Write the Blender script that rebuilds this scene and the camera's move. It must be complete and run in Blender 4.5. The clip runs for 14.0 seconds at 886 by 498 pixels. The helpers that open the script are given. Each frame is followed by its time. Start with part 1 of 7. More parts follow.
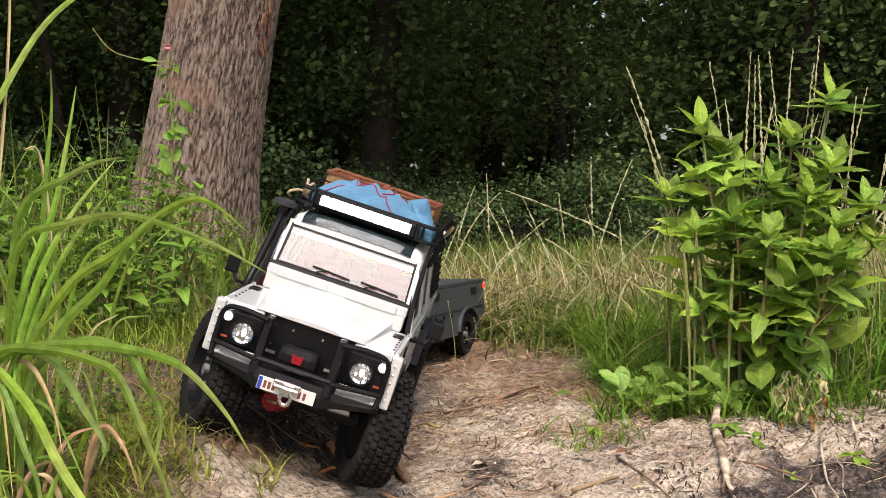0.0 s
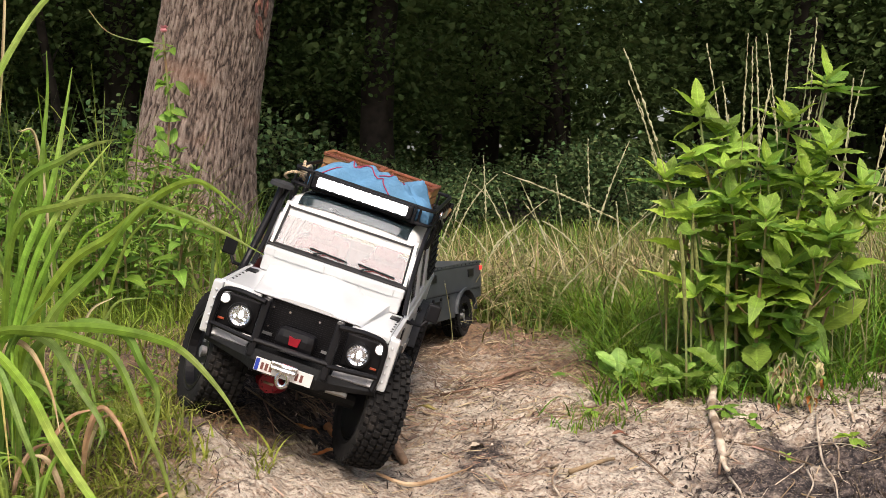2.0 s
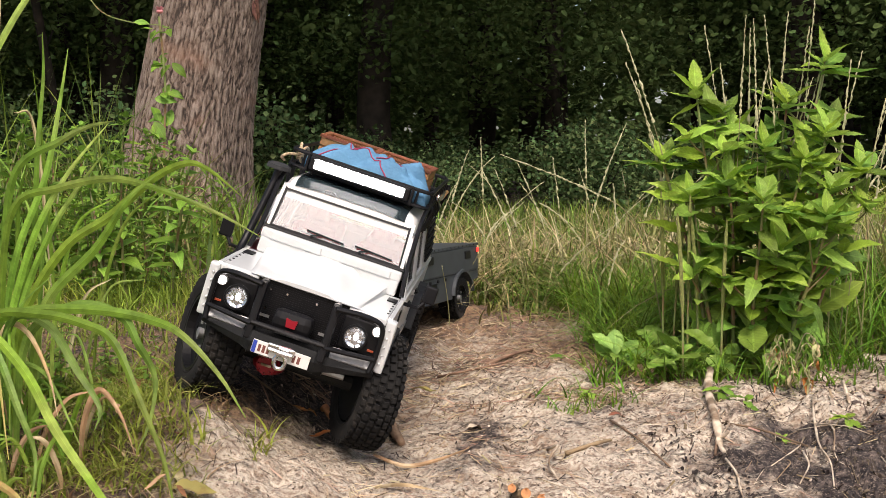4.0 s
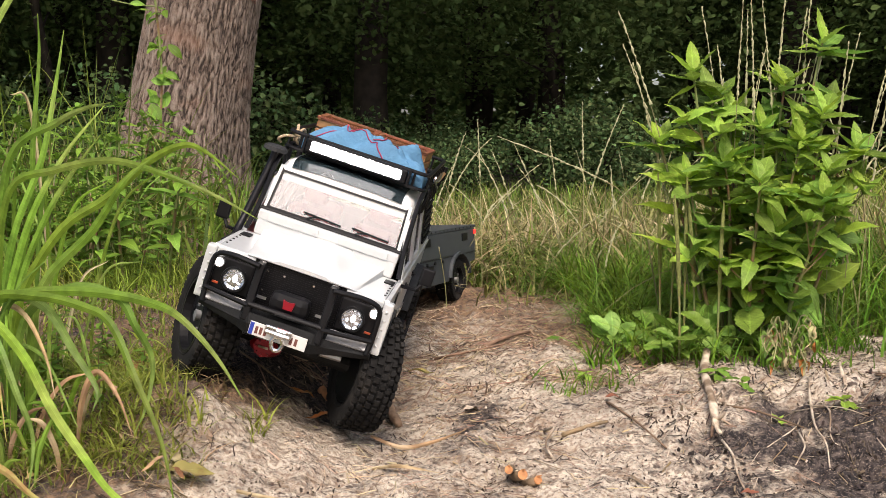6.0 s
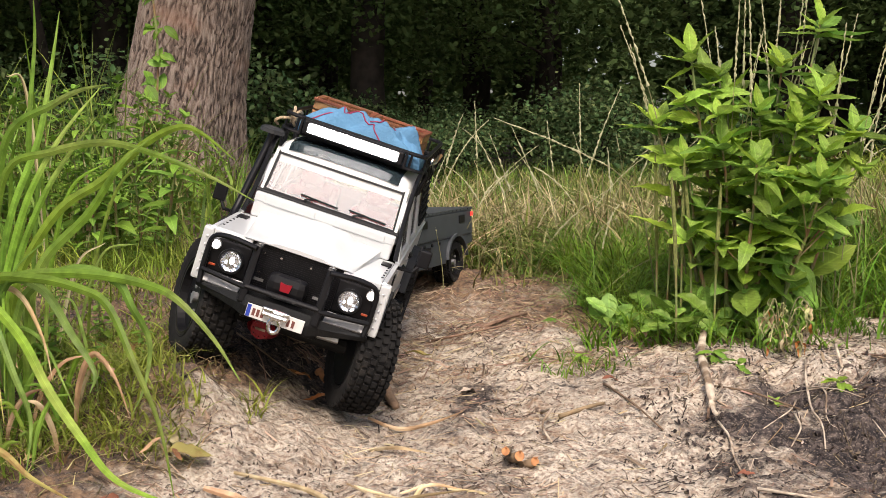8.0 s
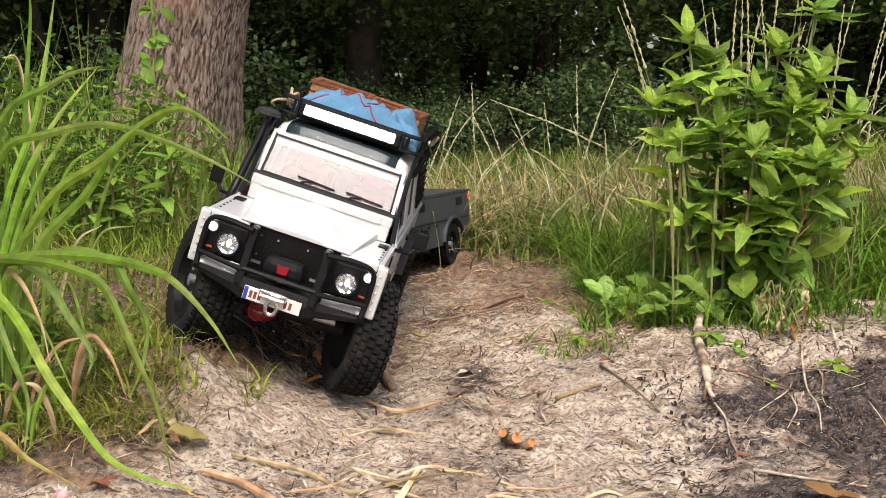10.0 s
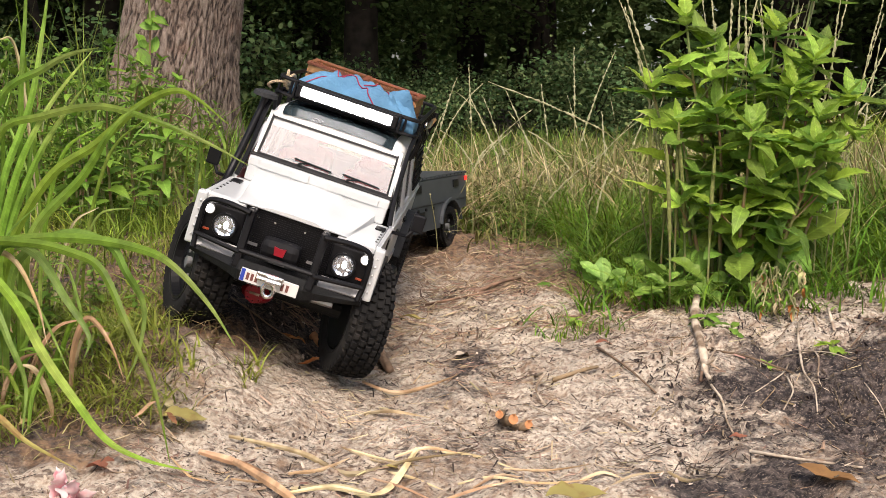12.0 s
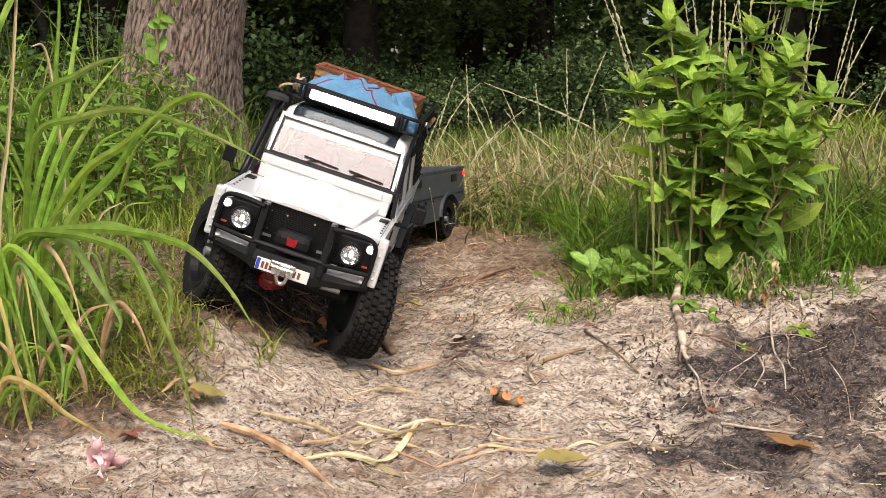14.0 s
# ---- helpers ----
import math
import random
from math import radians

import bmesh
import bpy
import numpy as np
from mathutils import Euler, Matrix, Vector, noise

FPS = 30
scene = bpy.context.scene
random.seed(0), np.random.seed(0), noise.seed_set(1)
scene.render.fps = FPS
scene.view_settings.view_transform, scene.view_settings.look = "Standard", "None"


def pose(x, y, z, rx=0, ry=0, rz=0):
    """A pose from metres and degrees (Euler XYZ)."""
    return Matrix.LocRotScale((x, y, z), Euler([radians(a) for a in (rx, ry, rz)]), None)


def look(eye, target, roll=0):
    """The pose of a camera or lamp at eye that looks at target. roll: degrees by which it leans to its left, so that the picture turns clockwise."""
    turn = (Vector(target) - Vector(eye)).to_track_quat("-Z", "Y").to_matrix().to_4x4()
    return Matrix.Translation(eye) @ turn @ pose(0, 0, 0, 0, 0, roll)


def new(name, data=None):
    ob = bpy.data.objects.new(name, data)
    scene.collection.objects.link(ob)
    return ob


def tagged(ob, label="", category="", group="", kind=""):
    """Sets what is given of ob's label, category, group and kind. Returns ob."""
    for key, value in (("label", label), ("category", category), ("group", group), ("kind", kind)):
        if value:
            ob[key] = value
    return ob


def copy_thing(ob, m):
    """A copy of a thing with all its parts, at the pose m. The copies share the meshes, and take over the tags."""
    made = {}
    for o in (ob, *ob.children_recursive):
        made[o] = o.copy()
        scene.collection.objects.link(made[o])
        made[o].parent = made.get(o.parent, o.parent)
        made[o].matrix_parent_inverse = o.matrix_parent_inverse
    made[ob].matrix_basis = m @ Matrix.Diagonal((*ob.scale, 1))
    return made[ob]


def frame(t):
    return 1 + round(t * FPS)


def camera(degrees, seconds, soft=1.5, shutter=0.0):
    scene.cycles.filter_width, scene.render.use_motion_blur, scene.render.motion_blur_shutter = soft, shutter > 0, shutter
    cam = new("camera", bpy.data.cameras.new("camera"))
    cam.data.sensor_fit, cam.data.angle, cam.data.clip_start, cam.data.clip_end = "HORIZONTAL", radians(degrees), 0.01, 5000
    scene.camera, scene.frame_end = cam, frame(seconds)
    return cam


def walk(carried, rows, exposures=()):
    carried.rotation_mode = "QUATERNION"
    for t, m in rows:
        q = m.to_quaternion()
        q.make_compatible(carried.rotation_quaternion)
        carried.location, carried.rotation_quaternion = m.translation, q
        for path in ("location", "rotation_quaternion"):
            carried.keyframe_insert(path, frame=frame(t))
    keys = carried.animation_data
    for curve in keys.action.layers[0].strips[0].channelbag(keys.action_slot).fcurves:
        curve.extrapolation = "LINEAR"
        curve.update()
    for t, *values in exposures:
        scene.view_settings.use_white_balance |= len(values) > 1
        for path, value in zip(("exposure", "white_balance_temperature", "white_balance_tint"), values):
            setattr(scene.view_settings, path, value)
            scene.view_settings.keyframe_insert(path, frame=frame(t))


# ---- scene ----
import functools
import itertools

# ---------------------------------------------------------------- camera and walk
cam = camera(40.0, 14.0, soft=0.65)


def tilt_row(t):
    """The slow even tilt down with a slight turn to the right, then a short pull back."""
    a = min(t, 12.75)
    pitch = -2.1 - math.degrees(math.atan(15.92 * a / 2154))
    yaw = -math.degrees(math.atan(2.65 * a / 2154))
    back = 0.095 * max(0.0, (t - 12.8) / 1.2)
    p, w = radians(pitch + 1.9), radians(yaw)
    return (t, pose(back * math.sin(w) * math.cos(p), -back * math.cos(w) * math.cos(p),
                    0.33 - back * math.sin(p), 90 + pitch, 0, yaw))


walk(cam, [tilt_row(i * 0.5) for i in range(25)] + [tilt_row(t) for t in (12.5, 12.7, 12.85, 13.0, 13.25, 13.5, 13.75, 14.0)],
     exposures=((0.0, 0.56, 6850, 15), (14.0, 0.56, 6850, 15)))

# ---------------------------------------------------------------- world and sun
world = bpy.data.worlds.new("sky")
scene.world = world
world.use_nodes = True
wn = world.node_tree.nodes
sky = wn.new("ShaderNodeTexSky")
sky.sky_type = "NISHITA"
sky.sun_disc = False
sky.sun_elevation = radians(53)
sky.sun_rotation = radians(177)
sky.air_density, sky.dust_density, sky.ozone_density = 1.0, 4.0, 0.6
world.node_tree.links.new(sky.outputs[0], wn["Background"].inputs[0])
wn["Background"].inputs[1].default_value = 0.14

sun = new("sun", bpy.data.lights.new("sun", "SUN"))
sun.data.energy, sun.data.angle, sun.data.color = 2.3, radians(20), (1.0, 0.95, 0.88)
sun.matrix_world = look((0.25, -3.2, 5.6), (0, 1.0, 0))


# ---------------------------------------------------------------- materials
def material(name, rgb, rough=0.6, metal=0.0, vary=0.15, scale=20.0, bump=0.0, bump_scale=80.0, island=0.0,
             thing=0.0, second=None, mix_scale=6.0, mix_low=0.45, mix_high=0.6, through_light=0.0, coat=0.0, space="Object", veins=0.0):
    m = bpy.data.materials.new(name)
    m.use_nodes = True
    nt = m.node_tree
    n, l = nt.nodes, nt.links
    b = n["Principled BSDF"]
    b.inputs["Roughness"].default_value = rough
    b.inputs["Metallic"].default_value = metal
    b.inputs["Coat Weight"].default_value = coat
    if max(rgb) < 0.05:
        b.inputs["Specular IOR Level"].default_value = 0.22
    if through_light:
        b.inputs["Specular IOR Level"].default_value = 0.2 if rough < 0.54 else 0.06
    tc = n.new("ShaderNodeTexCoord")
    src = tc.outputs[space]
    no = n.new("ShaderNodeTexNoise")
    no.inputs["Scale"].default_value, no.inputs["Detail"].default_value = scale, 6
    l.new(src, no.inputs["Vector"])
    ramp = n.new("ShaderNodeMapRange")
    ramp.inputs["From Min"].default_value, ramp.inputs["From Max"].default_value = 0.3, 0.7
    ramp.inputs["To Min"].default_value, ramp.inputs["To Max"].default_value = 1 - vary, 1 + vary
    l.new(no.outputs["Fac"], ramp.inputs["Value"])
    hsv = n.new("ShaderNodeHueSaturation")
    hsv.inputs["Color"].default_value = (*rgb, 1)
    if second:
        n2 = n.new("ShaderNodeTexNoise")
        n2.inputs["Scale"].default_value, n2.inputs["Detail"].default_value = mix_scale, 5
        l.new(src, n2.inputs["Vector"])
        r2 = n.new("ShaderNodeMapRange")
        r2.inputs["From Min"].default_value, r2.inputs["From Max"].default_value = mix_low, mix_high
        l.new(n2.outputs["Fac"], r2.inputs["Value"])
        mx = n.new("ShaderNodeMixRGB")
        mx.inputs[1].default_value, mx.inputs[2].default_value = (*rgb, 1), (*second, 1)
        if island or thing:
            add = n.new("ShaderNodeMath")
            add.operation = "ADD"
            add.use_clamp = True
            sub = n.new("ShaderNodeMath")
            sub.operation = "MULTIPLY_ADD"
            sub.inputs[1].default_value, sub.inputs[2].default_value = 1.2, -0.6
            if island:
                g = n.new("ShaderNodeNewGeometry")
                l.new(g.outputs["Random Per Island"], sub.inputs[0])
            else:
                g = n.new("ShaderNodeObjectInfo")
                l.new(g.outputs["Random"], sub.inputs[0])
            l.new(r2.outputs[0], add.inputs[0])
            l.new(sub.outputs[0], add.inputs[1])
            l.new(add.outputs[0], mx.inputs[0])
        else:
            l.new(r2.outputs[0], mx.inputs[0])
        l.new(mx.outputs[0], hsv.inputs["Color"])
    value = ramp.outputs[0]
    amount = island or thing
    if amount:
        if island:
            g = n.new("ShaderNodeNewGeometry")
            rnd = g.outputs["Random Per Island"]
        else:
            g = n.new("ShaderNodeObjectInfo")
            rnd = g.outputs["Random"]
        wn_ = n.new("ShaderNodeTexWhiteNoise")
        wn_.noise_dimensions = "1D"
        l.new(rnd, wn_.inputs["W"])
        mr = n.new("ShaderNodeMapRange")
        mr.inputs["To Min"].default_value, mr.inputs["To Max"].default_value = 1 - amount, 1 + amount
        l.new(wn_.outputs["Value"], mr.inputs["Value"])
        mul = n.new("ShaderNodeMath")
        mul.operation = "MULTIPLY"
        l.new(value, mul.inputs[0])
        l.new(mr.outputs[0], mul.inputs[1])
        value = mul.outputs[0]
        hu = n.new("ShaderNodeMapRange")
        hu.inputs["To Min"].default_value, hu.inputs["To Max"].default_value = 0.5 - amount * 0.06, 0.5 + amount * 0.06
        l.new(rnd, hu.inputs["Value"])
        l.new(hu.outputs[0], hsv.inputs["Hue"])
    if veins:
        ac, al = n.new("ShaderNodeAttribute"), n.new("ShaderNodeAttribute")
        ac.attribute_name, al.attribute_name = "across", "along"
        rib = n.new("ShaderNodeMapRange")
        rib.inputs["From Min"].default_value, rib.inputs["From Max"].default_value = 0.03, 0.12
        rib.inputs["To Min"].default_value, rib.inputs["To Max"].default_value = 1 + veins, 1.0
        l.new(ac.outputs["Fac"], rib.inputs["Value"])
        ang = n.new("ShaderNodeMath")
        ang.operation = "MULTIPLY_ADD"
        ang.inputs[1].default_value = -16.0
        scl = n.new("ShaderNodeMath")
        scl.operation = "MULTIPLY"
        scl.inputs[1].default_value = 70.0
        l.new(al.outputs["Fac"], scl.inputs[0])
        l.new(ac.outputs["Fac"], ang.inputs[0])
        l.new(scl.outputs[0], ang.inputs[2])
        si = n.new("ShaderNodeMath")
        si.operation = "SINE"
        l.new(ang.outputs[0], si.inputs[0])
        vr = n.new("ShaderNodeMapRange")
        vr.inputs["From Min"].default_value, vr.inputs["From Max"].default_value = 0.6, 1.0
        vr.inputs["To Min"].default_value, vr.inputs["To Max"].default_value = 1.0, 1 + 0.5 * veins
        l.new(si.outputs[0], vr.inputs["Value"])
        for v in (rib, vr):
            mv = n.new("ShaderNodeMath")
            mv.operation = "MULTIPLY"
            l.new(value, mv.inputs[0])
            l.new(v.outputs[0], mv.inputs[1])
            value = mv.outputs[0]
    l.new(value, hsv.inputs["Value"])
    l.new(hsv.outputs[0], b.inputs["Base Color"])
    if bump:
        nb = n.new("ShaderNodeTexNoise")
        nb.inputs["Scale"].default_value, nb.inputs["Detail"].default_value = bump_scale, 8
        l.new(src, nb.inputs["Vector"])
        bp = n.new("ShaderNodeBump")
        bp.inputs["Strength"].default_value, bp.inputs["Distance"].default_value = bump, 0.004
        l.new(nb.outputs["Fac"], bp.inputs["Height"])
        l.new(bp.outputs[0], b.inputs["Normal"])
    if through_light:
        tr = n.new("ShaderNodeBsdfTranslucent")
        l.new(hsv.outputs[0], tr.inputs["Color"])
        mixs = n.new("ShaderNodeMixShader")
        mixs.inputs[0].default_value = through_light
        l.new(b.outputs[0], mixs.inputs[1])
        l.new(tr.outputs[0], mixs.inputs[2])
        l.new(mixs.outputs[0], n["Material Output"].inputs["Surface"])
    return m


def glow(name, rgb, strength):
    m = bpy.data.materials.new(name)
    m.use_nodes = True
    b = m.node_tree.nodes["Principled BSDF"]
    b.inputs["Base Color"].default_value = (*rgb, 1)
    b.inputs["Emission Color"].default_value = (*rgb, 1)
    b.inputs["Emission Strength"].default_value = strength
    return m


def glass(name, rgb=(1, 1, 1), rough=0.03, clear=0.7):
    """Thin tinted pane: part see-through, part glossy film."""
    m = bpy.data.materials.new(name)
    m.use_nodes = True
    nt = m.node_tree
    n, l = nt.nodes, nt.links
    tr = n.new("ShaderNodeBsdfTransparent")
    tr.inputs[0].default_value = (*rgb, 1)
    gl = n.new("ShaderNodeBsdfGlossy")
    gl.inputs["Roughness"].default_value = rough
    mx = n.new("ShaderNodeMixShader")
    mx.inputs[0].default_value = 1 - clear
    l.new(tr.outputs[0], mx.inputs[1])
    l.new(gl.outputs[0], mx.inputs[2])
    l.new(mx.outputs[0], n["Material Output"].inputs["Surface"])
    return m


M_grass = material("grass blade", (0.17, 0.26, 0.03), 0.5, island=0.45, second=(0.28, 0.31, 0.06), through_light=0.35)
M_grass_dark = material("lush grass blade", (0.10, 0.18, 0.026), 0.5, island=0.55, second=(0.2, 0.27, 0.05), through_light=0.35)
M_lush = material("fresh grass blade", (0.1, 0.21, 0.02), 0.45, island=0.5, second=(0.19, 0.31, 0.04), through_light=0.38)
M_straw = material("dry straw", (0.36, 0.28, 0.15), 0.7, island=0.4, second=(0.5, 0.42, 0.26), through_light=0.2)
M_hay = material("hay blade", (0.145, 0.155, 0.05), 0.7, island=0.6, second=(0.36, 0.3, 0.15), through_light=0.2)
M_sedge = material("sedge blade", (0.165, 0.31, 0.035), 0.46, vary=0.3, scale=90, thing=0.4, second=(0.28, 0.37, 0.085), mix_scale=9, through_light=0.4, veins=0.3)
M_weed = material("weed leaf", (0.12, 0.24, 0.03), 0.5, thing=0.35, second=(0.2, 0.31, 0.05), through_light=0.3, veins=0.3)
M_leaf = material("herb leaf", (0.24, 0.395, 0.048), 0.45, vary=0.22, scale=60, thing=0.28, second=(0.33, 0.45, 0.085), mix_scale=25, bump=0.5, bump_scale=160, through_light=0.42, veins=0.35)
M_leaf_old = material("older herb leaf", (0.14, 0.25, 0.04), 0.45, vary=0.25, scale=60, thing=0.35, second=(0.17, 0.29, 0.05), mix_scale=25, bump=0.5, bump_scale=160, through_light=0.3, veins=0.35)
M_plantain = material("plantain leaf", (0.13, 0.25, 0.04), 0.42, vary=0.3, scale=45, thing=0.35, second=(0.24, 0.34, 0.08), mix_scale=22, bump=0.5, bump_scale=120, through_light=0.3, veins=0.3)
M_stem = material("herb stem", (0.16, 0.2, 0.06), 0.6, second=(0.2, 0.1, 0.05), mix_scale=30)
M_seed = material("seed head", (0.36, 0.35, 0.2), 0.8, island=0.3)
M_stalk = material("grass stalk", (0.2, 0.2, 0.085), 0.7, thing=0.35, second=(0.34, 0.29, 0.15), mix_scale=9)
M_spike = material("plantain spike", (0.17, 0.185, 0.05), 0.85, scale=300, vary=0.3, bump=0.5, bump_scale=700)
M_wood_leaf = material("woodland leaf", (0.078, 0.122, 0.04), 0.95, island=0.3, second=(0.1, 0.15, 0.05), through_light=0.3)
M_bush_leaf = material("undergrowth leaf", (0.105, 0.16, 0.062), 0.65, island=0.7, through_light=0.25)
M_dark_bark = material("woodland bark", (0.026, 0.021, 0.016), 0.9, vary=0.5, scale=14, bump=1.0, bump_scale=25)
M_flake = material("reddish inner bark", (0.2, 0.095, 0.065), 0.85, vary=0.4, scale=60, thing=0.3, bump=0.8, bump_scale=120)
M_root = material("bleached root", (0.55, 0.46, 0.35), 0.8, vary=0.3, scale=60, second=(0.2, 0.14, 0.09), mix_scale=40, bump=0.8, bump_scale=150)
M_twig = material("twig", (0.2, 0.13, 0.08), 0.85, vary=0.4, scale=60, thing=0.3, bump=0.6, bump_scale=200)
M_cut = material("fresh cut wood", (0.48, 0.21, 0.08), 0.7, vary=0.3, scale=150)
M_chip = material("plant litter", (0.2, 0.13, 0.082), 0.85, island=0.5, second=(0.38, 0.28, 0.19))
M_crumb = material("sand crumb", (0.5, 0.41, 0.33), 0.9, island=0.25, second=(0.4, 0.32, 0.25))
M_chip_dark = material("charred litter", (0.035, 0.028, 0.025), 0.9, island=0.5, second=(0.1, 0.07, 0.05))
M_dead_leaf = material("dead leaf", (0.27, 0.13, 0.07), 0.7, thing=0.3, second=(0.36, 0.17, 0.08), mix_scale=60, bump=0.6, through_light=0.15)
M_orange_leaf = material("orange-brown leaf", (0.4, 0.17, 0.05), 0.6, thing=0.2, second=(0.5, 0.3, 0.13), mix_scale=70, bump=0.6, through_light=0.1)
M_withered = material("withered grass", (0.2, 0.13, 0.07), 0.8, island=0.5, second=(0.34, 0.25, 0.14), through_light=0.1)
M_wilted = material("wilted leaf", (0.3, 0.32, 0.14), 0.65, thing=0.3, second=(0.42, 0.38, 0.2), mix_scale=60, through_light=0.2)
M_yellow_leaf = material("yellowing leaf", (0.4, 0.36, 0.12), 0.6, thing=0.2, second=(0.3, 0.2, 0.08), mix_scale=60, through_light=0.2)
M_reed = material("dry reed", (0.36, 0.24, 0.12), 0.7, vary=0.35, scale=60, thing=0.35, second=(0.48, 0.38, 0.23), mix_scale=30)
M_pink = material("pink petals", (0.8, 0.35, 0.38), 0.6, second=(0.85, 0.75, 0.72), mix_scale=60, mix_low=0.4, through_light=0.3)
M_white_petal = material("white petals", (0.8, 0.72, 0.7), 0.6, second=(0.8, 0.3, 0.35), mix_scale=90, mix_low=0.5, through_light=0.3)
M_bud = material("pink flower bud", (0.55, 0.2, 0.22), 0.6)

M_silver = material("silver paint", (0.58, 0.60, 0.60), 0.34, 0.15, vary=0.04, scale=30, coat=0.4)
M_white = material("white paint", (0.8, 0.8, 0.78), 0.35, vary=0.04, scale=30, coat=0.3)
M_black = material("black plastic", (0.006, 0.006, 0.007), 0.42, vary=0.3, scale=60)
M_roof_dark = material("dark roof film", (0.032, 0.052, 0.06), 0.25, vary=0.2, scale=40, coat=0.7)
M_matte = material("black textured metal", (0.009, 0.0095, 0.01), 0.55, vary=0.3, scale=120, bump=0.2, bump_scale=600)
M_grey_trim = material("dark grey plastic", (0.028, 0.029, 0.03), 0.6, vary=0.2, scale=80)
M_rubber = material("tyre rubber", (0.011, 0.0105, 0.01), 0.95, vary=0.4, scale=90, second=(0.04, 0.035, 0.03), mix_scale=50, mix_low=0.55, mix_high=0.8)
M_chrome = material("polished metal", (0.7, 0.7, 0.7), 0.22, 1.0)
M_alu = material("brushed aluminium", (0.5, 0.5, 0.5), 0.4, 0.9, vary=0.1)
M_steel = material("dull steel", (0.3, 0.3, 0.3), 0.55, 0.7, vary=0.2, scale=60)
M_red_seat = material("red seat leather", (0.5, 0.01, 0.015), 0.5, vary=0.2)
M_red = material("red anodised metal", (0.26, 0.006, 0.016), 0.35, 0.2)
M_red_lamp = glow("lit tail lamp", (0.8, 0.04, 0.03), 0.5)
M_amber = material("amber lens", (0.35, 0.06, 0.02), 0.3)
M_lamp = glow("lit lamp", (1.0, 1.0, 1.0), 4.0)
M_lamp_soft = glow("lit headlamp bulb", (0.95, 0.98, 1.0), 1.6)
M_lens = glass("lamp glass", (0.95, 0.97, 1.0), 0.03, 0.88)
M_plate = material("white plate", (0.66, 0.65, 0.62), 0.4, vary=0.03)
M_mark = material("dark marking", (0.15, 0.05, 0.04), 0.5)
M_blue_mark = material("blue marking", (0.02, 0.05, 0.35), 0.5)
M_blue = material("blue cloth", (0.075, 0.2, 0.33), 0.85, vary=0.2, scale=30, bump=0.4, bump_scale=300)
M_cord = material("red cord", (0.28, 0.02, 0.06), 0.7)
M_crate = material("varnished crate wood", (0.3, 0.14, 0.055), 0.55, vary=0.35, scale=60, thing=0.25, bump=0.4, bump_scale=120)
M_crate_dark = material("red-brown wood", (0.2, 0.065, 0.03), 0.5, vary=0.3, scale=60, thing=0.2)
M_rope = material("hemp rope", (0.5, 0.38, 0.24), 0.9, vary=0.3, scale=200, bump=0.8, bump_scale=400)
M_olive = material("olive paint", (0.12, 0.13, 0.09), 0.5)
M_trailer = material("grey trailer paint", (0.042, 0.048, 0.054), 0.5, vary=0.12, scale=40, coat=0.1)
M_wind = glass("windscreen glass", (0.95, 0.93, 0.93), 0.22, 0.8)
M_pane = glass("side glass", (0.5, 0.5, 0.5), 0.05, 0.85)


def bark_material():
    m = bpy.data.materials.new("furrowed bark")
    m.use_nodes = True
    n, l = m.node_tree.nodes, m.node_tree.links
    b = n["Principled BSDF"]
    b.inputs["Roughness"].default_value = 0.9
    at = n.new("ShaderNodeAttribute")
    at.attribute_name = "ridge"
    tc = n.new("ShaderNodeTexCoord")
    mp = n.new("ShaderNodeMapping")
    mp.inputs["Scale"].default_value = (1, 1, 0.36)
    l.new(tc.outputs["Object"], mp.inputs[0])
    no = n.new("ShaderNodeTexNoise")
    no.inputs["Scale"].default_value, no.inputs["Detail"].default_value = 85, 10
    no.inputs["Roughness"].default_value = 0.7
    l.new(mp.outputs[0], no.inputs["Vector"])
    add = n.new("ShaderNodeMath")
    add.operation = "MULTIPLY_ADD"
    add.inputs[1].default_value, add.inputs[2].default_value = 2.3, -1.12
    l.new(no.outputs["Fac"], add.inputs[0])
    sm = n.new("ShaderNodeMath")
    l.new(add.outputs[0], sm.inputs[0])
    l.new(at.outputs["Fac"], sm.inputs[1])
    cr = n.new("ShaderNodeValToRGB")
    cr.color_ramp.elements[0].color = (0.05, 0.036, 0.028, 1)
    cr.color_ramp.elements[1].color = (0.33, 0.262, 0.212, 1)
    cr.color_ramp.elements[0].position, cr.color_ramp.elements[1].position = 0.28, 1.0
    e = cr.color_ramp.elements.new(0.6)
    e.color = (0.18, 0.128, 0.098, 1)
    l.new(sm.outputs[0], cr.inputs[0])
    # reddish flaked patches
    n2 = n.new("ShaderNodeTexNoise")
    n2.inputs["Scale"].default_value = 5
    l.new(tc.outputs["Object"], n2.inputs["Vector"])
    mr = n.new("ShaderNodeMapRange")
    mr.inputs["From Min"].default_value, mr.inputs["From Max"].default_value = 0.55, 0.8
    l.new(n2.outputs["Fac"], mr.inputs["Value"])
    mx = n.new("ShaderNodeMixRGB")
    mx.inputs[2].default_value = (0.3, 0.17, 0.115, 1)
    l.new(mr.outputs[0], mx.inputs[0])
    l.new(cr.outputs[0], mx.inputs[1])
    l.new(mx.outputs[0], b.inputs["Base Color"])
    bp = n.new("ShaderNodeBump")
    bp.inputs["Strength"].default_value, bp.inputs["Distance"].default_value = 1.0, 0.02
    l.new(no.outputs["Fac"], bp.inputs["Height"])
    l.new(bp.outputs[0], b.inputs["Normal"])
    return m


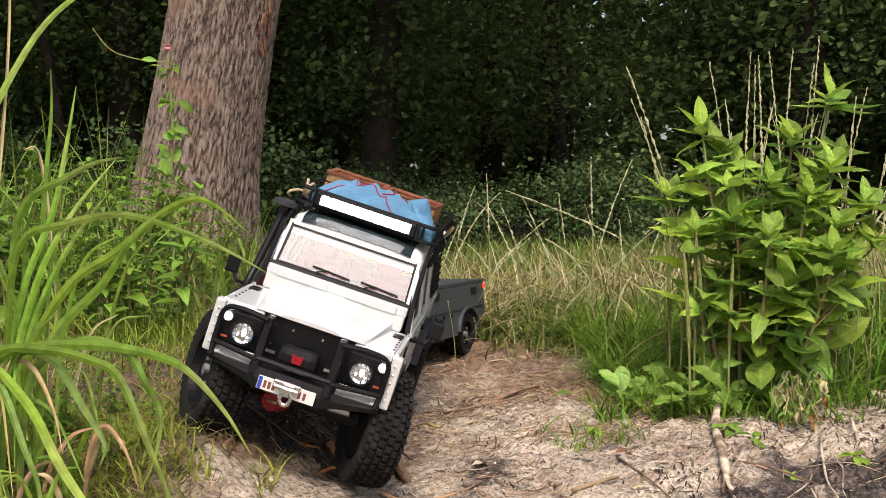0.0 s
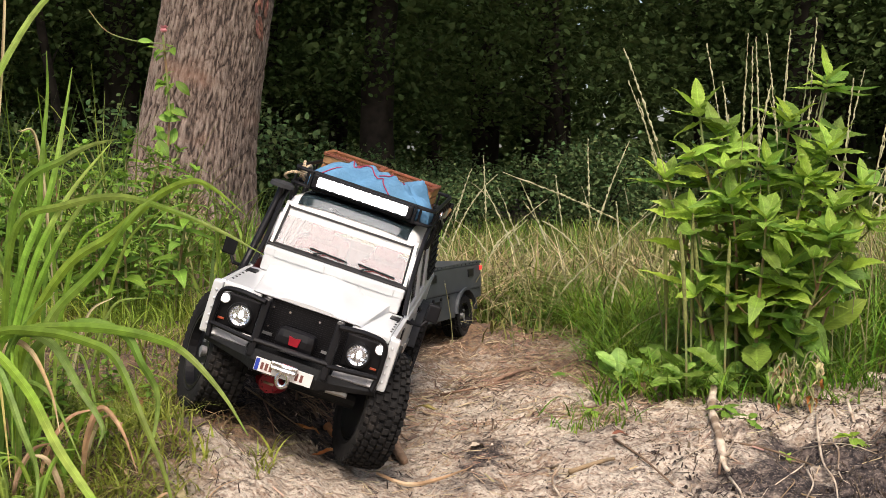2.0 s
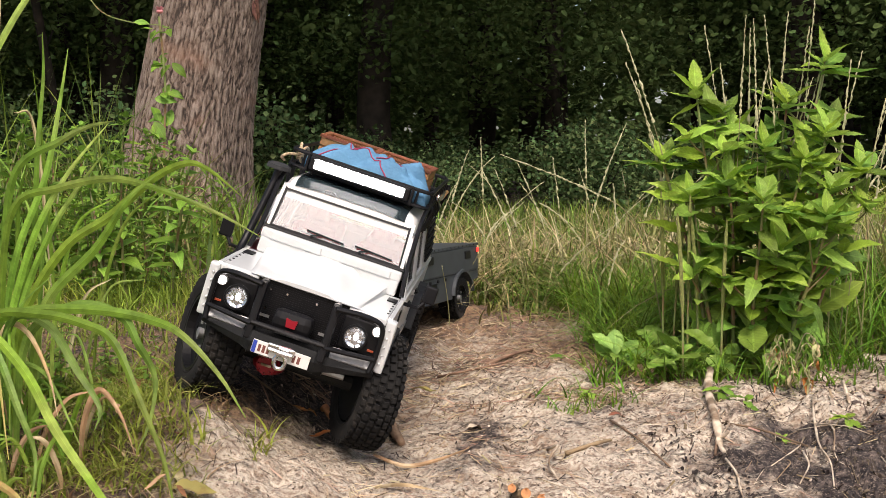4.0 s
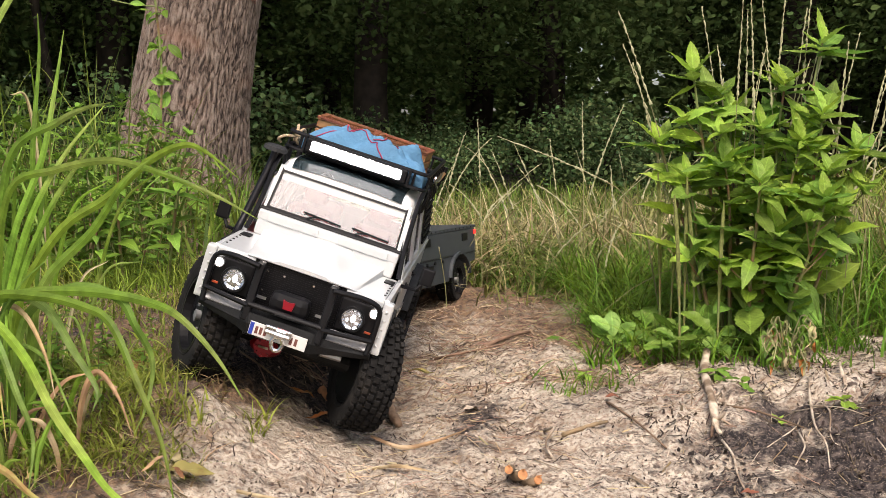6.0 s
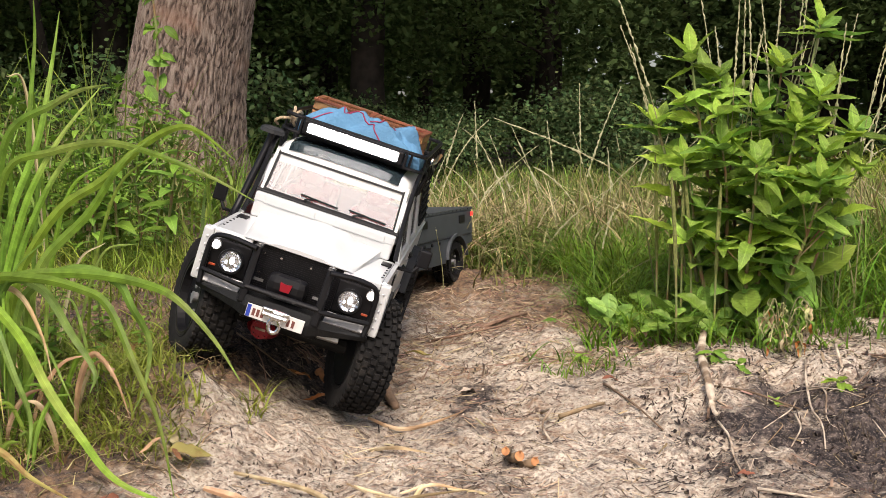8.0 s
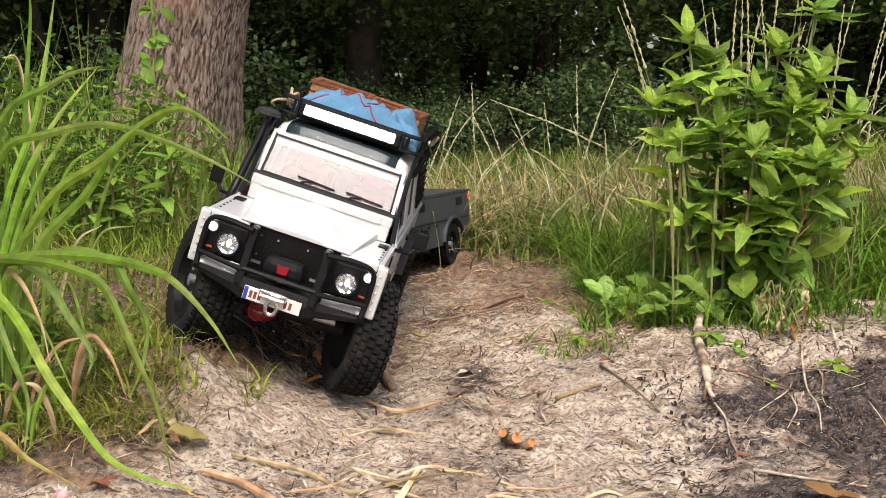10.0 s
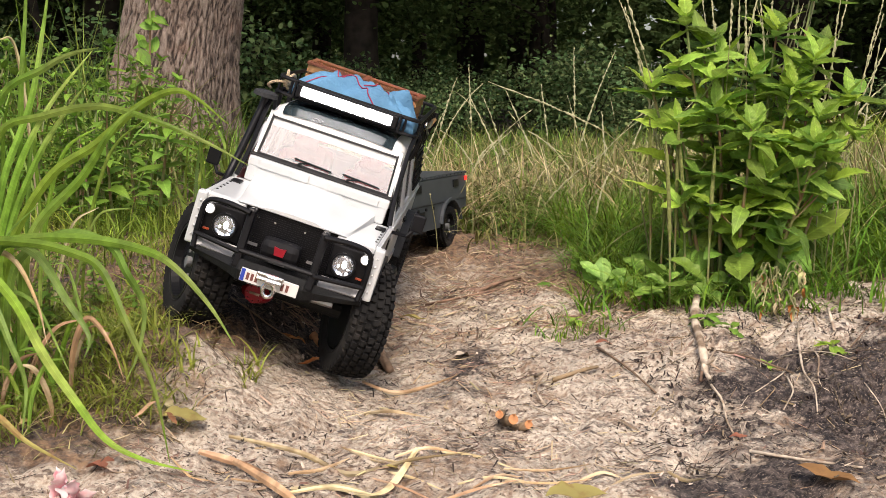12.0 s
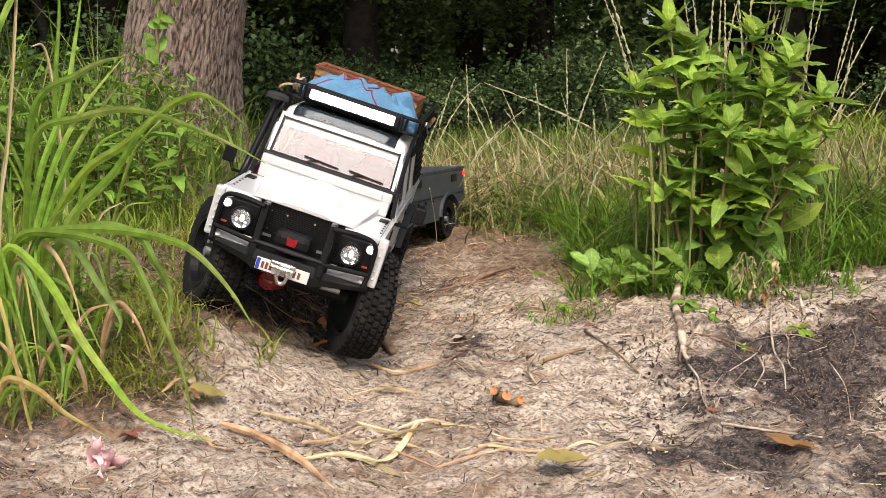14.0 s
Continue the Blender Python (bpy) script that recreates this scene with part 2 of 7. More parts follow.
def ground_material():
    """Pale sand with dark humus, painted shade under the truck and brown litter, the shares held in mesh attributes."""
    m = bpy.data.materials.new("sandy soil")
    m.use_nodes = True
    n, l = m.node_tree.nodes, m.node_tree.links
    b = n["Principled BSDF"]
    b.inputs["Roughness"].default_value = 0.95
    tc = n.new("ShaderNodeTexCoord")

    def noise_tex(scale, detail=8, stretch=None, rough=0.6):
        no = n.new("ShaderNodeTexNoise")
        no.inputs["Scale"].default_value, no.inputs["Detail"].default_value = scale, detail
        no.inputs["Roughness"].default_value = rough
        if stretch:
            mp = n.new("ShaderNodeMapping")
            mp.inputs["Scale"].default_value = stretch
            mp.inputs["Rotation"].default_value = (0, 0, 0.3)
            l.new(tc.outputs["Object"], mp.inputs[0])
            l.new(mp.outputs[0], no.inputs["Vector"])
        else:
            l.new(tc.outputs["Object"], no.inputs["Vector"])
        return no.outputs["Fac"]

    def attribute(name):
        a = n.new("ShaderNodeAttribute")
        a.attribute_name = name
        return a.outputs["Fac"]

    def mixed(fac, a, c):
        mx = n.new("ShaderNodeMixRGB")
        l.new(fac, mx.inputs[0])
        for k, s in ((1, a), (2, c)):
            if isinstance(s, tuple):
                mx.inputs[k].default_value = (*s, 1)
            else:
                l.new(s, mx.inputs[k])
        return mx.outputs[0]

    def ranged(v, lo, hi):
        r = n.new("ShaderNodeMapRange")
        r.inputs["From Min"].default_value, r.inputs["From Max"].default_value = lo, hi
        l.new(v, r.inputs["Value"])
        return r.outputs[0]

    def mask(share, tex, gain=3.0):
        """Where texture plus share passes one half."""
        a = n.new("ShaderNodeMath")
        l.new(share, a.inputs[0])
        l.new(tex, a.inputs[1])
        return ranged(a.outputs[0], 1.0 - 0.5 / gain, 1.0 + 0.5 / gain)

    sand = mixed(ranged(noise_tex(9), 0.35, 0.65), (0.67, 0.585, 0.465), (0.46, 0.4, 0.318))
    sand = mixed(ranged(noise_tex(240, 5, None, 0.52), 0.47, 0.62), sand, (0.33, 0.25, 0.19))
    sand = mixed(ranged(noise_tex(90, 8, (1, 2.2, 1), 0.7), 0.55, 0.62), sand, (0.1, 0.075, 0.06))
    sand = mixed(ranged(noise_tex(380, 2, None, 0.5), 0.63, 0.7), sand, (0.05, 0.04, 0.035))
    brown = mixed(ranged(noise_tex(150, 4), 0.4, 0.62), (0.26, 0.16, 0.09), (0.1, 0.065, 0.045))
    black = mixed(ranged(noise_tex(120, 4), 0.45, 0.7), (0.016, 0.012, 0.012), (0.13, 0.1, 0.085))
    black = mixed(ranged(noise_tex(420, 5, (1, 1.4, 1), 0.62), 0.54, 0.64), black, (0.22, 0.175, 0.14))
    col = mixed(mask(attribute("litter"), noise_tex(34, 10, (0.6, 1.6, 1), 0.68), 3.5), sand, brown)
    # black soil colour, which also paints the shade beneath the truck
    col = mixed(mask(attribute("humus_shade"), noise_tex(42, 10, (0.8, 1.5, 1), 0.76), 6.0), col, black)
    l.new(col, b.inputs["Base Color"])
    bp = n.new("ShaderNodeBump")
    bp.inputs["Strength"].default_value, bp.inputs["Distance"].default_value = 1.0, 0.008
    l.new(noise_tex(140, 9), bp.inputs["Height"])
    l.new(bp.outputs[0], b.inputs["Normal"])
    return m


M_bark = bark_material()
M_ground = ground_material()


# ---------------------------------------------------------------- mesh helpers
def part(name, bm, mat, parent=None, label="", smooth=False):
    me = bpy.data.meshes.new(name)
    bmesh.ops.recalc_face_normals(bm, faces=bm.faces)
    bm.to_mesh(me)
    bm.free()
    me.materials.append(mat)
    if smooth:
        for p in me.polygons:
            p.use_smooth = True
    ob = new(name, me)
    ob.parent = parent
    if label:
        tagged(ob, label)
    return ob


def raw(name, verts, faces, mat, parent=None, label="", smooth=False):
    me = bpy.data.meshes.new(name)
    me.from_pydata([tuple(v) for v in verts], [], faces)
    me.materials.append(mat)
    if smooth:
        me.polygons.foreach_set("use_smooth", [True] * len(me.polygons))
    ob = new(name, me)
    ob.parent = parent
    if label:
        tagged(ob, label)
    return ob


def box(bm, x0, x1, y0, y1, z0, z1, bevel=0.0, m=None):
    r = bmesh.ops.create_cube(bm, size=1.0)
    for v in r["verts"]:
        v.co = Vector(((x0 + x1) / 2 + v.co.x * (x1 - x0), (y0 + y1) / 2 + v.co.y * (y1 - y0), (z0 + z1) / 2 + v.co.z * (z1 - z0)))
        if m:
            v.co = m @ v.co
    if bevel:
        edges = {e for v in r["verts"] for e in v.link_edges}
        bmesh.ops.bevel(bm, geom=list(edges), offset=bevel, segments=2, affect="EDGES", profile=0.6)
    return bm


def tube(bm, pts, r, seg=8, radii=None, caps=True):
    """A round tube along a polyline."""
    pts = [Vector(p) for p in pts]
    rings = []
    side = None
    for i, p in enumerate(pts):
        d = (pts[min(i + 1, len(pts) - 1)] - pts[max(i - 1, 0)]).normalized()
        if side is None:
            side = d.orthogonal().normalized()
        side = (side - d * side.dot(d)).normalized()
        up = d.cross(side)
        rr = radii[i] if radii else r
        rings.append([bm.verts.new(p + (side * math.cos(a) + up * math.sin(a)) * rr)
                      for a in (2 * math.pi * k / seg for k in range(seg))])
    for a, c in zip(rings, rings[1:]):
        for k in range(seg):
            bm.faces.new((a[k], a[(k + 1) % seg], c[(k + 1) % seg], c[k]))
    if caps:
        bm.faces.new(rings[0][::-1])
        bm.faces.new(rings[-1])
    return bm


def rounded(pts, r, n=4):
    """A polyline with its inner corners rounded."""
    pts = [Vector(p) for p in pts]
    out = [pts[0]]
    for a, c, d in zip(pts, pts[1:], pts[2:]):
        u, v = (a - c), (d - c)
        k = min(r, u.length * 0.45, v.length * 0.45)
        p, q = c + u.normalized() * k, c + v.normalized() * k
        for i in range(n + 1):
            t = i / n
            out.append(p * (1 - t) ** 2 + c * 2 * t * (1 - t) + q * t * t)
    return out + [pts[-1]]


def slab(bm, outline, y0, y1, f=None):
    """An outline in x and z, made thick from y0 to y1."""
    a = [bm.verts.new((x, y0, z)) for x, z in outline]
    c = [bm.verts.new((x, y1, z)) for x, z in outline]
    bm.faces.new(a)
    bm.faces.new(c[::-1])
    for i in range(len(outline)):
        j = (i + 1) % len(outline)
        bm.faces.new((a[i], c[i], c[j], a[j]))
    if f:
        for v in a + c:
            v.co = f(v.co)
    return bm


def drum(bm, c, axis, r, h, seg=16, r2=None):
    """A cylinder or cone about c along a unit axis."""
    a = Vector(axis).normalized()
    m = Matrix.Translation(c) @ a.to_track_quat("Z", "Y").to_matrix().to_4x4()
    bmesh.ops.create_cone(bm, cap_ends=True, segments=seg, radius1=r, radius2=r if r2 is None else r2, depth=h, matrix=m)
    return bm


def ball(bm, c, r, sx=1, sy=1, sz=1, u=10, v=7):
    m = Matrix.Translation(c) @ Matrix.Diagonal((sx, sy, sz, 1))
    bmesh.ops.create_uvsphere(bm, u_segments=u, v_segments=v, radius=r, matrix=m)
    return bm


def B():
    return bmesh.new()


def thing(name, label, category, m=None, group=""):
    e = new(name)
    e.empty_display_size = 0.05
    if m is not None:
        e.matrix_world = m
    return tagged(e, label, category, group)


def step(v, a, b):
    t = np.clip((v - a) / (b - a), 0, 1)
    return t * t * (3 - 2 * t)


# ---------------------------------------------------------------- ground
def waves(x, y, k, seed):
    """Smooth uneven relief from a handful of crossed waves."""
    rng = np.random.RandomState(seed)
    s = 0
    for i in range(9):
        a, ph, f = rng.uniform(0, 6.28), rng.uniform(0, 6.28), k * rng.uniform(0.6, 1.9)
        s = s + np.sin((x * math.cos(a) + y * math.sin(a)) * f + ph + 1.3 * np.sin(f * 0.5 * (x * math.sin(a) - y * math.cos(a)) + ph)) / 9 ** 0.5
    return s


def bank_bend(x):
    """Off to the sides the bank swings to and fro."""
    a = np.maximum(0, np.abs(x) - 0.75)
    return 0.28 * a / (1 + 0.3 * a) * np.sin(1.1 * x + 0.6) + 0.12 * np.minimum(a, 1) * np.sin(3.1 * x)


def height(x, y):
    x, y = np.asarray(x, float), np.asarray(y, float)
    y = y - bank_bend(x)
    mid = 0.04 + 0.055 * step(y, 0.85, 1.5)
    right = 0.042 + 0.062 * step(y, 0.97, 1.24 + 0.05 * np.sin(9 * x))
    w = step(x, 0.07, 0.3)
    h = mid * (1 - w) + right * w
    h = h + 0.054 * step(-x, 0.07, 0.235) * step(y, 0.84, 1.12) * (1 - 0.75 * step(y, 1.5, 1.8))
    h = h - 0.012 * np.exp(-((x + 0.03) / 0.09) ** 2) * step(y, 0.95, 1.15) * (1 - step(y, 1.45, 1.7))
    h = h + 0.02 * step(y, 1.5, 1.8)
    h = h + 0.026 * np.exp(-((x + 0.25) / 0.06) ** 2 - ((y - 1.05) / 0.035) ** 2)
    near = 1 - step(np.abs(x) + np.abs(y - 1.3), 2.5, 4)
    h = h + near * (0.0045 * waves(x, y, 28, 3) + 0.003 * waves(x, y, 75, 4) + 0.002 * waves(x, y, 170, 5) + 0.0017 * waves(x, y, 330, 6))
    h = h + near * (0.005 * waves(x, y, 62, 12) + 0.003 * waves(x, y, 120, 13)) * step(x, 0.15, 0.35) * step(y, 0.95, 1.05) * (1 - step(y, 1.2, 1.3))
    far = step(y, 3, 9)
    h = h + far * 0.06 * waves(x, y, 0.9, 8)
    return h


def z_at(x, y):
    return float(height(x, y))


def sand_share(x, y):
    """1 on bare sand, 0 under grass."""
    x, y = np.asarray(x, float), np.asarray(y, float)
    y = y - bank_bend(x)
    left_edge = -0.17 - 0.075 * step(-y, -1.15, -0.95) + 0.02 * np.sin(23 * y)
    right_edge = 0.185 + 0.035 * step(y, 1.4, 1.7) + 0.016 * np.sin(19 * y) + 0.01 * np.sin(47 * y)
    lane = step(x, left_edge - 0.03, left_edge + 0.03) * (1 - step(x, right_edge - 0.03, right_edge + 0.03)) * (1 - step(y, 1.66, 1.82))
    edge = 1.29 + 0.15 * step(x, 0.36, 0.58) + 0.02 * np.sin(15 * x) + 0.012 * np.sin(41 * x)
    front = 1 - step(y, edge, edge + 0.06)
    front = front * step(x, -0.2, -0.1)
    low = (1 - step(y, 0.94, 1.02)) * np.maximum(step(x, -0.3, -0.22), 1 - step(y, 0.88, 0.95))
    return np.maximum(np.maximum(lane, front), low)


def make_ground():
    def axis(lo, hi, d, far):
        inner = list(np.arange(lo, hi, d))
        up, dn, s = [hi], [], d
        while up[-1] < far:
            s *= 1.16
            up.append(up[-1] + s)
        s, v = d, lo
        while v > -far:
            s *= 1.16
            v -= s
            dn.append(v)
        return np.array(dn[::-1] + inner + up)

    xs, ys = axis(-0.8, 0.8, 0.005, 400), axis(0.72, 1.8, 0.0048, 400)
    X, Y = np.meshgrid(xs, ys)
    Z = height(X, Y)
    nx, ny = len(xs), len(ys)
    co = np.stack([X, Y, Z], -1).reshape(-1, 3)
    i = (np.arange(ny - 1)[:, None] * nx + np.arange(nx - 1)[None, :]).reshape(-1)
    faces = np.stack([i, i + 1, i + nx + 1, i + nx], -1)
    me = bpy.data.meshes.new("ground")
    me.from_pydata(co.tolist(), [], faces.tolist())
    me.polygons.foreach_set("use_smooth", [True] * len(me.polygons))
    s = sand_share(X, Y)
    V = Y - bank_bend(X)
    face = step(X + 0.04 * waves(X, Y, 17, 34) - 0.12 * (V - 1.0), 0.17, 0.28) * step(V, 0.74, 0.86) * (1 - step(V + 0.02 * waves(X, Y, 21, 35) - 0.25 * np.maximum(0, X - 0.36), 1.13, 1.21))
    humus_shade = 0.36 + (0.24 + 0.07 * waves(X, Y, 24, 33) + 0.08 * waves(X, Y, 60, 36)) * face + 0.1 * (1 - s)
    humus_shade = humus_shade + 0.28 * np.exp(-((X - 0.05 - 0.35 * (Y - 1.2)) / 0.025) ** 2) * np.exp(-((Y - 1.17) / 0.06) ** 2)
    # shade beneath the truck, painted into the soil colour as a dark patch
    humus_shade = humus_shade + 0.4 * np.exp(-((X + 0.155) / 0.075) ** 4 - ((Y - 1.26) / 0.085) ** 4)
    humus_shade = humus_shade + 0.04 * step(-X, 0.14, 0.24) * (1 - step(Y, 1.08, 1.2)) + 0.05 * waves(X, Y, 38, 37) * s
    humus_shade = humus_shade + 0.5 * step(Y, 3, 5)
    litter = 0.4 + 0.35 * (1 - s) + (0.13 + 0.12 * waves(X, Y, 15, 39)) * step(Y, 1.33, 1.5) * (1 - step(X, 0.12, 0.3) * (1 - step(Y, 1.36, 1.5))) + 0.03 * (1 - step(Y, 0.86, 0.97)) + 0.1 * step(-X, 0.16, 0.26) + 0.04 * waves(X, Y, 13, 38)
    for name, v in (("humus_shade", humus_shade), ("litter", litter)):
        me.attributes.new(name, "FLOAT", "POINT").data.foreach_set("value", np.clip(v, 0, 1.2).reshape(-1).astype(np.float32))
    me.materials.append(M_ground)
    return tagged(new("ground", me), "pale sandy bank with dark humus and plant litter, shade painted under the truck", "ground", kind="structure")


make_ground()


# ---------------------------------------------------------------- foliage builders
def blades(name, label, roots, length, width, lean, mat, seed, seg=3, curl=1.0, category="grass"):
    """Many grass blades joined into one mesh: roots n x 3, length, width and lean as n-arrays."""
    rng = np.random.RandomState(seed)
    n = len(roots)
    az = rng.uniform(0, 2 * math.pi, n)
    out = np.stack([np.cos(az), np.sin(az), np.zeros(n)], -1)
    side = np.stack([-np.sin(az + rng.uniform(-.8, .8, n)), np.cos(az), np.zeros(n)], -1)
    verts, faces = [], []
    rows = []
    for k in range(seg + 1):
        t = k / seg
        up = length * (t - 0.28 * curl * lean * t * t * t)
        sideways = length * lean * t ** 1.8
        c = roots + out * sideways[:, None] + np.array([0, 0, 1.0])[None] * up[:, None]
        w = width * (1 - t ** 1.6) * 0.5
        if k < seg:
            rows.append((c - side * w[:, None], c + side * w[:, None]))
        else:
            rows.append((c,))
    per = 2 * seg + 1
    co = np.zeros((n, per, 3))
    for k in range(seg):
        co[:, 2 * k], co[:, 2 * k + 1] = rows[k]
    co[:, 2 * seg] = rows[seg][0]
    base = np.arange(n) * per
    fs = []
    for k in range(seg - 1):
        fs += np.stack([base + 2 * k, base + 2 * k + 1, base + 2 * k + 3, base + 2 * k + 2], -1).tolist()
    fs += np.stack([base + 2 * seg - 2, base + 2 * seg - 1, base + 2 * seg], -1).tolist()
    ob = raw(name, co.reshape(-1, 3).tolist(), fs, mat)
    return tagged(ob, label, category, kind="stuff")


def scatter(n, x0, x1, y0, y1, seed, keep=None):
    rng = np.random.RandomState(seed)
    x, y = rng.uniform(x0, x1, n), rng.uniform(y0, y1, n)
    if keep is not None:
        k = keep(x, y, rng.uniform(0, 1, n))
        x, y = x[k], y[k]
    return np.stack([x, y, height(x, y) - 0.002], -1), rng


def leaf_lines(me, rows):
    """Across (0 at the midrib, 1 at the edge) and along (0 at the stalk, 1 at the tip), for the veins."""
    me.attributes.new("across", "FLOAT", "POINT").data.foreach_set("value", [1.0, 0.0, 1.0] * (rows + 1))
    me.attributes.new("along", "FLOAT", "POINT").data.foreach_set("value", [i / rows for i in range(rows + 1) for k in range(3)])


def leaf_mesh(name, L, W, mat, seg=7, fold=0.25, droop=0.5, teeth=0.0, wide=0.4, wave=0.0, seed=0, blunt=0.8):
    """A pointed leaf along +x with a midrib fold, droop and toothed edge."""
    rng = np.random.RandomState(seed)
    v, f = [], []
    for i in range(seg + 1):
        t = i / seg
        w = W * 0.5 * (math.sin(math.pi * t ** (math.log(0.5) / math.log(wide))) ** blunt if 0 < t < 1 else 0.03)
        if teeth and 0 < t < 1:
            w *= 1 + teeth * (1 if i % 2 else -1)
        x = L * (t - 0.12 * droop * t * t)
        z = -L * droop * 0.5 * t * t + wave * L * math.sin(7 * t + seed)
        for s in (-1, 0, 1):
            v.append((x - (0.04 * L if s else 0), s * w, z + abs(s) * w * fold * (1 + 0.4 * rng.uniform(-1, 1))))
    for i in range(seg):
        for s in (0, 1):
            a = 3 * i + s
            f.append((a, a + 1, a + 4, a + 3))
    me = bpy.data.meshes.new(name)
    me.from_pydata(v, [], f)
    me.polygons.foreach_set("use_smooth", [True] * len(f))
    leaf_lines(me, seg)
    me.materials.append(mat)
    return me


def place_leaf(name, me, parent, at, az, pitch, roll=0, size=1.0, label="", face=0.0):
    ob = new(name, me)
    ob.parent = parent
    ob.matrix_local = Matrix.Translation(at) @ Matrix.Rotation(face, 4, "X") @ Euler((roll, -pitch, az)).to_matrix().to_4x4() @ Matrix.Scale(size, 4)
    if label:
        tagged(ob, label)
    return ob


def leaf_cloud(n, size, mat, name, centres, spread, seed, flat=0.6):
    """Many small leaves in clumps, joined: each a folded pointed diamond."""
    rng = np.random.RandomState(seed)
    c = centres[rng.randint(0, len(centres), n)] + rng.normal(0, 1, (n, 3)) * spread
    u = rng.normal(0, 1, (n, 3)) * np.array([1, 1, 1 - flat * 0.7])
    u /= np.linalg.norm(u, axis=1)[:, None]
    nrm = rng.normal(0, 0.6, (n, 3)) + np.array([0, -0.5, 1.0])
    s = np.cross(nrm, u)
    s /= np.linalg.norm(s, axis=1)[:, None]
    nrm = np.cross(u, s)
    L = size * rng.uniform(0.6, 1.35, n)[:, None]
    W = L * 0.36
    up = nrm * L * 0.06
    co = np.stack([c, c + u * L * 0.22 + s * W * 0.85 + up, c + u * L * 0.58 + s * W * 0.8 + up, c + u * L,
                   c + u * L * 0.58 - s * W * 0.8 + up, c + u * L * 0.22 - s * W * 0.85 + up], 1)
    b = np.arange(n) * 6
    fs = np.concatenate([np.stack([b, b + 1, b + 2, b + 3], -1), np.stack([b, b + 3, b + 4, b + 5], -1)])
    me = bpy.data.meshes.new(name)
    me.from_pydata(co.reshape(-1, 3).tolist(), [], fs.tolist())
    me.materials.append(mat)
    return me


# ---------------------------------------------------------------- the large leaning tree
def big_tree():
    t = thing("tree", "large leaning tree trunk with rough furrowed grey-brown bark", "tree", pose(-0.985, 4.5, z_at(-0.985, 4.5) - 0.05))
    seg, rings = 360, 520
    H = 3.4
    v, f, ridge = [], [], []
    for i in range(rings + 1):
        z = H * (i / rings) ** 1.7
        rad = 0.203 + 0.10 * math.exp(-z / 0.22) - 0.012 * z
        cx, cy = 0.165 * z, 0.03 * z
        for k in range(seg):
            a = 2 * math.pi * k / seg
            p = Vector((math.cos(a) * 5.6, math.sin(a) * 5.6, z * 7.0))
            q = noise.noise(p * 0.8) * 0.8 + noise.noise(p * 2.3) * 0.35
            d = noise.voronoi(Vector((p.x * 2.2 + q, p.y * 2.2 - q, p.z * 1.5 + 1.3 * q)))[0]
            e = min(1.0, (d[1] - d[0]) * 4.5) ** 0.8
            f1 = 1 - abs(noise.noise(Vector((p.x * 4.4 + q, p.y * 4.4, p.z * 1.7)))) * 2.2
            e2 = max(0.0, f1) * 0.6 + 0.4 * (0.5 + 0.5 * noise.noise(Vector((p.x * 12, p.y * 12, p.z * 7))))
            r = rad + 0.0065 * e + 0.006 * e2 + 0.012 * math.sin(3 * a + z) + 0.05 * math.exp(-z / 0.2) * math.sin(5 * a)
            v.append((cx + r * math.cos(a), cy + r * math.sin(a), z))
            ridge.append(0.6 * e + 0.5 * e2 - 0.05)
    for i in range(rings):
        for k in range(seg):
            a, b = i * seg + k, i * seg + (k + 1) % seg
            f.append((a, b, b + seg, a + seg))
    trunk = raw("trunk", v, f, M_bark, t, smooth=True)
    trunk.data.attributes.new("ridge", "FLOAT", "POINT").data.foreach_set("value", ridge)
    g = np.random.RandomState(12)
    for k in range(26):
        z = 0.82 + 0.28 * g.uniform(0, 1)
        a = -0.3 + g.normal(0, 0.1)
        bm = B()
        ring = [bm.verts.new((0.009 * math.cos(q) * g.uniform(0.4, 1.2), 0.026 * math.sin(q) * g.uniform(0.4, 1.2), 0.002 * g.uniform(-1, 1))) for q in np.linspace(0, 5.6, 8)]
        bm.faces.new(ring)
        r = bmesh.ops.extrude_face_region(bm, geom=list(bm.faces))
        bmesh.ops.translate(bm, vec=(0, 0, 0.004), verts=[q for q in r["geom"] if isinstance(q, bmesh.types.BMVert)])
        rad = 0.203 + 0.10 * math.exp(-z / 0.22) - 0.012 * z + 0.011
        o = part("bark_flake", bm, M_flake, t, "bare reddish flaked bark")
        o.matrix_local = Matrix.Translation((0.165 * z + rad * math.cos(a), 0.03 * z + rad * math.sin(a), z)) @ Matrix.Rotation(a, 4, "Z") @ Matrix.Rotation(math.pi / 2, 4, "Y") @ Matrix.Rotation(math.pi / 2 + g.uniform(-0.3, 0.3), 4, "Z")
    limbs = []
    for k in range(7):
        a = k * 2.4
        p0 = Vector((0.5 + 0.03 * k, 0.1, 2.7 + 0.1 * k))
        p1 = p0 + Vector((math.cos(a) * 0.8, math.sin(a) * 0.8, 0.7))
        p2 = p1 + Vector((math.cos(a) * 0.9, math.sin(a) * 0.9, 0.5))
        part("limb", tube(B(), [p0, p1, p2], 0.05, 8, [0.09, 0.06, 0.02]), M_dark_bark, t)
        limbs += [p1, p2, (p1 + p2) / 2]
    me = leaf_cloud(3500, 0.16, M_wood_leaf, "crown", np.array(limbs), np.array([0.4, 0.4, 0.15]), 5)
    crown = new("crown", me)
    crown.parent = t


big_tree()


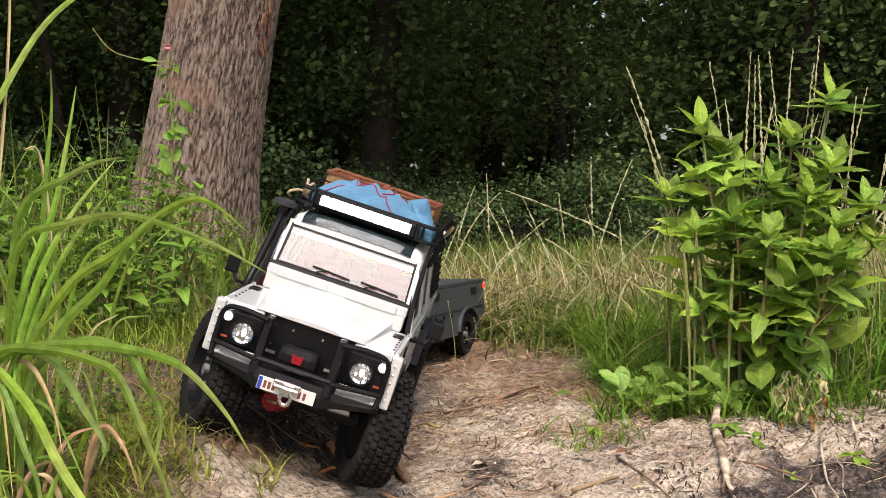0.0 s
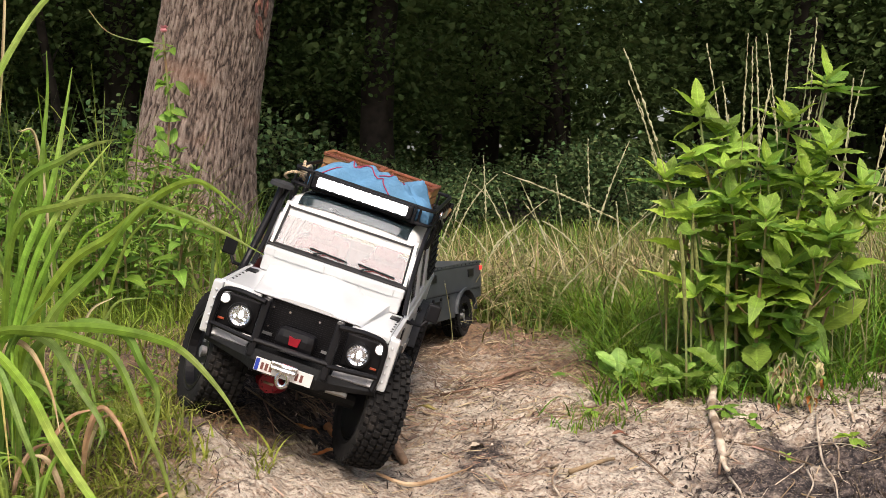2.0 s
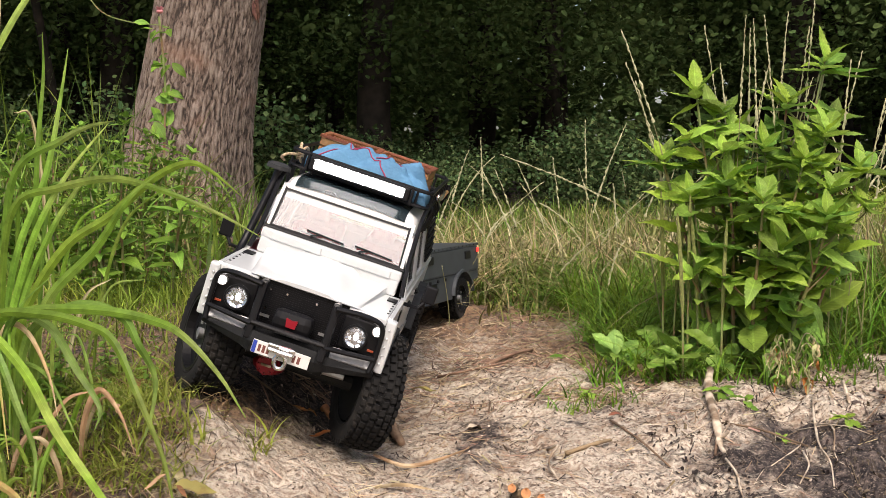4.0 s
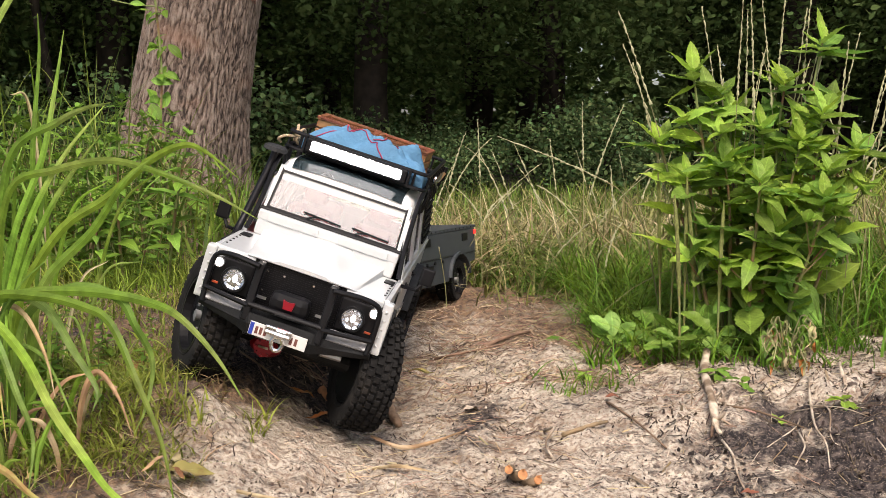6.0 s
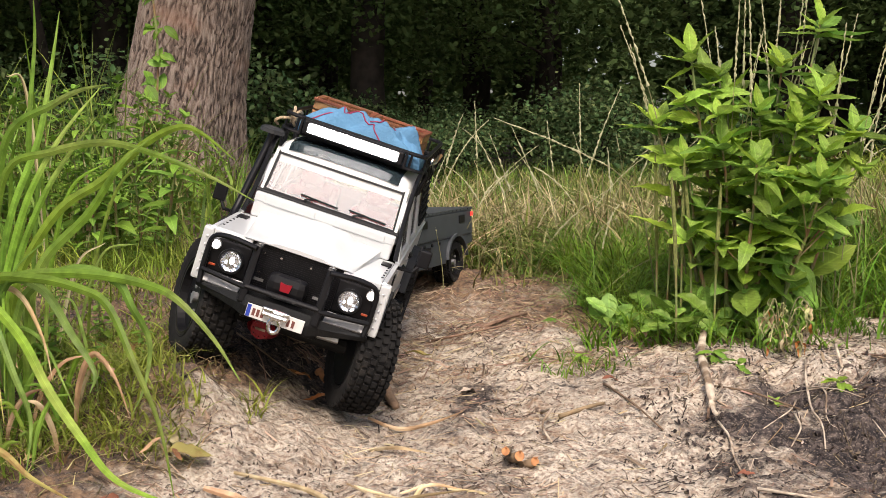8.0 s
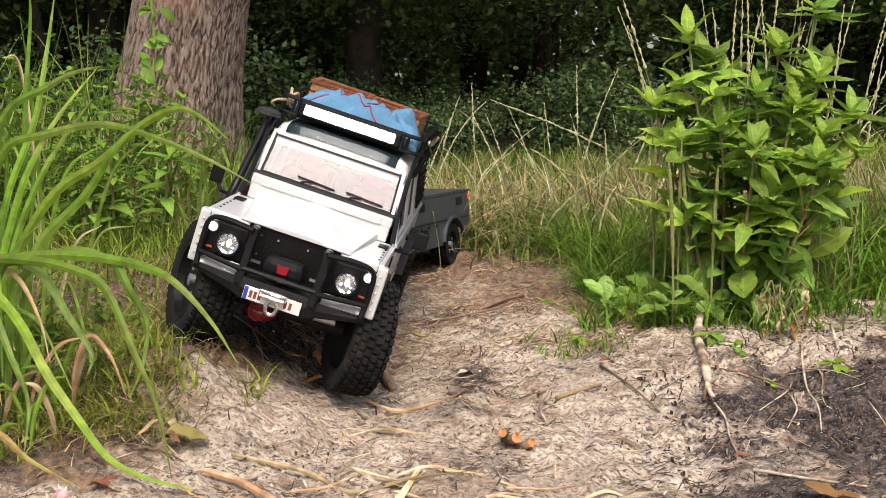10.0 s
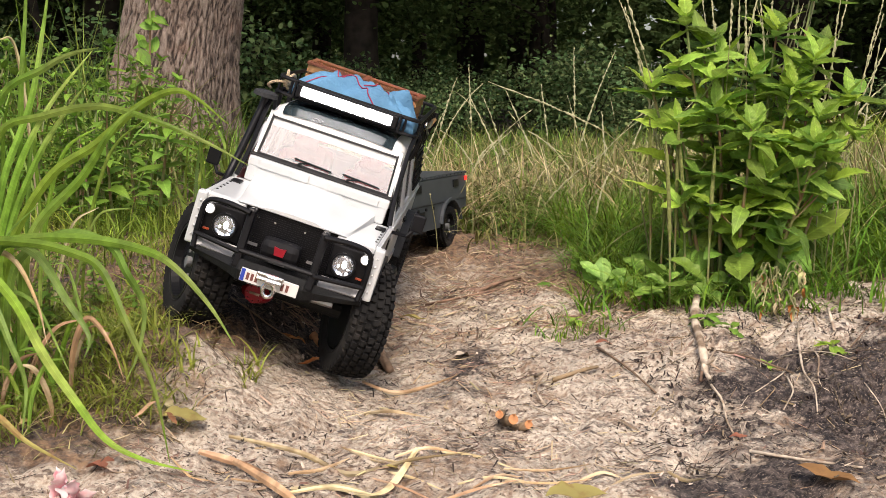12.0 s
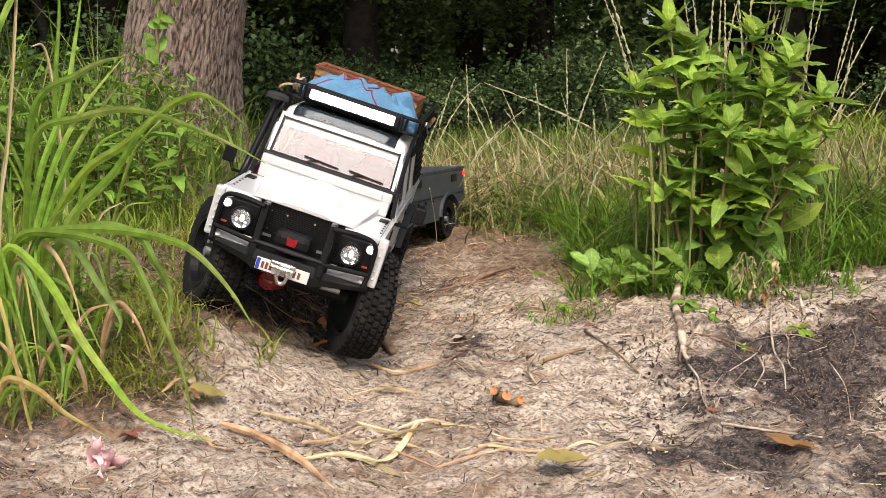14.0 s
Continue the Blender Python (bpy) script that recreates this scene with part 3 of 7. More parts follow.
# ---------------------------------------------------------------- the dark wood behind
def woodland():
    rng = np.random.RandomState(21)
    kinds, far_kinds = [], []
    for s in range(3):
        c = []
        for k in range(120):
            a, r, h = rng.uniform(0, 6.28), rng.uniform(0.2, 1.9), 0.75 + 4.3 * rng.uniform(0, 1) ** 1.1
            r *= 0.55 + 0.45 * math.sin(min(1, h / 4.2) * math.pi * 0.8)
            c.append((r * math.cos(a), r * math.sin(a), h))
        kinds.append(leaf_cloud(26000, 0.043, M_wood_leaf, "crown", np.array(c), np.array([0.26, 0.26, 0.1]), 40 + s))
        far_kinds.append(leaf_cloud(4500, 0.1, M_wood_leaf, "crown", np.array(c), np.array([0.36, 0.36, 0.17]), 50 + s))
    trunks = []
    for s in range(3):
        bm = B()
        rings = []
        for i in range(50):
            z = -0.1 + 5.4 * (i / 49) ** 1.5
            row = []
            for k in range(18):
                a = 2 * math.pi * k / 18
                r = 0.115 - 0.016 * z + 0.05 * math.exp(-max(0, z) / 0.15)
                r += 0.012 * noise.noise(Vector((4 * math.cos(a), 4 * math.sin(a), 2.5 * z + 9 * s))) + 0.008 * noise.noise(Vector((11 * math.cos(a), 11 * math.sin(a), 5 * z + s)))
                row.append(bm.verts.new((0.024 * math.sin(2.2 * z + s) * z + r * math.cos(a), 0.05 * math.cos(1.7 * z + s) + r * math.sin(a), z)))
            rings.append(row)
        for u, w in zip(rings, rings[1:]):
            for k in range(18):
                bm.faces.new((u[k], u[(k + 1) % 18], w[(k + 1) % 18], w[k]))
        for k in range(5):
            z = 1.5 + 0.75 * k
            a = k * 2.1 + s
            tube(bm, [(0, 0, z), (0.7 * math.cos(a), 0.7 * math.sin(a), z + 0.35), (1.4 * math.cos(a), 1.4 * math.sin(a), z + 0.5)], 0.03, 6, [0.045, 0.03, 0.012])
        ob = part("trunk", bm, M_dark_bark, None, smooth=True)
        trunks.append(ob.data)
        bpy.data.objects.remove(ob)
    spots = []
    for row, y in enumerate((7.4, 9.2, 11.2, 13.4, 16.0, 19.0)):
        n = 7 + row
        for k in range(n):
            x = (k - (n - 1) / 2) * (1.7 + 0.12 * row) + rng.uniform(-0.5, 0.5)
            spots.append((x, y + rng.uniform(-0.7, 0.7), row))
    spots += [(3.5, 6.2, 0), (-3.2, 5.9, 0)]
    for i, (x, y, row) in enumerate(spots):
        if (-1.9 < x < -0.3 and y < 6.2) or (row >= 2 and 0.06 < x / y < 0.42 and i % 4 == 0):
            continue
        t = thing("forest_tree", "dark shaded woodland tree with broad leaves", "tree", pose(x, y, z_at(x, y), 0, 0, rng.uniform(0, 360)), "trees of the dark wood")
        for name, me in (("trunk", trunks[i % 3]), ("crown", (kinds if row < 2 and abs(x) < 0.58 * y else far_kinds)[(i * 2 + row) % 3])):
            o = new(name, me)
            o.parent = t
    # slim saplings between the trees
    for k in range(22):
        x, y = rng.uniform(-4.5, 5.0), rng.uniform(6.2, 11.5)
        r0, lean = rng.uniform(0.02, 0.06), rng.uniform(-0.25, 0.25)
        if x > 0 and y < 7:
            continue
        e = thing("sapling", "slim dark shaded sapling trunk in the wood", "tree", pose(x, y, z_at(x, y)), "saplings of the dark wood")
        pts = [(lean * z * 0.4 + 0.05 * math.sin(2 * z + k), 0.04 * math.cos(z * 1.7 + k), z) for z in np.linspace(-0.05, 4.5, 12)]
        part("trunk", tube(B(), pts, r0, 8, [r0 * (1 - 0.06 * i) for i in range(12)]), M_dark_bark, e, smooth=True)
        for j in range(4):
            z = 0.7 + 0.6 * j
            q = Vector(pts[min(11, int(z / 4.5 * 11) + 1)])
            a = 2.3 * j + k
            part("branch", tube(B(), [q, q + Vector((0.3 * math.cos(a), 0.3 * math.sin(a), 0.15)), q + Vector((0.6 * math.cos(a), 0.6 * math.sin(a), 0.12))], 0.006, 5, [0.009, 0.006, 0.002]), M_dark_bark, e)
    # undergrowth along the edge of the wood
    for i in range(26):
        x, y = -4.2 + 8.6 * (i % 13) / 12 + rng.uniform(-0.25, 0.25), 5.9 + 1.7 * (i // 13) + rng.uniform(-0.6, 0.6)
        t = thing("bush", "dark green leafy undergrowth bush at the wood's edge", "bush", pose(x, y, z_at(x, y) - 0.02, 0, 0, rng.uniform(0, 360)) @ Matrix.Scale(rng.uniform(0.45, 0.95), 4), "bushes of the undergrowth")
        if i < 3:
            c = np.array([(rng.normal(0, 0.3), rng.normal(0, 0.25), rng.uniform(0.1, 0.62)) for k in range(22)])
            me = leaf_cloud(5200, 0.038, M_bush_leaf, "crown", c, np.array([0.13, 0.13, 0.08]), 60 + i)
            twigs = []
            for p in c[::3]:
                o = part("branch", tube(B(), [(0, 0, 0), (p[0] * 0.5, p[1] * 0.5, p[2] * 0.6), tuple(p)], 0.008, 5, [0.012, 0.008, 0.003]), M_dark_bark, t)
                twigs.append(o.data)
            bushes = (bushes if i else []) + [(me, twigs)]
        else:
            for d in bushes[i % 3][1]:
                o = new("branch", d)
                o.parent = t
        o = new("crown", bushes[i % 3][0])
        o.parent = t
    # dense woods further in
    c = np.array([(rng.uniform(-22, 22), rng.uniform(20, 27), 9 * rng.uniform(0, 1) ** 1.5) for k in range(800)])
    me = leaf_cloud(40000, 0.4, M_wood_leaf, "far_woods", c, np.array([0.8, 0.8, 0.7]), 77)
    tagged(new("far_woods", me), "dense dark far woodland foliage", "woods", kind="stuff")


woodland()


# ---------------------------------------------------------------- the model truck
# truck's own axes: x forward, y to its left, z up from the wheels' contact
TRUCK = Matrix(((-0.0726, 0.9471, 0.3126, -0.1475), (-0.9959, -0.0521, -0.0733, 1.2936), (-0.0532, -0.3167, 0.947, 0.0997), (0, 0, 0, 1)))


def tumble(co):
    """Upper sides lean inwards above the waist."""
    s = 1 if co.y > 0 else -1
    return Vector((co.x, co.y - s * max(0.0, co.z - 0.138) * 0.2, co.z))


def arch(cx, cz, r, a0, a1, n=10):
    return [(cx + r * math.cos(radians(a0 + (a1 - a0) * i / n)), cz + r * math.sin(radians(a0 + (a1 - a0) * i / n))) for i in range(n + 1)]


def make_wheel(name, parent, at, turn=0.0, side=1, r=0.0585, w=0.036):
    """A wheel with a knobbly tyre, dark dished rim, hub and nuts; its axle along y."""
    e = new(name)
    e.parent = parent
    e.matrix_local = pose(*at, 0, 0, turn)
    bm = B()
    k0 = r / 0.0585
    # one moulded skin: side walls, then staggered tread blocks raised from the carcass in six rows, chevron-wise
    side_wall = ((0.036, 0.44), (0.0385, 0.49), (0.0395, 0.475), (0.046, 0.505), (0.0502, 0.508))
    rows = ((-0.45, 0.055, 0.0563), (-0.29, 0.065, 0.0576), (-0.1, 0.075, 0.058), (0.1, 0.075, 0.058), (0.29, 0.065, 0.0576), (0.45, 0.055, 0.0563))
    n = 42
    pitch = 2 * math.pi / n
    rings = []
    for k in range(n):
        for share in (0.16, 0.21, 0.29, 0.34, 0.66, 0.71, 0.79, 0.84):
            line = [(p, -q) for p, q in side_wall]
            for row, (q, half, hi) in enumerate(rows):
                d = min((share + 0.5 * (row % 2)) % 1.0, 1.0 - (share + 0.5 * (row % 2)) % 1.0)
                foot = 0.0551 - 0.0022 * (abs(q) > 0.4)
                top = hi if d < 0.3 else foot
                line += [(foot, q - half), (top, q - half * 0.86), (top, q + half * 0.86), (foot, q + half)]
            line += [(p, q) for p, q in side_wall[::-1]]
            ring = []
            for p, q in line:
                a = pitch * (k + share + 0.5 * abs(q) * (p > 0.051))
                ring.append(bm.verts.new((p * k0 * math.cos(a), q * w, p * k0 * math.sin(a))))
            rings.append(ring)
    for k in range(len(rings)):
        a, b = rings[k], rings[(k + 1) % len(rings)]
        for m in range(len(a) - 1):
            bm.faces.new((a[m], a[m + 1], b[m + 1], b[m]))
        bm.faces.new((a[-1], a[0], b[0], b[-1]))
    part("tyre", bm, M_rubber, e, "black knobbly off-road tyre dusted with sand")
    bm = B()
    o = side * w * 0.5
    prof = [(0.037, o * 0.95), (0.0345, o * 0.95), (0.033, o * 0.45), (0.012, o * 0.3), (0.0, o * 0.3)]
    seg = 32
    rr = [[bm.verts.new((p * r / 0.0585 * math.cos(2 * math.pi * k / seg), y, p * r / 0.0585 * math.sin(2 * math.pi * k / seg))) for p, y in prof[:-1]] for k in range(seg)]
    for k in range(seg):
        a, b = rr[k], rr[(k + 1) % seg]
        for j in range(3):
            bm.faces.new((a[j], a[j + 1], b[j + 1], b[j]))
    bm.faces.new([x[-1] for x in rr])
    drum(bm, (0, -side * w * 0.1, 0), (0, 1, 0), 0.034 * r / 0.0585, w * 0.7, 24)
    for k in range(8):
        a = 2 * math.pi * k / 8
        drum(bm, (0.024 * math.cos(a), o * 0.46, 0.024 * math.sin(a)), (0, 1, 0), 0.0035, 0.004, 8)
    part("rim", bm, M_black, e, "dished black steel rim")
    bm = drum(B(), (0, o * 0.5, 0), (0, 1, 0), 0.0052, 0.01, 16, 0.0045)
    for k in range(5):
        a = 2 * math.pi * k / 5
        drum(bm, (0.013 * math.cos(a), o * 0.42, 0.013 * math.sin(a)), (0, 1, 0), 0.002, 0.006, 6)
    part("hub", bm, M_steel, e, "metal hub with wheel nuts")
    return e


def make_truck():
    t = thing("model_truck", "silver and white radio-controlled off-road station wagon with loaded roof rack", "model truck", TRUCK)
    W = 0.083
    # ---- chassis, axles and red differentials
    bm = B()
    for s in (-1, 1):
        box(bm, -0.23, 0.19, s * 0.03 - 0.006, s * 0.03 + 0.006, 0.066, 0.084, 0.001)
    for x in (-0.15, -0.02, 0.1, 0.18):
        box(bm, x - 0.008, x + 0.008, -0.03, 0.03, 0.068, 0.08)
    box(bm, -0.235, 0.19, -0.075, 0.075, 0.082, 0.088)
    box(bm, -0.04, 0.05, -0.022, 0.022, 0.05, 0.082, 0.004)
    part("chassis", bm, M_black, t, "black chassis frame")
    for x in (0.146, -0.15):
        bm = tube(B(), [(x, -0.065, 0.0585), (x, 0.065, 0.0585)], 0.0085, 10)
        for s in (-1, 1):
            tube(bm, [(x, s * 0.045, 0.06), (x - 0.005, s * 0.04, 0.115)], 0.008, 8)
            tube(bm, [(x, s * 0.05, 0.055), (x * 0.35, s * 0.035, 0.062)], 0.0035, 6)
        part("axle", bm, M_matte, t)
        bm = ball(B(), (x, -0.018, 0.052), 0.0145, 0.9, 1.15, 0.85, 14, 9)
        drum(bm, (x + 0.014, -0.018, 0.052), (1, 0, 0), 0.0098, 0.004, 8)
        for k in range(8):
            a = k * math.pi / 4
            drum(bm, (x + 0.018, -0.018 + 0.0075 * math.cos(a), 0.052 + 0.0075 * math.sin(a)), (1, 0, 0), 0.0014, 0.003, 6)
        part("differential", bm, M_red, t, "red differential housing")
        part("differential_marking", box(B(), x + 0.0168, x + 0.0178, -0.023, -0.013, 0.0512, 0.0535), M_root, t, "silver marking on the housing")
    tube_bm = tube(B(), [(0.165, -0.05, 0.062), (0.165, 0.055, 0.066)], 0.003, 6)
    part("steering_rod", tube_bm, M_alu, t)
    # ---- wheels
    make_wheel("wheel", t, (0.146, 0.078, 0.0585), 20, 1)
    make_wheel("wheel", t, (0.146, -0.078, 0.0585), 27, -1)
    make_wheel("wheel", t, (-0.15, 0.078, 0.0585), 0, 1)
    make_wheel("wheel", t, (-0.15, -0.078, 0.0585), 0, -1)
    # ---- lower body
    for s in (1, -1):
        y0, y1 = s * (W - 0.004), s * W
        ol = [(0.19, 0.092), (0.196, 0.1), (0.196, 0.131), (0.192, 0.1385), (0.092, 0.1385), (0.092, 0.078)] + arch(0.146, 0.06, 0.052, 160, 28, 12)
        part("wing", slab(B(), ol, y0, y1), M_silver, t)
        ol = arch(0.146, 0.06, 0.052, 170, 38, 12) + arch(0.146, 0.06, 0.062, 38, 170, 12)
        part("wheel_arch_flare", slab(B(), ol, s * (W - 0.002), s * (W + 0.006)), M_grey_trim, t, "dark grey wheel arch flare")
        ol = arch(-0.15, 0.06, 0.052, 165, 15, 12) + arch(-0.15, 0.06, 0.062, 15, 165, 12)
        part("wheel_arch_flare", slab(B(), ol, s * (W - 0.002), s * (W + 0.009)), M_grey_trim, t, "dark grey wheel arch flare")
        # inner arch wall
        ol = [(0.196, 0.088), (0.196, 0.132), (0.092, 0.132), (0.092, 0.088)]
        part("inner_arch", slab(B(), ol, s * 0.05, s * 0.053), M_black, t)
        # doors
        for x0, x1, lab in ((-0.0125, 0.091, "front"), (-0.1, -0.0145, "rear")):
            if lab == "front":
                ol = [(x1, 0.0765), (x1, 0.1385), (x0, 0.1385), (x0, 0.0765)]
            else:
                ol = [(x1, 0.0765), (x1, 0.1385), (x0, 0.1385), (x0, 0.1)] + arch(-0.15, 0.06, 0.054, 40, 20, 4)
            bm = slab(B(), ol, y0, y1)
            top = 0.197
            sl = 0.017 if lab == "front" else 0.0
            a, b, c, d = (x1 - 0.004, 0.1385), (x1 - 0.004 - sl, top), (x0, top), (x0, 0.1385)
            th = 0.0065
            for q in ([a, b, (b[0] - th, top), (a[0] - th - 0.002, 0.1385)], [d, (d[0] + th, 0.1385), (c[0] + th, top), c],
                      [(b[0] - th, top), (c[0] + th, top), (c[0] + th, top - 0.005), (b[0] - th - 0.002, top - 0.005)],
                      [(a[0] - th - 0.002, 0.1385), (d[0] + th, 0.1385), (d[0] + th, 0.146), (a[0] - th - 0.004, 0.146)]):
                slab(bm, q, y0, y1, tumble)
            door = part("door", bm, M_silver, t, "silver %s door" % lab)
            slab_bm = slab(B(), [(x0 + th, 0.146), (x1 - 0.013, 0.146), (x1 - 0.011 - sl - 0.004, top - 0.005), (x0 + th, top - 0.005)], s * (W - 0.0035), s * (W - 0.0025), tumble)
            part("window_pane", slab_bm, M_pane, door, "clear side window").visible_shadow = False
            bm = box(B(), x0 + 0.008, x0 + 0.022, s * W, s * (W + 0.002), 0.1185, 0.1235, 0.0006)
            box(bm, x0 + 0.01, x0 + 0.026, s * (W + 0.002), s * (W + 0.004), 0.12, 0.1225, 0.0006)
            part("handle", bm, M_black, door, "black door handle")
            for z in (0.09, 0.13):
                part("hinge", box(B(), x1 - 0.006, x1 - 0.001, s * W, s * (W + 0.0025), z - 0.003, z + 0.003, 0.0005), M_alu, door, "silver door hinge")
            # riveted sill strip
            bm = box(B(), x0 + 0.002, x1 - 0.002, s * W, s * (W + 0.0012), 0.078 if lab == "front" else 0.078, 0.084)
            part("sill_strip", bm, M_alu, door)
        # rear quarter
        ol = [(-0.102, 0.1), (-0.102, 0.1385), (-0.238, 0.1385), (-0.238, 0.09), (-0.203, 0.09)] + arch(-0.15, 0.06, 0.054, 150, 42, 10)
        bm = slab(B(), ol, y0, y1)
        top = 0.199
        for q in ([(-0.102, 0.1385), (-0.102, top), (-0.112, top), (-0.112, 0.1385)], [(-0.226, 0.1385), (-0.226, top), (-0.238, top), (-0.238, 0.1385)],
                  [(-0.112, top), (-0.226, top), (-0.226, 0.193), (-0.112, 0.193)], [(-0.112, 0.1385), (-0.226, 0.1385), (-0.226, 0.15), (-0.112, 0.15)]):
            slab(bm, q, y0, y1, tumble)
        part("rear_quarter_panel", bm, M_silver, t)
        slab_bm = slab(B(), [(-0.112, 0.15), (-0.226, 0.15), (-0.226, 0.193), (-0.112, 0.193)], s * (W - 0.0035), s * (W - 0.0025), tumble)
        part("window_pane", slab_bm, M_pane, t, "clear side window").visible_shadow = False
        bm = B()
        for k in range(7):
            x = -0.118 - 0.0165 * k
            slab(bm, [(x, 0.15), (x - 0.0014, 0.15), (x - 0.0014, 0.193), (x, 0.193)], s * (W + 0.0005), s * (W + 0.002), tumble)
        for k in range(6):
            z = 0.152 + 0.0078 * k
            slab(bm, [(-0.112, z), (-0.226, z), (-0.226, z + 0.0014), (-0.112, z + 0.0014)], s * (W + 0.002), s * (W + 0.0032), tumble)
        part("window_guard", bm, M_matte, t, "black wire window guard")
        # waist rail and side step
        part("waist_rail", box(B(), -0.238, 0.09, s * (W - 0.001), s * (W + 0.0012), 0.1375, 0.1405, 0.0005), M_silver, t)
        bm = tube(B(), rounded([(0.075, s * 0.06, 0.07), (0.07, s * 0.092, 0.064), (-0.08, s * 0.092, 0.064), (-0.085, s * 0.06, 0.07)], 0.015), 0.0045, 8)
        box(bm, -0.07, 0.06, s * 0.084, s * 0.094, 0.066, 0.07, 0.001)
        part("side_step", bm, M_black, t, "black tubular side step")
        # chequered wing-top plate with rivets, air vent and side grille
        bm = box(B(), 0.086, 0.1935, s * 0.064 - 0.0145, s * 0.064 + 0.0145, 0.1365, 0.1387, 0.0006)
        part("wing_top", bm, M_silver, t)
        bm = B()
        for k in range(6):
            box(bm, 0.11 + 0.013 * k, 0.1125 + 0.013 * k, s * 0.0765 - 0.001, s * 0.0765 + 0.001, 0.1387, 0.1394)
        part("rivets", bm, M_grey_trim, t)
        part("wing_vent", box(B(), 0.104, 0.12, s * 0.073 - 0.005, s * 0.073 + 0.005, 0.1387, 0.1403, 0.0008), M_black, t, "black vent on the wing top")
        bm = box(B(), 0.098, 0.11, s * W, s * (W + 0.0016), 0.114, 0.131, 0.0008)
        part("side_vent", bm, M_black, t, "black side vent")
        # mirrors
        bm = tube(B(), [(0.085, s * 0.082, 0.135), (0.092, s * 0.098, 0.137), (0.09, s * 0.103, 0.145)], 0.0018, 6)
        box(bm, 0.087, 0.0925, s * 0.1055 - 0.0065, s * 0.1055 + 0.0065, 0.143, 0.161, 0.002)
        part("mirror", bm, M_black, t, "black door mirror")
        # corner plates below the lamps at the wing front, with rivets
        bm = box(B(), 0.1865, 0.1985, s * 0.0838 - 0.0048, s * 0.0838 + 0.0048, 0.088, 0.1375, 0.0022)
        for k in range(5):
            ball(bm, (0.199, s * 0.0835, 0.097 + 0.008 * k), 0.0013, 1, 1, 1, 6, 4)
        part("corner_plate", bm, M_silver, t, "riveted metal corner plate")
    # rear wall
    part("rear_panel", box(B(), -0.24, -0.236, -0.082, 0.082, 0.085, 0.14, 0.001), M_silver, t)
    bm = B()
    for q in ((-0.068, -0.058, 0.14, 0.2), (0.058, 0.068, 0.14, 0.2), (-0.068, 0.068, 0.14, 0.15), (-0.068, 0.068, 0.192, 0.2)):
        box(bm, -0.24, -0.236, q[0], q[1], q[2], q[3], 0.0005)
    part("tailgate_frame", bm, M_silver, t)
    # floor, dash and red seats
    part("cabin_floor", box(B(), -0.235, 0.085, -0.078, 0.078, 0.09, 0.094), M_black, t)
    part("bulkhead", box(B(), 0.08, 0.086, -0.076, 0.076, 0.09, 0.137), M_grey_trim, t)
    part("dashboard", box(B(), 0.062, 0.084, -0.068, 0.068, 0.128, 0.15, 0.004), M_grey_trim, t)
    bm = B()
    ring = [(0.052 + 0.006 * math.sin(a), -0.034 + 0.018 * math.cos(a), 0.152 + 0.015 * math.sin(a)) for a in np.linspace(0, 2 * math.pi, 20)]
    tube(bm, ring, 0.0016, 6, caps=False)
    tube(bm, [(0.052, -0.05, 0.152), (0.052, -0.018, 0.152)], 0.0015, 5)
    tube(bm, [(0.052, -0.034, 0.152), (0.07, -0.034, 0.145)], 0.003, 6)
    part("steering_wheel", bm, M_black, t, "black steering wheel")
    for x, ys in ((0.012, (-0.036, 0.036)), (-0.068, (-0.036, 0.036))):
        for y in ys:
            seat = part("seat", box(B(), x - 0.02, x + 0.03, y - 0.024, y + 0.024, 0.094, 0.118, 0.006), M_red_seat, t, "red leather seat", True)
            bm = box(B(), x - 0.029, x - 0.015, y - 0.023, y + 0.023, 0.112, 0.168, 0.006)
            for k in (-1, 1):
                tube(bm, [(x - 0.014, y + k * 0.018, 0.116), (x - 0.013, y + k * 0.019, 0.165)], 0.004, 6)
            part("backrest", bm, M_red_seat, seat, smooth=True)
            part("headrest", box(B(), x - 0.03, x - 0.018, y - 0.013, y + 0.013, 0.172, 0.188, 0.005), M_red_seat, seat, smooth=True)
    # ---- bonnet
    bm = B()
    sec = []
    for x, hw, ze, zc in ((0.197, 0.050, 0.139, 0.1415), (0.192, 0.0515, 0.1412, 0.1445), (0.16, 0.0545, 0.1425, 0.1475), (0.12, 0.059, 0.1445, 0.151), (0.088, 0.0625, 0.147, 0.154)):
        sec.append([bm.verts.new((x, y * hw, z)) for y, z in ((-1.02, 0.1385), (-1, ze - 0.001), (-0.93, ze), (-0.55, ze + 0.0006), (-0.42, zc), (0, zc + 0.0006), (0.42, zc), (0.55, ze + 0.0006), (0.93, ze), (1, ze - 0.001), (1.02, 0.1385))])
    for a, b in zip(sec, sec[1:]):
        for k in range(10):
            bm.faces.new((a[k], a[k + 1], b[k + 1], b[k]))
    bm.faces.new(sec[0])
    bm.faces.new(sec[-1][::-1])
    bonnet = part("bonnet", bm, M_silver, t, "silver raised-centre bonnet", True)
    mod = bonnet.modifiers.new("edges", "EDGE_SPLIT")
    mod.split_angle = radians(40)
    # scuttle with vents below the screen
    bm = box(B(), 0.074, 0.089, -0.072, 0.072, 0.139, 0.156, 0.002)
    part("scuttle", bm, M_silver, t)
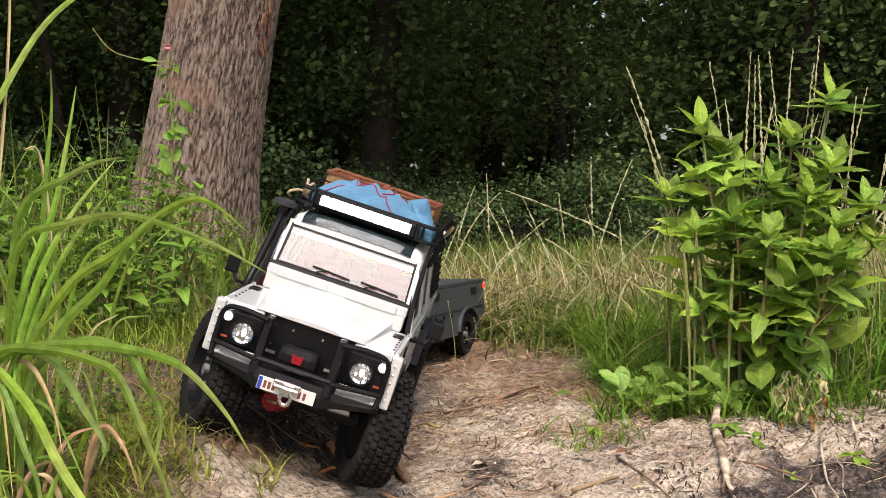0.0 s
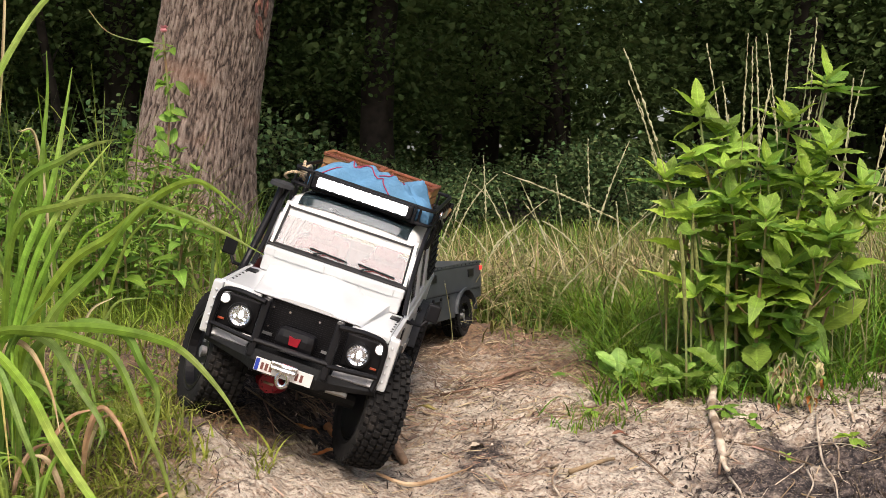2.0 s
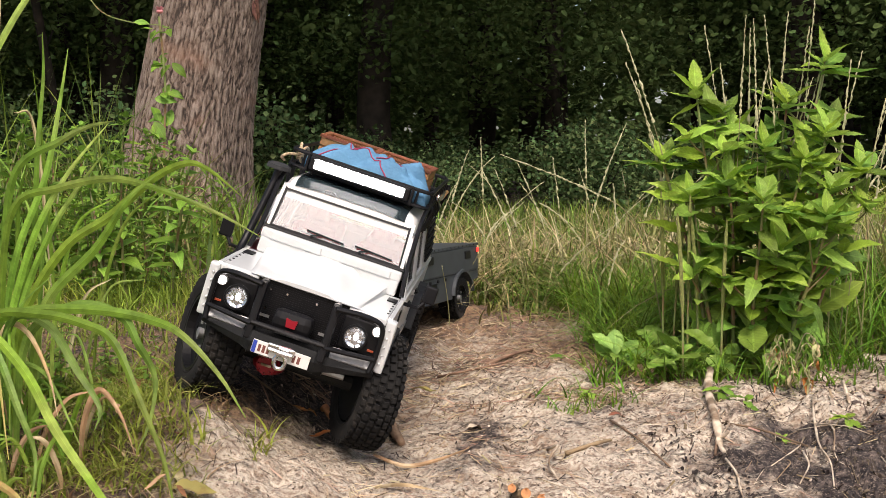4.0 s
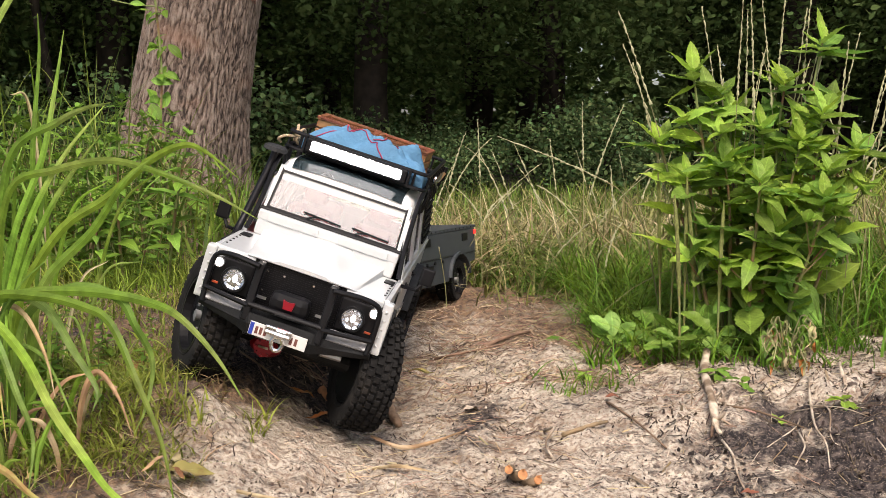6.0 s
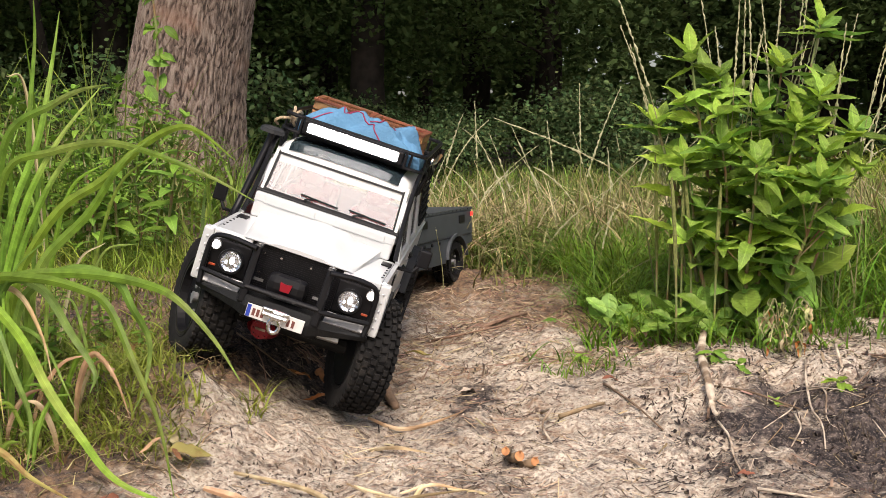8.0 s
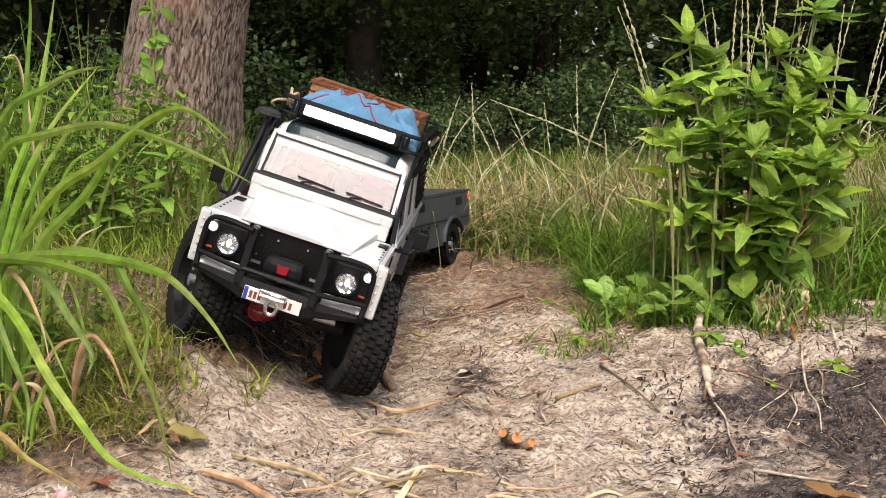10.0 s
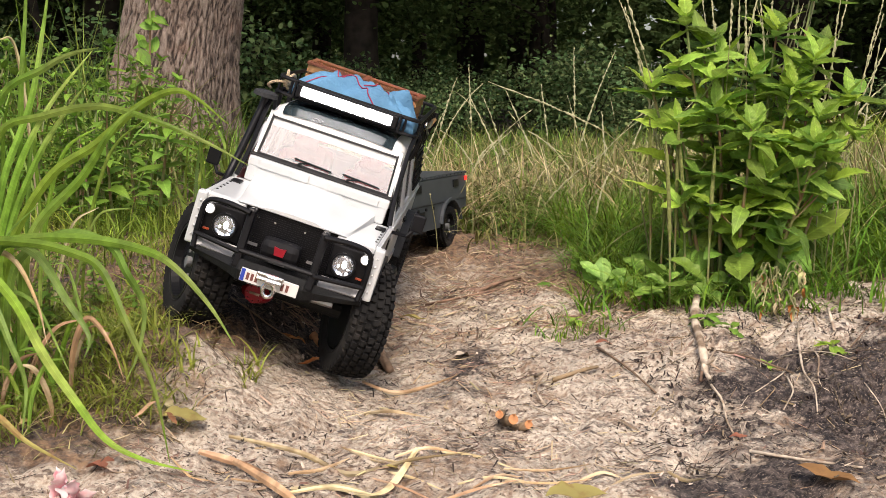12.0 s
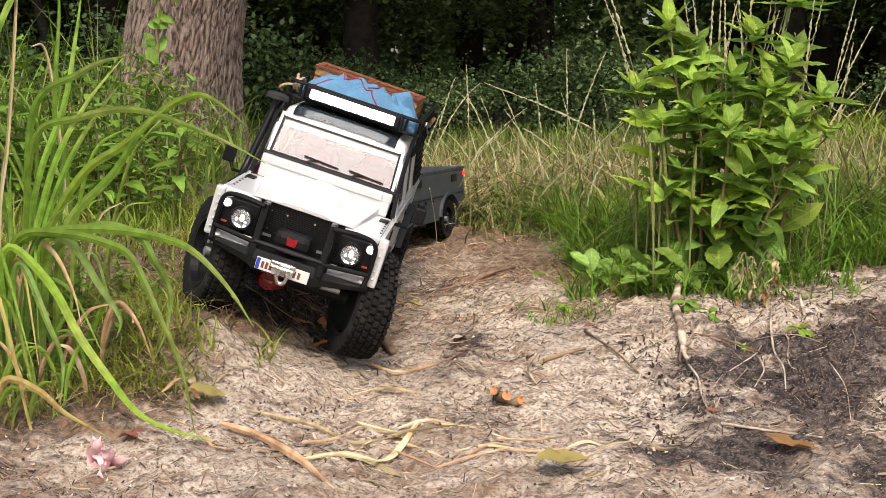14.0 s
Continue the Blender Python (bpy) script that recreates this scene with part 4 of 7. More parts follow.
    for s in (-1, 1):
        bm = box(B(), 0.089, 0.0905, s * 0.036 - 0.026, s * 0.036 + 0.026, 0.1545, 0.1625, 0.001)
        for k in range(9):
            box(bm, 0.0905, 0.0908, s * 0.036 - 0.024 + 0.0055 * k, s * 0.036 - 0.021 + 0.0055 * k, 0.1555, 0.1615)
        part("scuttle_vent", bm, M_silver, t)
    part("scuttle_top", box(B(), 0.07, 0.0895, -0.0725, 0.0725, 0.154, 0.164, 0.002), M_silver, t)
    # ---- windscreen
    zb, zt, xb, xt = 0.1625, 0.209, 0.0795, 0.062
    up = Vector((xt - xb, 0, zt - zb)).normalized()

    def on_screen(y, k, out=0.0):
        n = Vector((up.z, 0, -up.x))
        return Vector((xb + (xt - xb) * k, y, zb + (zt - zb) * k)) + n * out

    def screen_bar(bm, ya, ka, yb, kb, y2, k2, y3, k3, o0, o1):
        a = [bm.verts.new(on_screen(y, k, o0)) for y, k in ((ya, ka), (yb, kb), (y2, k2), (y3, k3))]
        c = [bm.verts.new(on_screen(y, k, o1)) for y, k in ((ya, ka), (yb, kb), (y2, k2), (y3, k3))]
        bm.faces.new(a)
        bm.faces.new(c[::-1])
        for i in range(4):
            bm.faces.new((a[i], c[i], c[(i + 1) % 4], a[(i + 1) % 4]))

    for bmname, mat, o0, o1, i0, i1 in (("windscreen_frame", M_white, -0.003, 0.002, 0.0, 0.0032), ("windscreen_rubber", M_black, -0.001, 0.003, 0.0032, 0.0052)):
        bm = B()
        a, b = 0.0715 - i0, 0.0715 - i1
        ka, kb = i0 / 0.0497, i1 / 0.0497
        for s in (-1, 1):
            screen_bar(bm, s * a, ka, s * b, kb, s * (b - 0.0025), 1 - kb, s * (a - 0.0025), 1 - ka, o0, o1)
        screen_bar(bm, -a, ka, a, ka, b, kb, -b, kb, o0, o1)
        ta, tb = (0.0, 0.1) if mat is M_white else (0.1, 0.14)
        screen_bar(bm, -a + 0.0025, 1 - ta, a - 0.0025, 1 - ta, b - 0.0025, 1 - tb, -b + 0.0025, 1 - tb, o0, o1)
        part(bmname, bm, mat, t, "white windscreen frame" if mat is M_white else "black rubber seal")
    bm = B()
    screen_bar(bm, -0.0665, 0.1, 0.0665, 0.1, 0.0642, 0.87, -0.0642, 0.87, 0.0, 0.0008)
    part("windscreen", bm, M_wind, t, "clear reflecting windscreen").visible_shadow = False
    part("screen_rail", tube(B(), [on_screen(-0.073, 0.03, 0.003), on_screen(0.073, 0.03, 0.003)], 0.0022, 8), M_black, t, "black rail below the windscreen")
    for y in (-0.016, 0.034):
        bm = tube(B(), rounded([on_screen(y - 0.008, 0.04, 0.004), on_screen(y - 0.01, 0.1, 0.005), on_screen(y + 0.002, 0.19, 0.005)], 0.004), 0.0009, 6)
        tube(bm, [on_screen(y - 0.015, 0.2, 0.0035), on_screen(y + 0.024, 0.16, 0.0035)], 0.0009, 6)
        part("wiper", bm, M_black, t, "black windscreen wiper")
    # ---- roof
    bm = B()
    rows = []
    for x, dz, k in ((0.066, -0.0085, 0.97), (0.06, -0.002, 0.985), (0.04, 0, 1), (-0.215, 0, 1), (-0.234, -0.003, 0.985), (-0.241, -0.012, 0.965)):
        rows.append([bm.verts.new((x, y * k, z + (dz if z > 0.2 else 0))) for y, z in
                     ((-0.071, 0.196), (-0.0705, 0.205), (-0.067, 0.2135), (-0.058, 0.2185), (-0.03, 0.221), (0.03, 0.221), (0.058, 0.2185), (0.067, 0.2135), (0.0705, 0.205), (0.071, 0.196))])
    for a, b in zip(rows, rows[1:]):
        for k in range(9):
            bm.faces.new((a[k], a[k + 1], b[k + 1], b[k]))
    bm.faces.new(rows[0])
    bm.faces.new(rows[-1][::-1])
    for a, b in zip(rows, rows[1:]):
        bm.faces.new((a[0], b[0], b[9], a[9]))
    part("roof", bm, M_white, t, "glossy white rounded roof", True)
    for s in (-1, 1):
        bm = box(B(), -0.236, 0.062, s * 0.0715 - 0.002, s * 0.0715 + 0.002, 0.1965, 0.1995, 0.0006)
        part("gutter", bm, M_alu, t)
        bm = slab(B(), arch(-0.075, 0.21, 0.004, 90, 270, 6) + arch(-0.13, 0.21, 0.004, 270, 450, 6), s * 0.0685, s * 0.0712)
        part("roof_window", bm, M_pane, t, "narrow roof side window")
        bm = slab(B(), [(-0.07, 0.203), (-0.07, 0.217), (-0.135, 0.217), (-0.135, 0.203)], s * 0.0685, s * 0.0702)
        part("roof_window_frame", bm, M_grey_trim, t)
    bm = B()
    rows = []
    for x, dz in ((0.0672, -0.0095), (0.062, -0.0025), (0.041, 0.0008), (-0.075, 0.0008)):
        rows.append([bm.verts.new((x, y, z + dz)) for y, z in ((-0.0575, 0.2191), (-0.045, 0.2203), (-0.03, 0.2213), (0.03, 0.2213), (0.045, 0.2203), (0.0575, 0.2191))])
    for a, c in zip(rows, rows[1:]):
        for k in range(5):
            bm.faces.new((a[k], a[k + 1], c[k + 1], c[k]))
    bmesh.ops.solidify(bm, geom=list(bm.faces), thickness=-0.001)
    part("roof_front_panel", bm, M_roof_dark, t, "glossy dark panel on the roof front", True)
    # ---- front: grille, lamps
    part("grille", box(B(), 0.188, 0.194, -0.048, 0.048, 0.09, 0.139, 0.001), M_black, t, "black mesh grille")
    bm = B()
    for k in range(24):
        z = 0.093 + 0.0019 * k
        box(bm, 0.194, 0.1944, -0.04, 0.04, z, z + 0.0009)
    part("grille_slats", bm, M_black, t)
    for s in (-1, 1):
        for z in (0.112, 0.13):
            for y in (0.014, 0.03):
                part("grille_screw", drum(B(), (0.1955, s * y, z), (1, 0, 0), 0.0011, 0.002, 8), M_chrome, t, "silver screw head")
    for s in (-1, 1):
        part("lamp_panel", box(B(), 0.19, 0.197, min(s * 0.041, s * 0.079), max(s * 0.041, s * 0.079), 0.099, 0.1305, 0.002), M_black, t, "black headlamp surround")
        part("front_edge", box(B(), 0.188, 0.1965, min(s * 0.043, s * 0.079), max(s * 0.043, s * 0.079), 0.131, 0.1383, 0.002), M_silver, t)
        lamp = part("headlamp", drum(B(), (0.1985, s * 0.056, 0.114), (1, 0, 0), 0.0112, 0.005, 24), M_chrome, t, "lit round headlamp")
        bm = ball(B(), (0.2022, s * 0.056, 0.114), 0.0097, 0.3, 1, 1, 20, 10)
        part("lens", bm, M_lens, lamp, "clear domed lens", True).visible_shadow = False
        bm = B()
        rings = []
        for j, (rr, xx) in enumerate(((0.0022, 0.1992), (0.0045, 0.1998), (0.007, 0.2008), (0.0094, 0.2022))):
            rings.append([bm.verts.new((xx + 0.0003 * (k // 2 % 2) * (j > 0) + 0.0002 * math.sin(2.1 * k + j), s * 0.056 + rr * math.cos(k * math.pi / 16), 0.114 + rr * math.sin(k * math.pi / 16))) for k in range(32)])
        for a, c in zip(rings, rings[1:]):
            for k in range(32):
                bm.faces.new((a[k], a[(k + 1) % 32], c[(k + 1) % 32], c[k]))
        part("reflector", bm, M_chrome, lamp, "faceted bright reflector dish")
        bm = ball(B(), (0.2012, s * 0.056 + 0.0008, 0.1145), 0.0032, 0.5, 0.8, 1.25, 12, 6)
        ball(bm, (0.2016, s * 0.056 - 0.0042, 0.112), 0.0012, 0.5, 1, 1.6, 8, 5)
        ball(bm, (0.2016, s * 0.056 + 0.0048, 0.1112), 0.001, 0.5, 1.4, 1, 8, 5)
        part("bulb", bm, M_lamp_soft, lamp, "glowing white bulb", True)
        bm = tube(B(), [(0.2025, s * 0.056 + 0.0106 * math.cos(a), 0.114 + 0.0106 * math.sin(a)) for a in np.linspace(0, 2 * math.pi, 24)], 0.0012, 6, caps=False)
        part("bezel", bm, M_black, lamp)
        lamp = part("side_lamp", drum(B(), (0.198, s * 0.0735, 0.1245), (1, 0, 0), 0.0048, 0.004, 16), M_alu, t, "small lit side lamp")
        part("lens", ball(B(), (0.1995, s * 0.0735, 0.1245), 0.0042, 0.5, 1, 1, 12, 8), M_lamp, lamp, "glowing white lens", True)
        part("indicator", box(B(), 0.197, 0.1988, s * 0.0725 - 0.003, s * 0.0725 + 0.003, 0.1045, 0.1065, 0.0005), M_amber, t, "small amber indicator")
        bm = B()
        top = [bm.verts.new((x, s * y, z)) for x, y, z in ((0.2, 0.04, 0.099), (0.1995, 0.076, 0.099), (0.2045, 0.076, 0.0905), (0.2165, 0.04, 0.0925))]
        low = [bm.verts.new(v.co - Vector((0.001, 0, 0.0012))) for v in top]
        bm.faces.new(top)
        bm.faces.new(low[::-1])
        for k in range(4):
            bm.faces.new((top[k], low[k], low[(k + 1) % 4], top[(k + 1) % 4]))
        part("skid_panel", bm, M_steel, t, "brushed metal panel below the headlamp")
    # ---- bumper, winch, bull bar
    bm = B()
    rows = []
    for y, xf, zb_, zt_ in ((-0.081, 0.2, 0.083, 0.09), (-0.04, 0.216, 0.078, 0.092), (-0.03, 0.222, 0.076, 0.095), (0.03, 0.222, 0.076, 0.095), (0.04, 0.216, 0.078, 0.092), (0.081, 0.2, 0.083, 0.09)):
        rows.append([bm.verts.new(p) for p in ((0.185, y, zb_), (xf, y, zb_), (xf + 0.002, y, (zb_ + zt_) / 2), (xf, y, zt_), (0.185, y, zt_))])
    for a, b in zip(rows, rows[1:]):
        for k in range(5):
            bm.faces.new((a[k], a[(k + 1) % 5], b[(k + 1) % 5], b[k]))
    bm.faces.new(rows[0])
    bm.faces.new(rows[-1][::-1])
    part("bumper", bm, M_matte, t, "black winch bumper")
    bull = part("bull_bar", tube(B(), [(0.22, -0.034, 0.1015), (0.22, 0.034, 0.1015)], 0.0026, 8), M_black, t, "black tubular bull bar")
    for s in (-1, 1):
        bm = box(B(), 0.212, 0.2225, s * 0.034 - 0.0035, s * 0.034 + 0.0035, 0.086, 0.14, 0.002)
        for v in bm.verts:
            v.co.x -= 8.0 * max(0.0, v.co.z - 0.118) ** 2 + 0.12 * max(0.0, v.co.z - 0.118)
        part("upright", bm, M_black, bull)
        part("hoop", tube(B(), rounded([(0.219, s * 0.034, 0.1365), (0.212, s * 0.06, 0.1375), (0.204, s * 0.0785, 0.133), (0.203, s * 0.079, 0.1), (0.205, s * 0.0775, 0.088)], 0.012), 0.0026, 8), M_black, bull)
        part("cross_tube", tube(B(), [(0.22, s * 0.034, 0.1), (0.2045, s * 0.0785, 0.1005)], 0.0024, 8), M_black, bull)
    bm = box(B(), 0.2, 0.217, -0.0185, 0.0185, 0.099, 0.12, 0.0075)
    winch = part("winch", bm, M_black, t, "black winch housing")
    bm = slab(B(), [(0.0055, 0.1145), (0.0042, 0.1065), (-0.0042, 0.1065), (-0.0055, 0.1145), (0, 0.1135)], 0.217, 0.2185)
    for v in bm.verts:
        v.co = Vector((v.co.y, v.co.x, v.co.z))
    part("emblem", bm, M_red, winch, "red emblem")
    for y in (-0.03, 0.029):
        part("winch_marking", box(B(), 0.1955, 0.197, y - 0.006, y + 0.006, 0.104, 0.1065), M_alu, t)
    plate = part("registration_plate", box(B(), 0.2245, 0.2265, -0.0265, 0.0265, 0.0775, 0.0895, 0.0006), M_plate, t, "white registration plate")
    bm = B()
    for y in (-0.0195, -0.0155, -0.0115, 0.0125, 0.017):
        box(bm, 0.2265, 0.2268, y - 0.0013, y + 0.0013, 0.08, 0.0865)
    part("plate_marking", bm, M_mark, plate, "dark bars on the plate")
    part("plate_band", box(B(), 0.2265, 0.2268, -0.026, -0.0225, 0.078, 0.089), M_blue_mark, plate, "blue band")
    bm = box(B(), 0.2265, 0.2295, -0.0125, 0.0125, 0.0845, 0.0915, 0.001)
    tube(bm, [(0.23, -0.011, 0.086), (0.23, 0.011, 0.086)], 0.0022, 8)
    tube(bm, [(0.23, -0.011, 0.0905), (0.23, 0.011, 0.0905)], 0.0016, 8)
    part("fairlead", bm, M_chrome, t, "polished roller fairlead")
    ring = [(0.2325, 0.002 + 0.005 * math.sin(a), 0.0785 + 0.0065 * math.cos(a)) for a in np.linspace(0, 2 * math.pi, 16)]
    bm = tube(B(), ring, 0.0019, 8, caps=False)
    box(bm, 0.2305, 0.2345, -0.003, 0.007, 0.0835, 0.087, 0.0008)
    part("winch_hook", bm, M_chrome, t, "polished tow shackle")
    # ---- snorkel on the right side
    bm = tube(B(), rounded([(0.135, -0.083, 0.128), (0.1, -0.0865, 0.133), (0.085, -0.0855, 0.15), (0.066, -0.079, 0.208), (0.064, -0.0785, 0.22)], 0.02), 0.0037, 12)
    box(bm, 0.1, 0.15, -0.0885, -0.083, 0.12, 0.136, 0.002)
    part("snorkel", bm, M_black, t, "black intake snorkel")
    bm = drum(B(), (0.066, -0.0785, 0.2225), (0, 0, 1), 0.0125, 0.004, 20, 0.012)
    drum(bm, (0.066, -0.0785, 0.2253), (0, 0, 1), 0.0118, 0.002, 20, 0.008)
    part("snorkel_head", bm, M_grey_trim, t, "round snorkel head")
    # ---- outer cage tubes
    for s in (-1, 1):
        bm = tube(B(), rounded([(0.0935, s * 0.079, 0.142), (0.0835, s * 0.0755, 0.165), (0.068, s * 0.0735, 0.213), (0.03, s * 0.0735, 0.2265), (-0.08, s * 0.0735, 0.2275)], 0.012), 0.0024, 8)
        tube(bm, rounded([(0.0, s * 0.0735, 0.227), (-0.005, s * 0.0765, 0.215), (-0.006, s * 0.0745, 0.199)], 0.01), 0.0022, 8)
        tube(bm, rounded([(-0.06, s * 0.0735, 0.227), (-0.062, s * 0.0765, 0.215), (-0.063, s * 0.0745, 0.199)], 0.01), 0.0022, 8)
        part("cage_side", bm, M_black, t, "black outer roll cage tube")
    # ---- roof rack
    x0, x1, yw, zl, zh = -0.205, 0.045, 0.074, 0.2265, 0.2425
    bm = B()
    for z in (zl, zh):
        loop = rounded([(x1 - 0.03, -yw, z), (x1, -yw, z), (x1, yw, z), (x0, yw, z), (x0, -yw, z), (x1 - 0.03, -yw, z)], 0.012)
        tube(bm, loop, 0.0018 if z == zl else 0.0021, 8)
    rack = part("roof_rack", bm, M_black, t, "black tubular roof rack")
    for x in np.linspace(x0 + 0.012, x1 - 0.014, 7):
        for s in (-1, 1):
            part("upright", tube(B(), [(x, s * yw, zl), (x, s * yw, zh)], 0.0014, 6), M_black, rack)
    for y in (-0.06, 0.06):
        for x in (x0, x1):
            part("upright", tube(B(), [(x, y, zl), (x, y, zh)], 0.0014, 6), M_black, rack)
    for x in np.linspace(x0 + 0.01, x1 - 0.01, 11):
        part("slat", box(B(), x - 0.0025, x + 0.0025, -yw, yw, zl - 0.001, zl + 0.001), M_matte, rack)
    for y in (-0.04, 0, 0.04):
        part("rail", box(B(), x0, x1, y - 0.002, y + 0.002, zl - 0.0025, zl - 0.001), M_matte, rack)
    for x in (0.02, -0.07, -0.16):
        for s in (-1, 1):
            part("rack_foot", tube(B(), rounded([(x, s * 0.07, zl), (x - 0.004, s * 0.0785, 0.226), (x - 0.006, s * 0.074, 0.199)], 0.01), 0.002, 8), M_black, rack)
    bar = part("light_bar", box(B(), 0.046, 0.055, -0.053, 0.053, 0.2285, 0.2425, 0.002), M_black, t, "long lit light bar on the rack front")
    for k in range(10):
        y = -0.0428 + 0.0095 * k
        part("light_cell", box(B(), 0.055, 0.0562, y - 0.0046, y + 0.0046, 0.2305, 0.2405, 0.0012), M_lamp, bar, "glowing white cell")
    for s in (-1, 1):
        part("lamp_bracket", box(B(), 0.042, 0.054, s * 0.055 - 0.0012, s * 0.055 + 0.0012, 0.226, 0.2435), M_black, bar)
        part("rack_lamp", ball(B(), (-0.03, s * 0.0775, 0.234), 0.0045, 1, 0.5, 1, 10, 7), M_chrome, t, "small round rack lamp")
    return t


make_truck()


# ---------------------------------------------------------------- what lies on the roof rack
def cloth_bundle():
    e = thing("blue_bundle", "rumpled blue cloth bundle tied with red cords on the rack", "bundle", TRUCK @ pose(0.004, 0.004, 0.228))
    def fold(u, v):
        """Height of the draped cloth: a low mound with a few long creases."""
        edge = max(0.0, 1 - abs(u) ** 4) ** 0.5 * max(0.0, 1 - abs(v) ** 6) ** 0.5
        h = 0.0245 + 0.003 * math.cos(2.2 * v) + 0.006 * noise.noise(Vector((u * 1.3, v * 2.2, 1.7)))
        for a, off, depth, wide in ((0.7, 0.1, 0.005, 0.13), (-0.9, -0.3, 0.0045, 0.11), (0.2, 0.55, 0.003, 0.1), (1.4, -0.6, 0.004, 0.1), (-0.3, 0.35, 0.003, 0.08), (0.9, -0.15, 0.003, 0.07), (-0.6, 0.3, 0.003, 0.07)):
            d = v * math.cos(a) + u * math.sin(a) - off + 0.12 * noise.noise(Vector((u * 2, v * 2, off * 9)))
            h += 1.25 * depth * (math.exp(-(d / wide) ** 2) - 0.9 * math.exp(-((d - 1.5 * wide) / wide) ** 2))
        return max(0.0, h * edge)

    bm = B()
    nx, ny = 34, 56
    g = [[bm.verts.new((i / nx * 0.076 - 0.038, j / ny * 0.134 - 0.067, fold(i / nx * 2 - 1, j / ny * 2 - 1))) for j in range(ny + 1)] for i in range(nx + 1)]
    for i in range(nx):
        for j in range(ny):
            bm.faces.new((g[i][j], g[i + 1][j], g[i + 1][j + 1], g[i][j + 1]))
    edge_loop = [g[i][0] for i in range(nx + 1)] + [g[nx][j] for j in range(1, ny + 1)] + [g[i][ny] for i in range(nx - 1, -1, -1)] + [g[0][j] for j in range(ny - 1, 0, -1)]
    bm.faces.new(edge_loop)
    part("cloth", bm, M_blue, e, smooth=True)
    for (u0, v0), (u1, v1) in (((0.9, -0.9), (-0.4, 0.5)), ((-0.3, -0.7), (0.95, 0.35))):
        pts = []
        for k in range(25):
            u, v = u0 + (u1 - u0) * k / 24, v0 + (v1 - v0) * k / 24 + 0.08 * math.sin(k * 0.5)
            pts.append((u * 0.038, v * 0.067, fold(u, v) + 0.0007))
        part("cord", tube(B(), pts, 0.0007, 6), M_cord, e, "thin red cord")


def crate(label, w, d, h, m):
    """An open slatted crate with corner posts, lying on its long side."""
    e = thing("wooden_crate", label, "crate", m, "crates on the rack")
    for z in np.linspace(0.004, h - 0.004, 3):
        for s in (-1, 1):
            part("slat", box(B(), -d / 2, d / 2, s * w / 2 - 0.0015, s * w / 2 + 0.0015, z - h * 0.14, z + h * 0.14, 0.0004), M_crate, e)
            part("slat", box(B(), s * d / 2 - 0.0015, s * d / 2 + 0.0015, -w / 2, w / 2, z - h * 0.14, z + h * 0.14, 0.0004), M_crate, e)
    for a in (-1, 1):
        for b in (-1, 1):
            part("post", box(B(), a * (d / 2 - 0.004) - 0.002, a * (d / 2 - 0.004) + 0.002, b * (w / 2 - 0.004) - 0.002, b * (w / 2 - 0.004) + 0.002, 0, h, 0.0004), M_crate_dark, e)
    part("base", box(B(), -d / 2, d / 2, -w / 2, w / 2, -0.0005, 0.002), M_crate, e)
    for s in (-1, 1):
        part("rim", box(B(), -d / 2 - 0.003, d / 2 + 0.003, s * w / 2 - 0.003, s * w / 2 + 0.003, h, h + 0.003, 0.0006), M_crate_dark, e, "red-brown top rail")
        part("rim", box(B(), s * d / 2 - 0.003, s * d / 2 + 0.003, -w / 2 - 0.003, w / 2 + 0.003, h + 0.0003, h + 0.0033, 0.0006), M_crate_dark, e, "red-brown top rail")
    ribs = B()
    n = 4 * int(w / 0.003)
    rows = []
    for k in range(n + 1):
        y, z = -w / 2 + w * k / n, h + 0.003 + (0.0014 if k % 4 in (1, 2) else 0.0002)
        rows.append([ribs.verts.new((d / 2 - 0.0035, y, h + 0.002)), ribs.verts.new((d / 2 - 0.0035, y, z)), ribs.verts.new((d / 2 + 0.0035, y, z)), ribs.verts.new((d / 2 + 0.0035, y, h + 0.002))])
    for a, c in zip(rows, rows[1:]):
        for k in range(4):
            ribs.faces.new((a[k], a[(k + 1) % 4], c[(k + 1) % 4], c[k]))
    ribs.faces.new(rows[0])
    ribs.faces.new(rows[-1][::-1])
    part("ribbing", ribs, M_crate_dark, e, "ribbed edge of the top rail")
    part("load", box(B(), -d / 2 + 0.003, d / 2 - 0.003, -w / 2 + 0.003, w / 2 - 0.003, 0.003, h - 0.004), M_rope, e, "tan packing filling the crate")


def red_can(m):
    e = thing("fuel_can", "small red fuel can strapped to the rack", "fuel can", m, "red cans on the rack")
    part("body", box(B(), -0.008, 0.008, -0.016, 0.016, 0, 0.031, 0.003), M_red, e)
    bm = B()
    for s in (-1, 1):
        tube(bm, [(s * 0.0082, -0.012, 0.006), (s * 0.0082, 0.012, 0.026)], 0.0012, 5)
        tube(bm, [(s * 0.0082, 0.012, 0.006), (s * 0.0082, -0.012, 0.026)], 0.0012, 5)
    part("rib", bm, M_red, e)
    part("handle", tube(B(), rounded([(0, -0.01, 0.03), (0, -0.009, 0.036), (0, 0.006, 0.036), (0, 0.007, 0.03)], 0.004), 0.0018, 6), M_red, e)
    part("cap", drum(B(), (0, 0.012, 0.033), (0, 0, 1), 0.004, 0.005, 10), M_chrome, e, "metal cap")


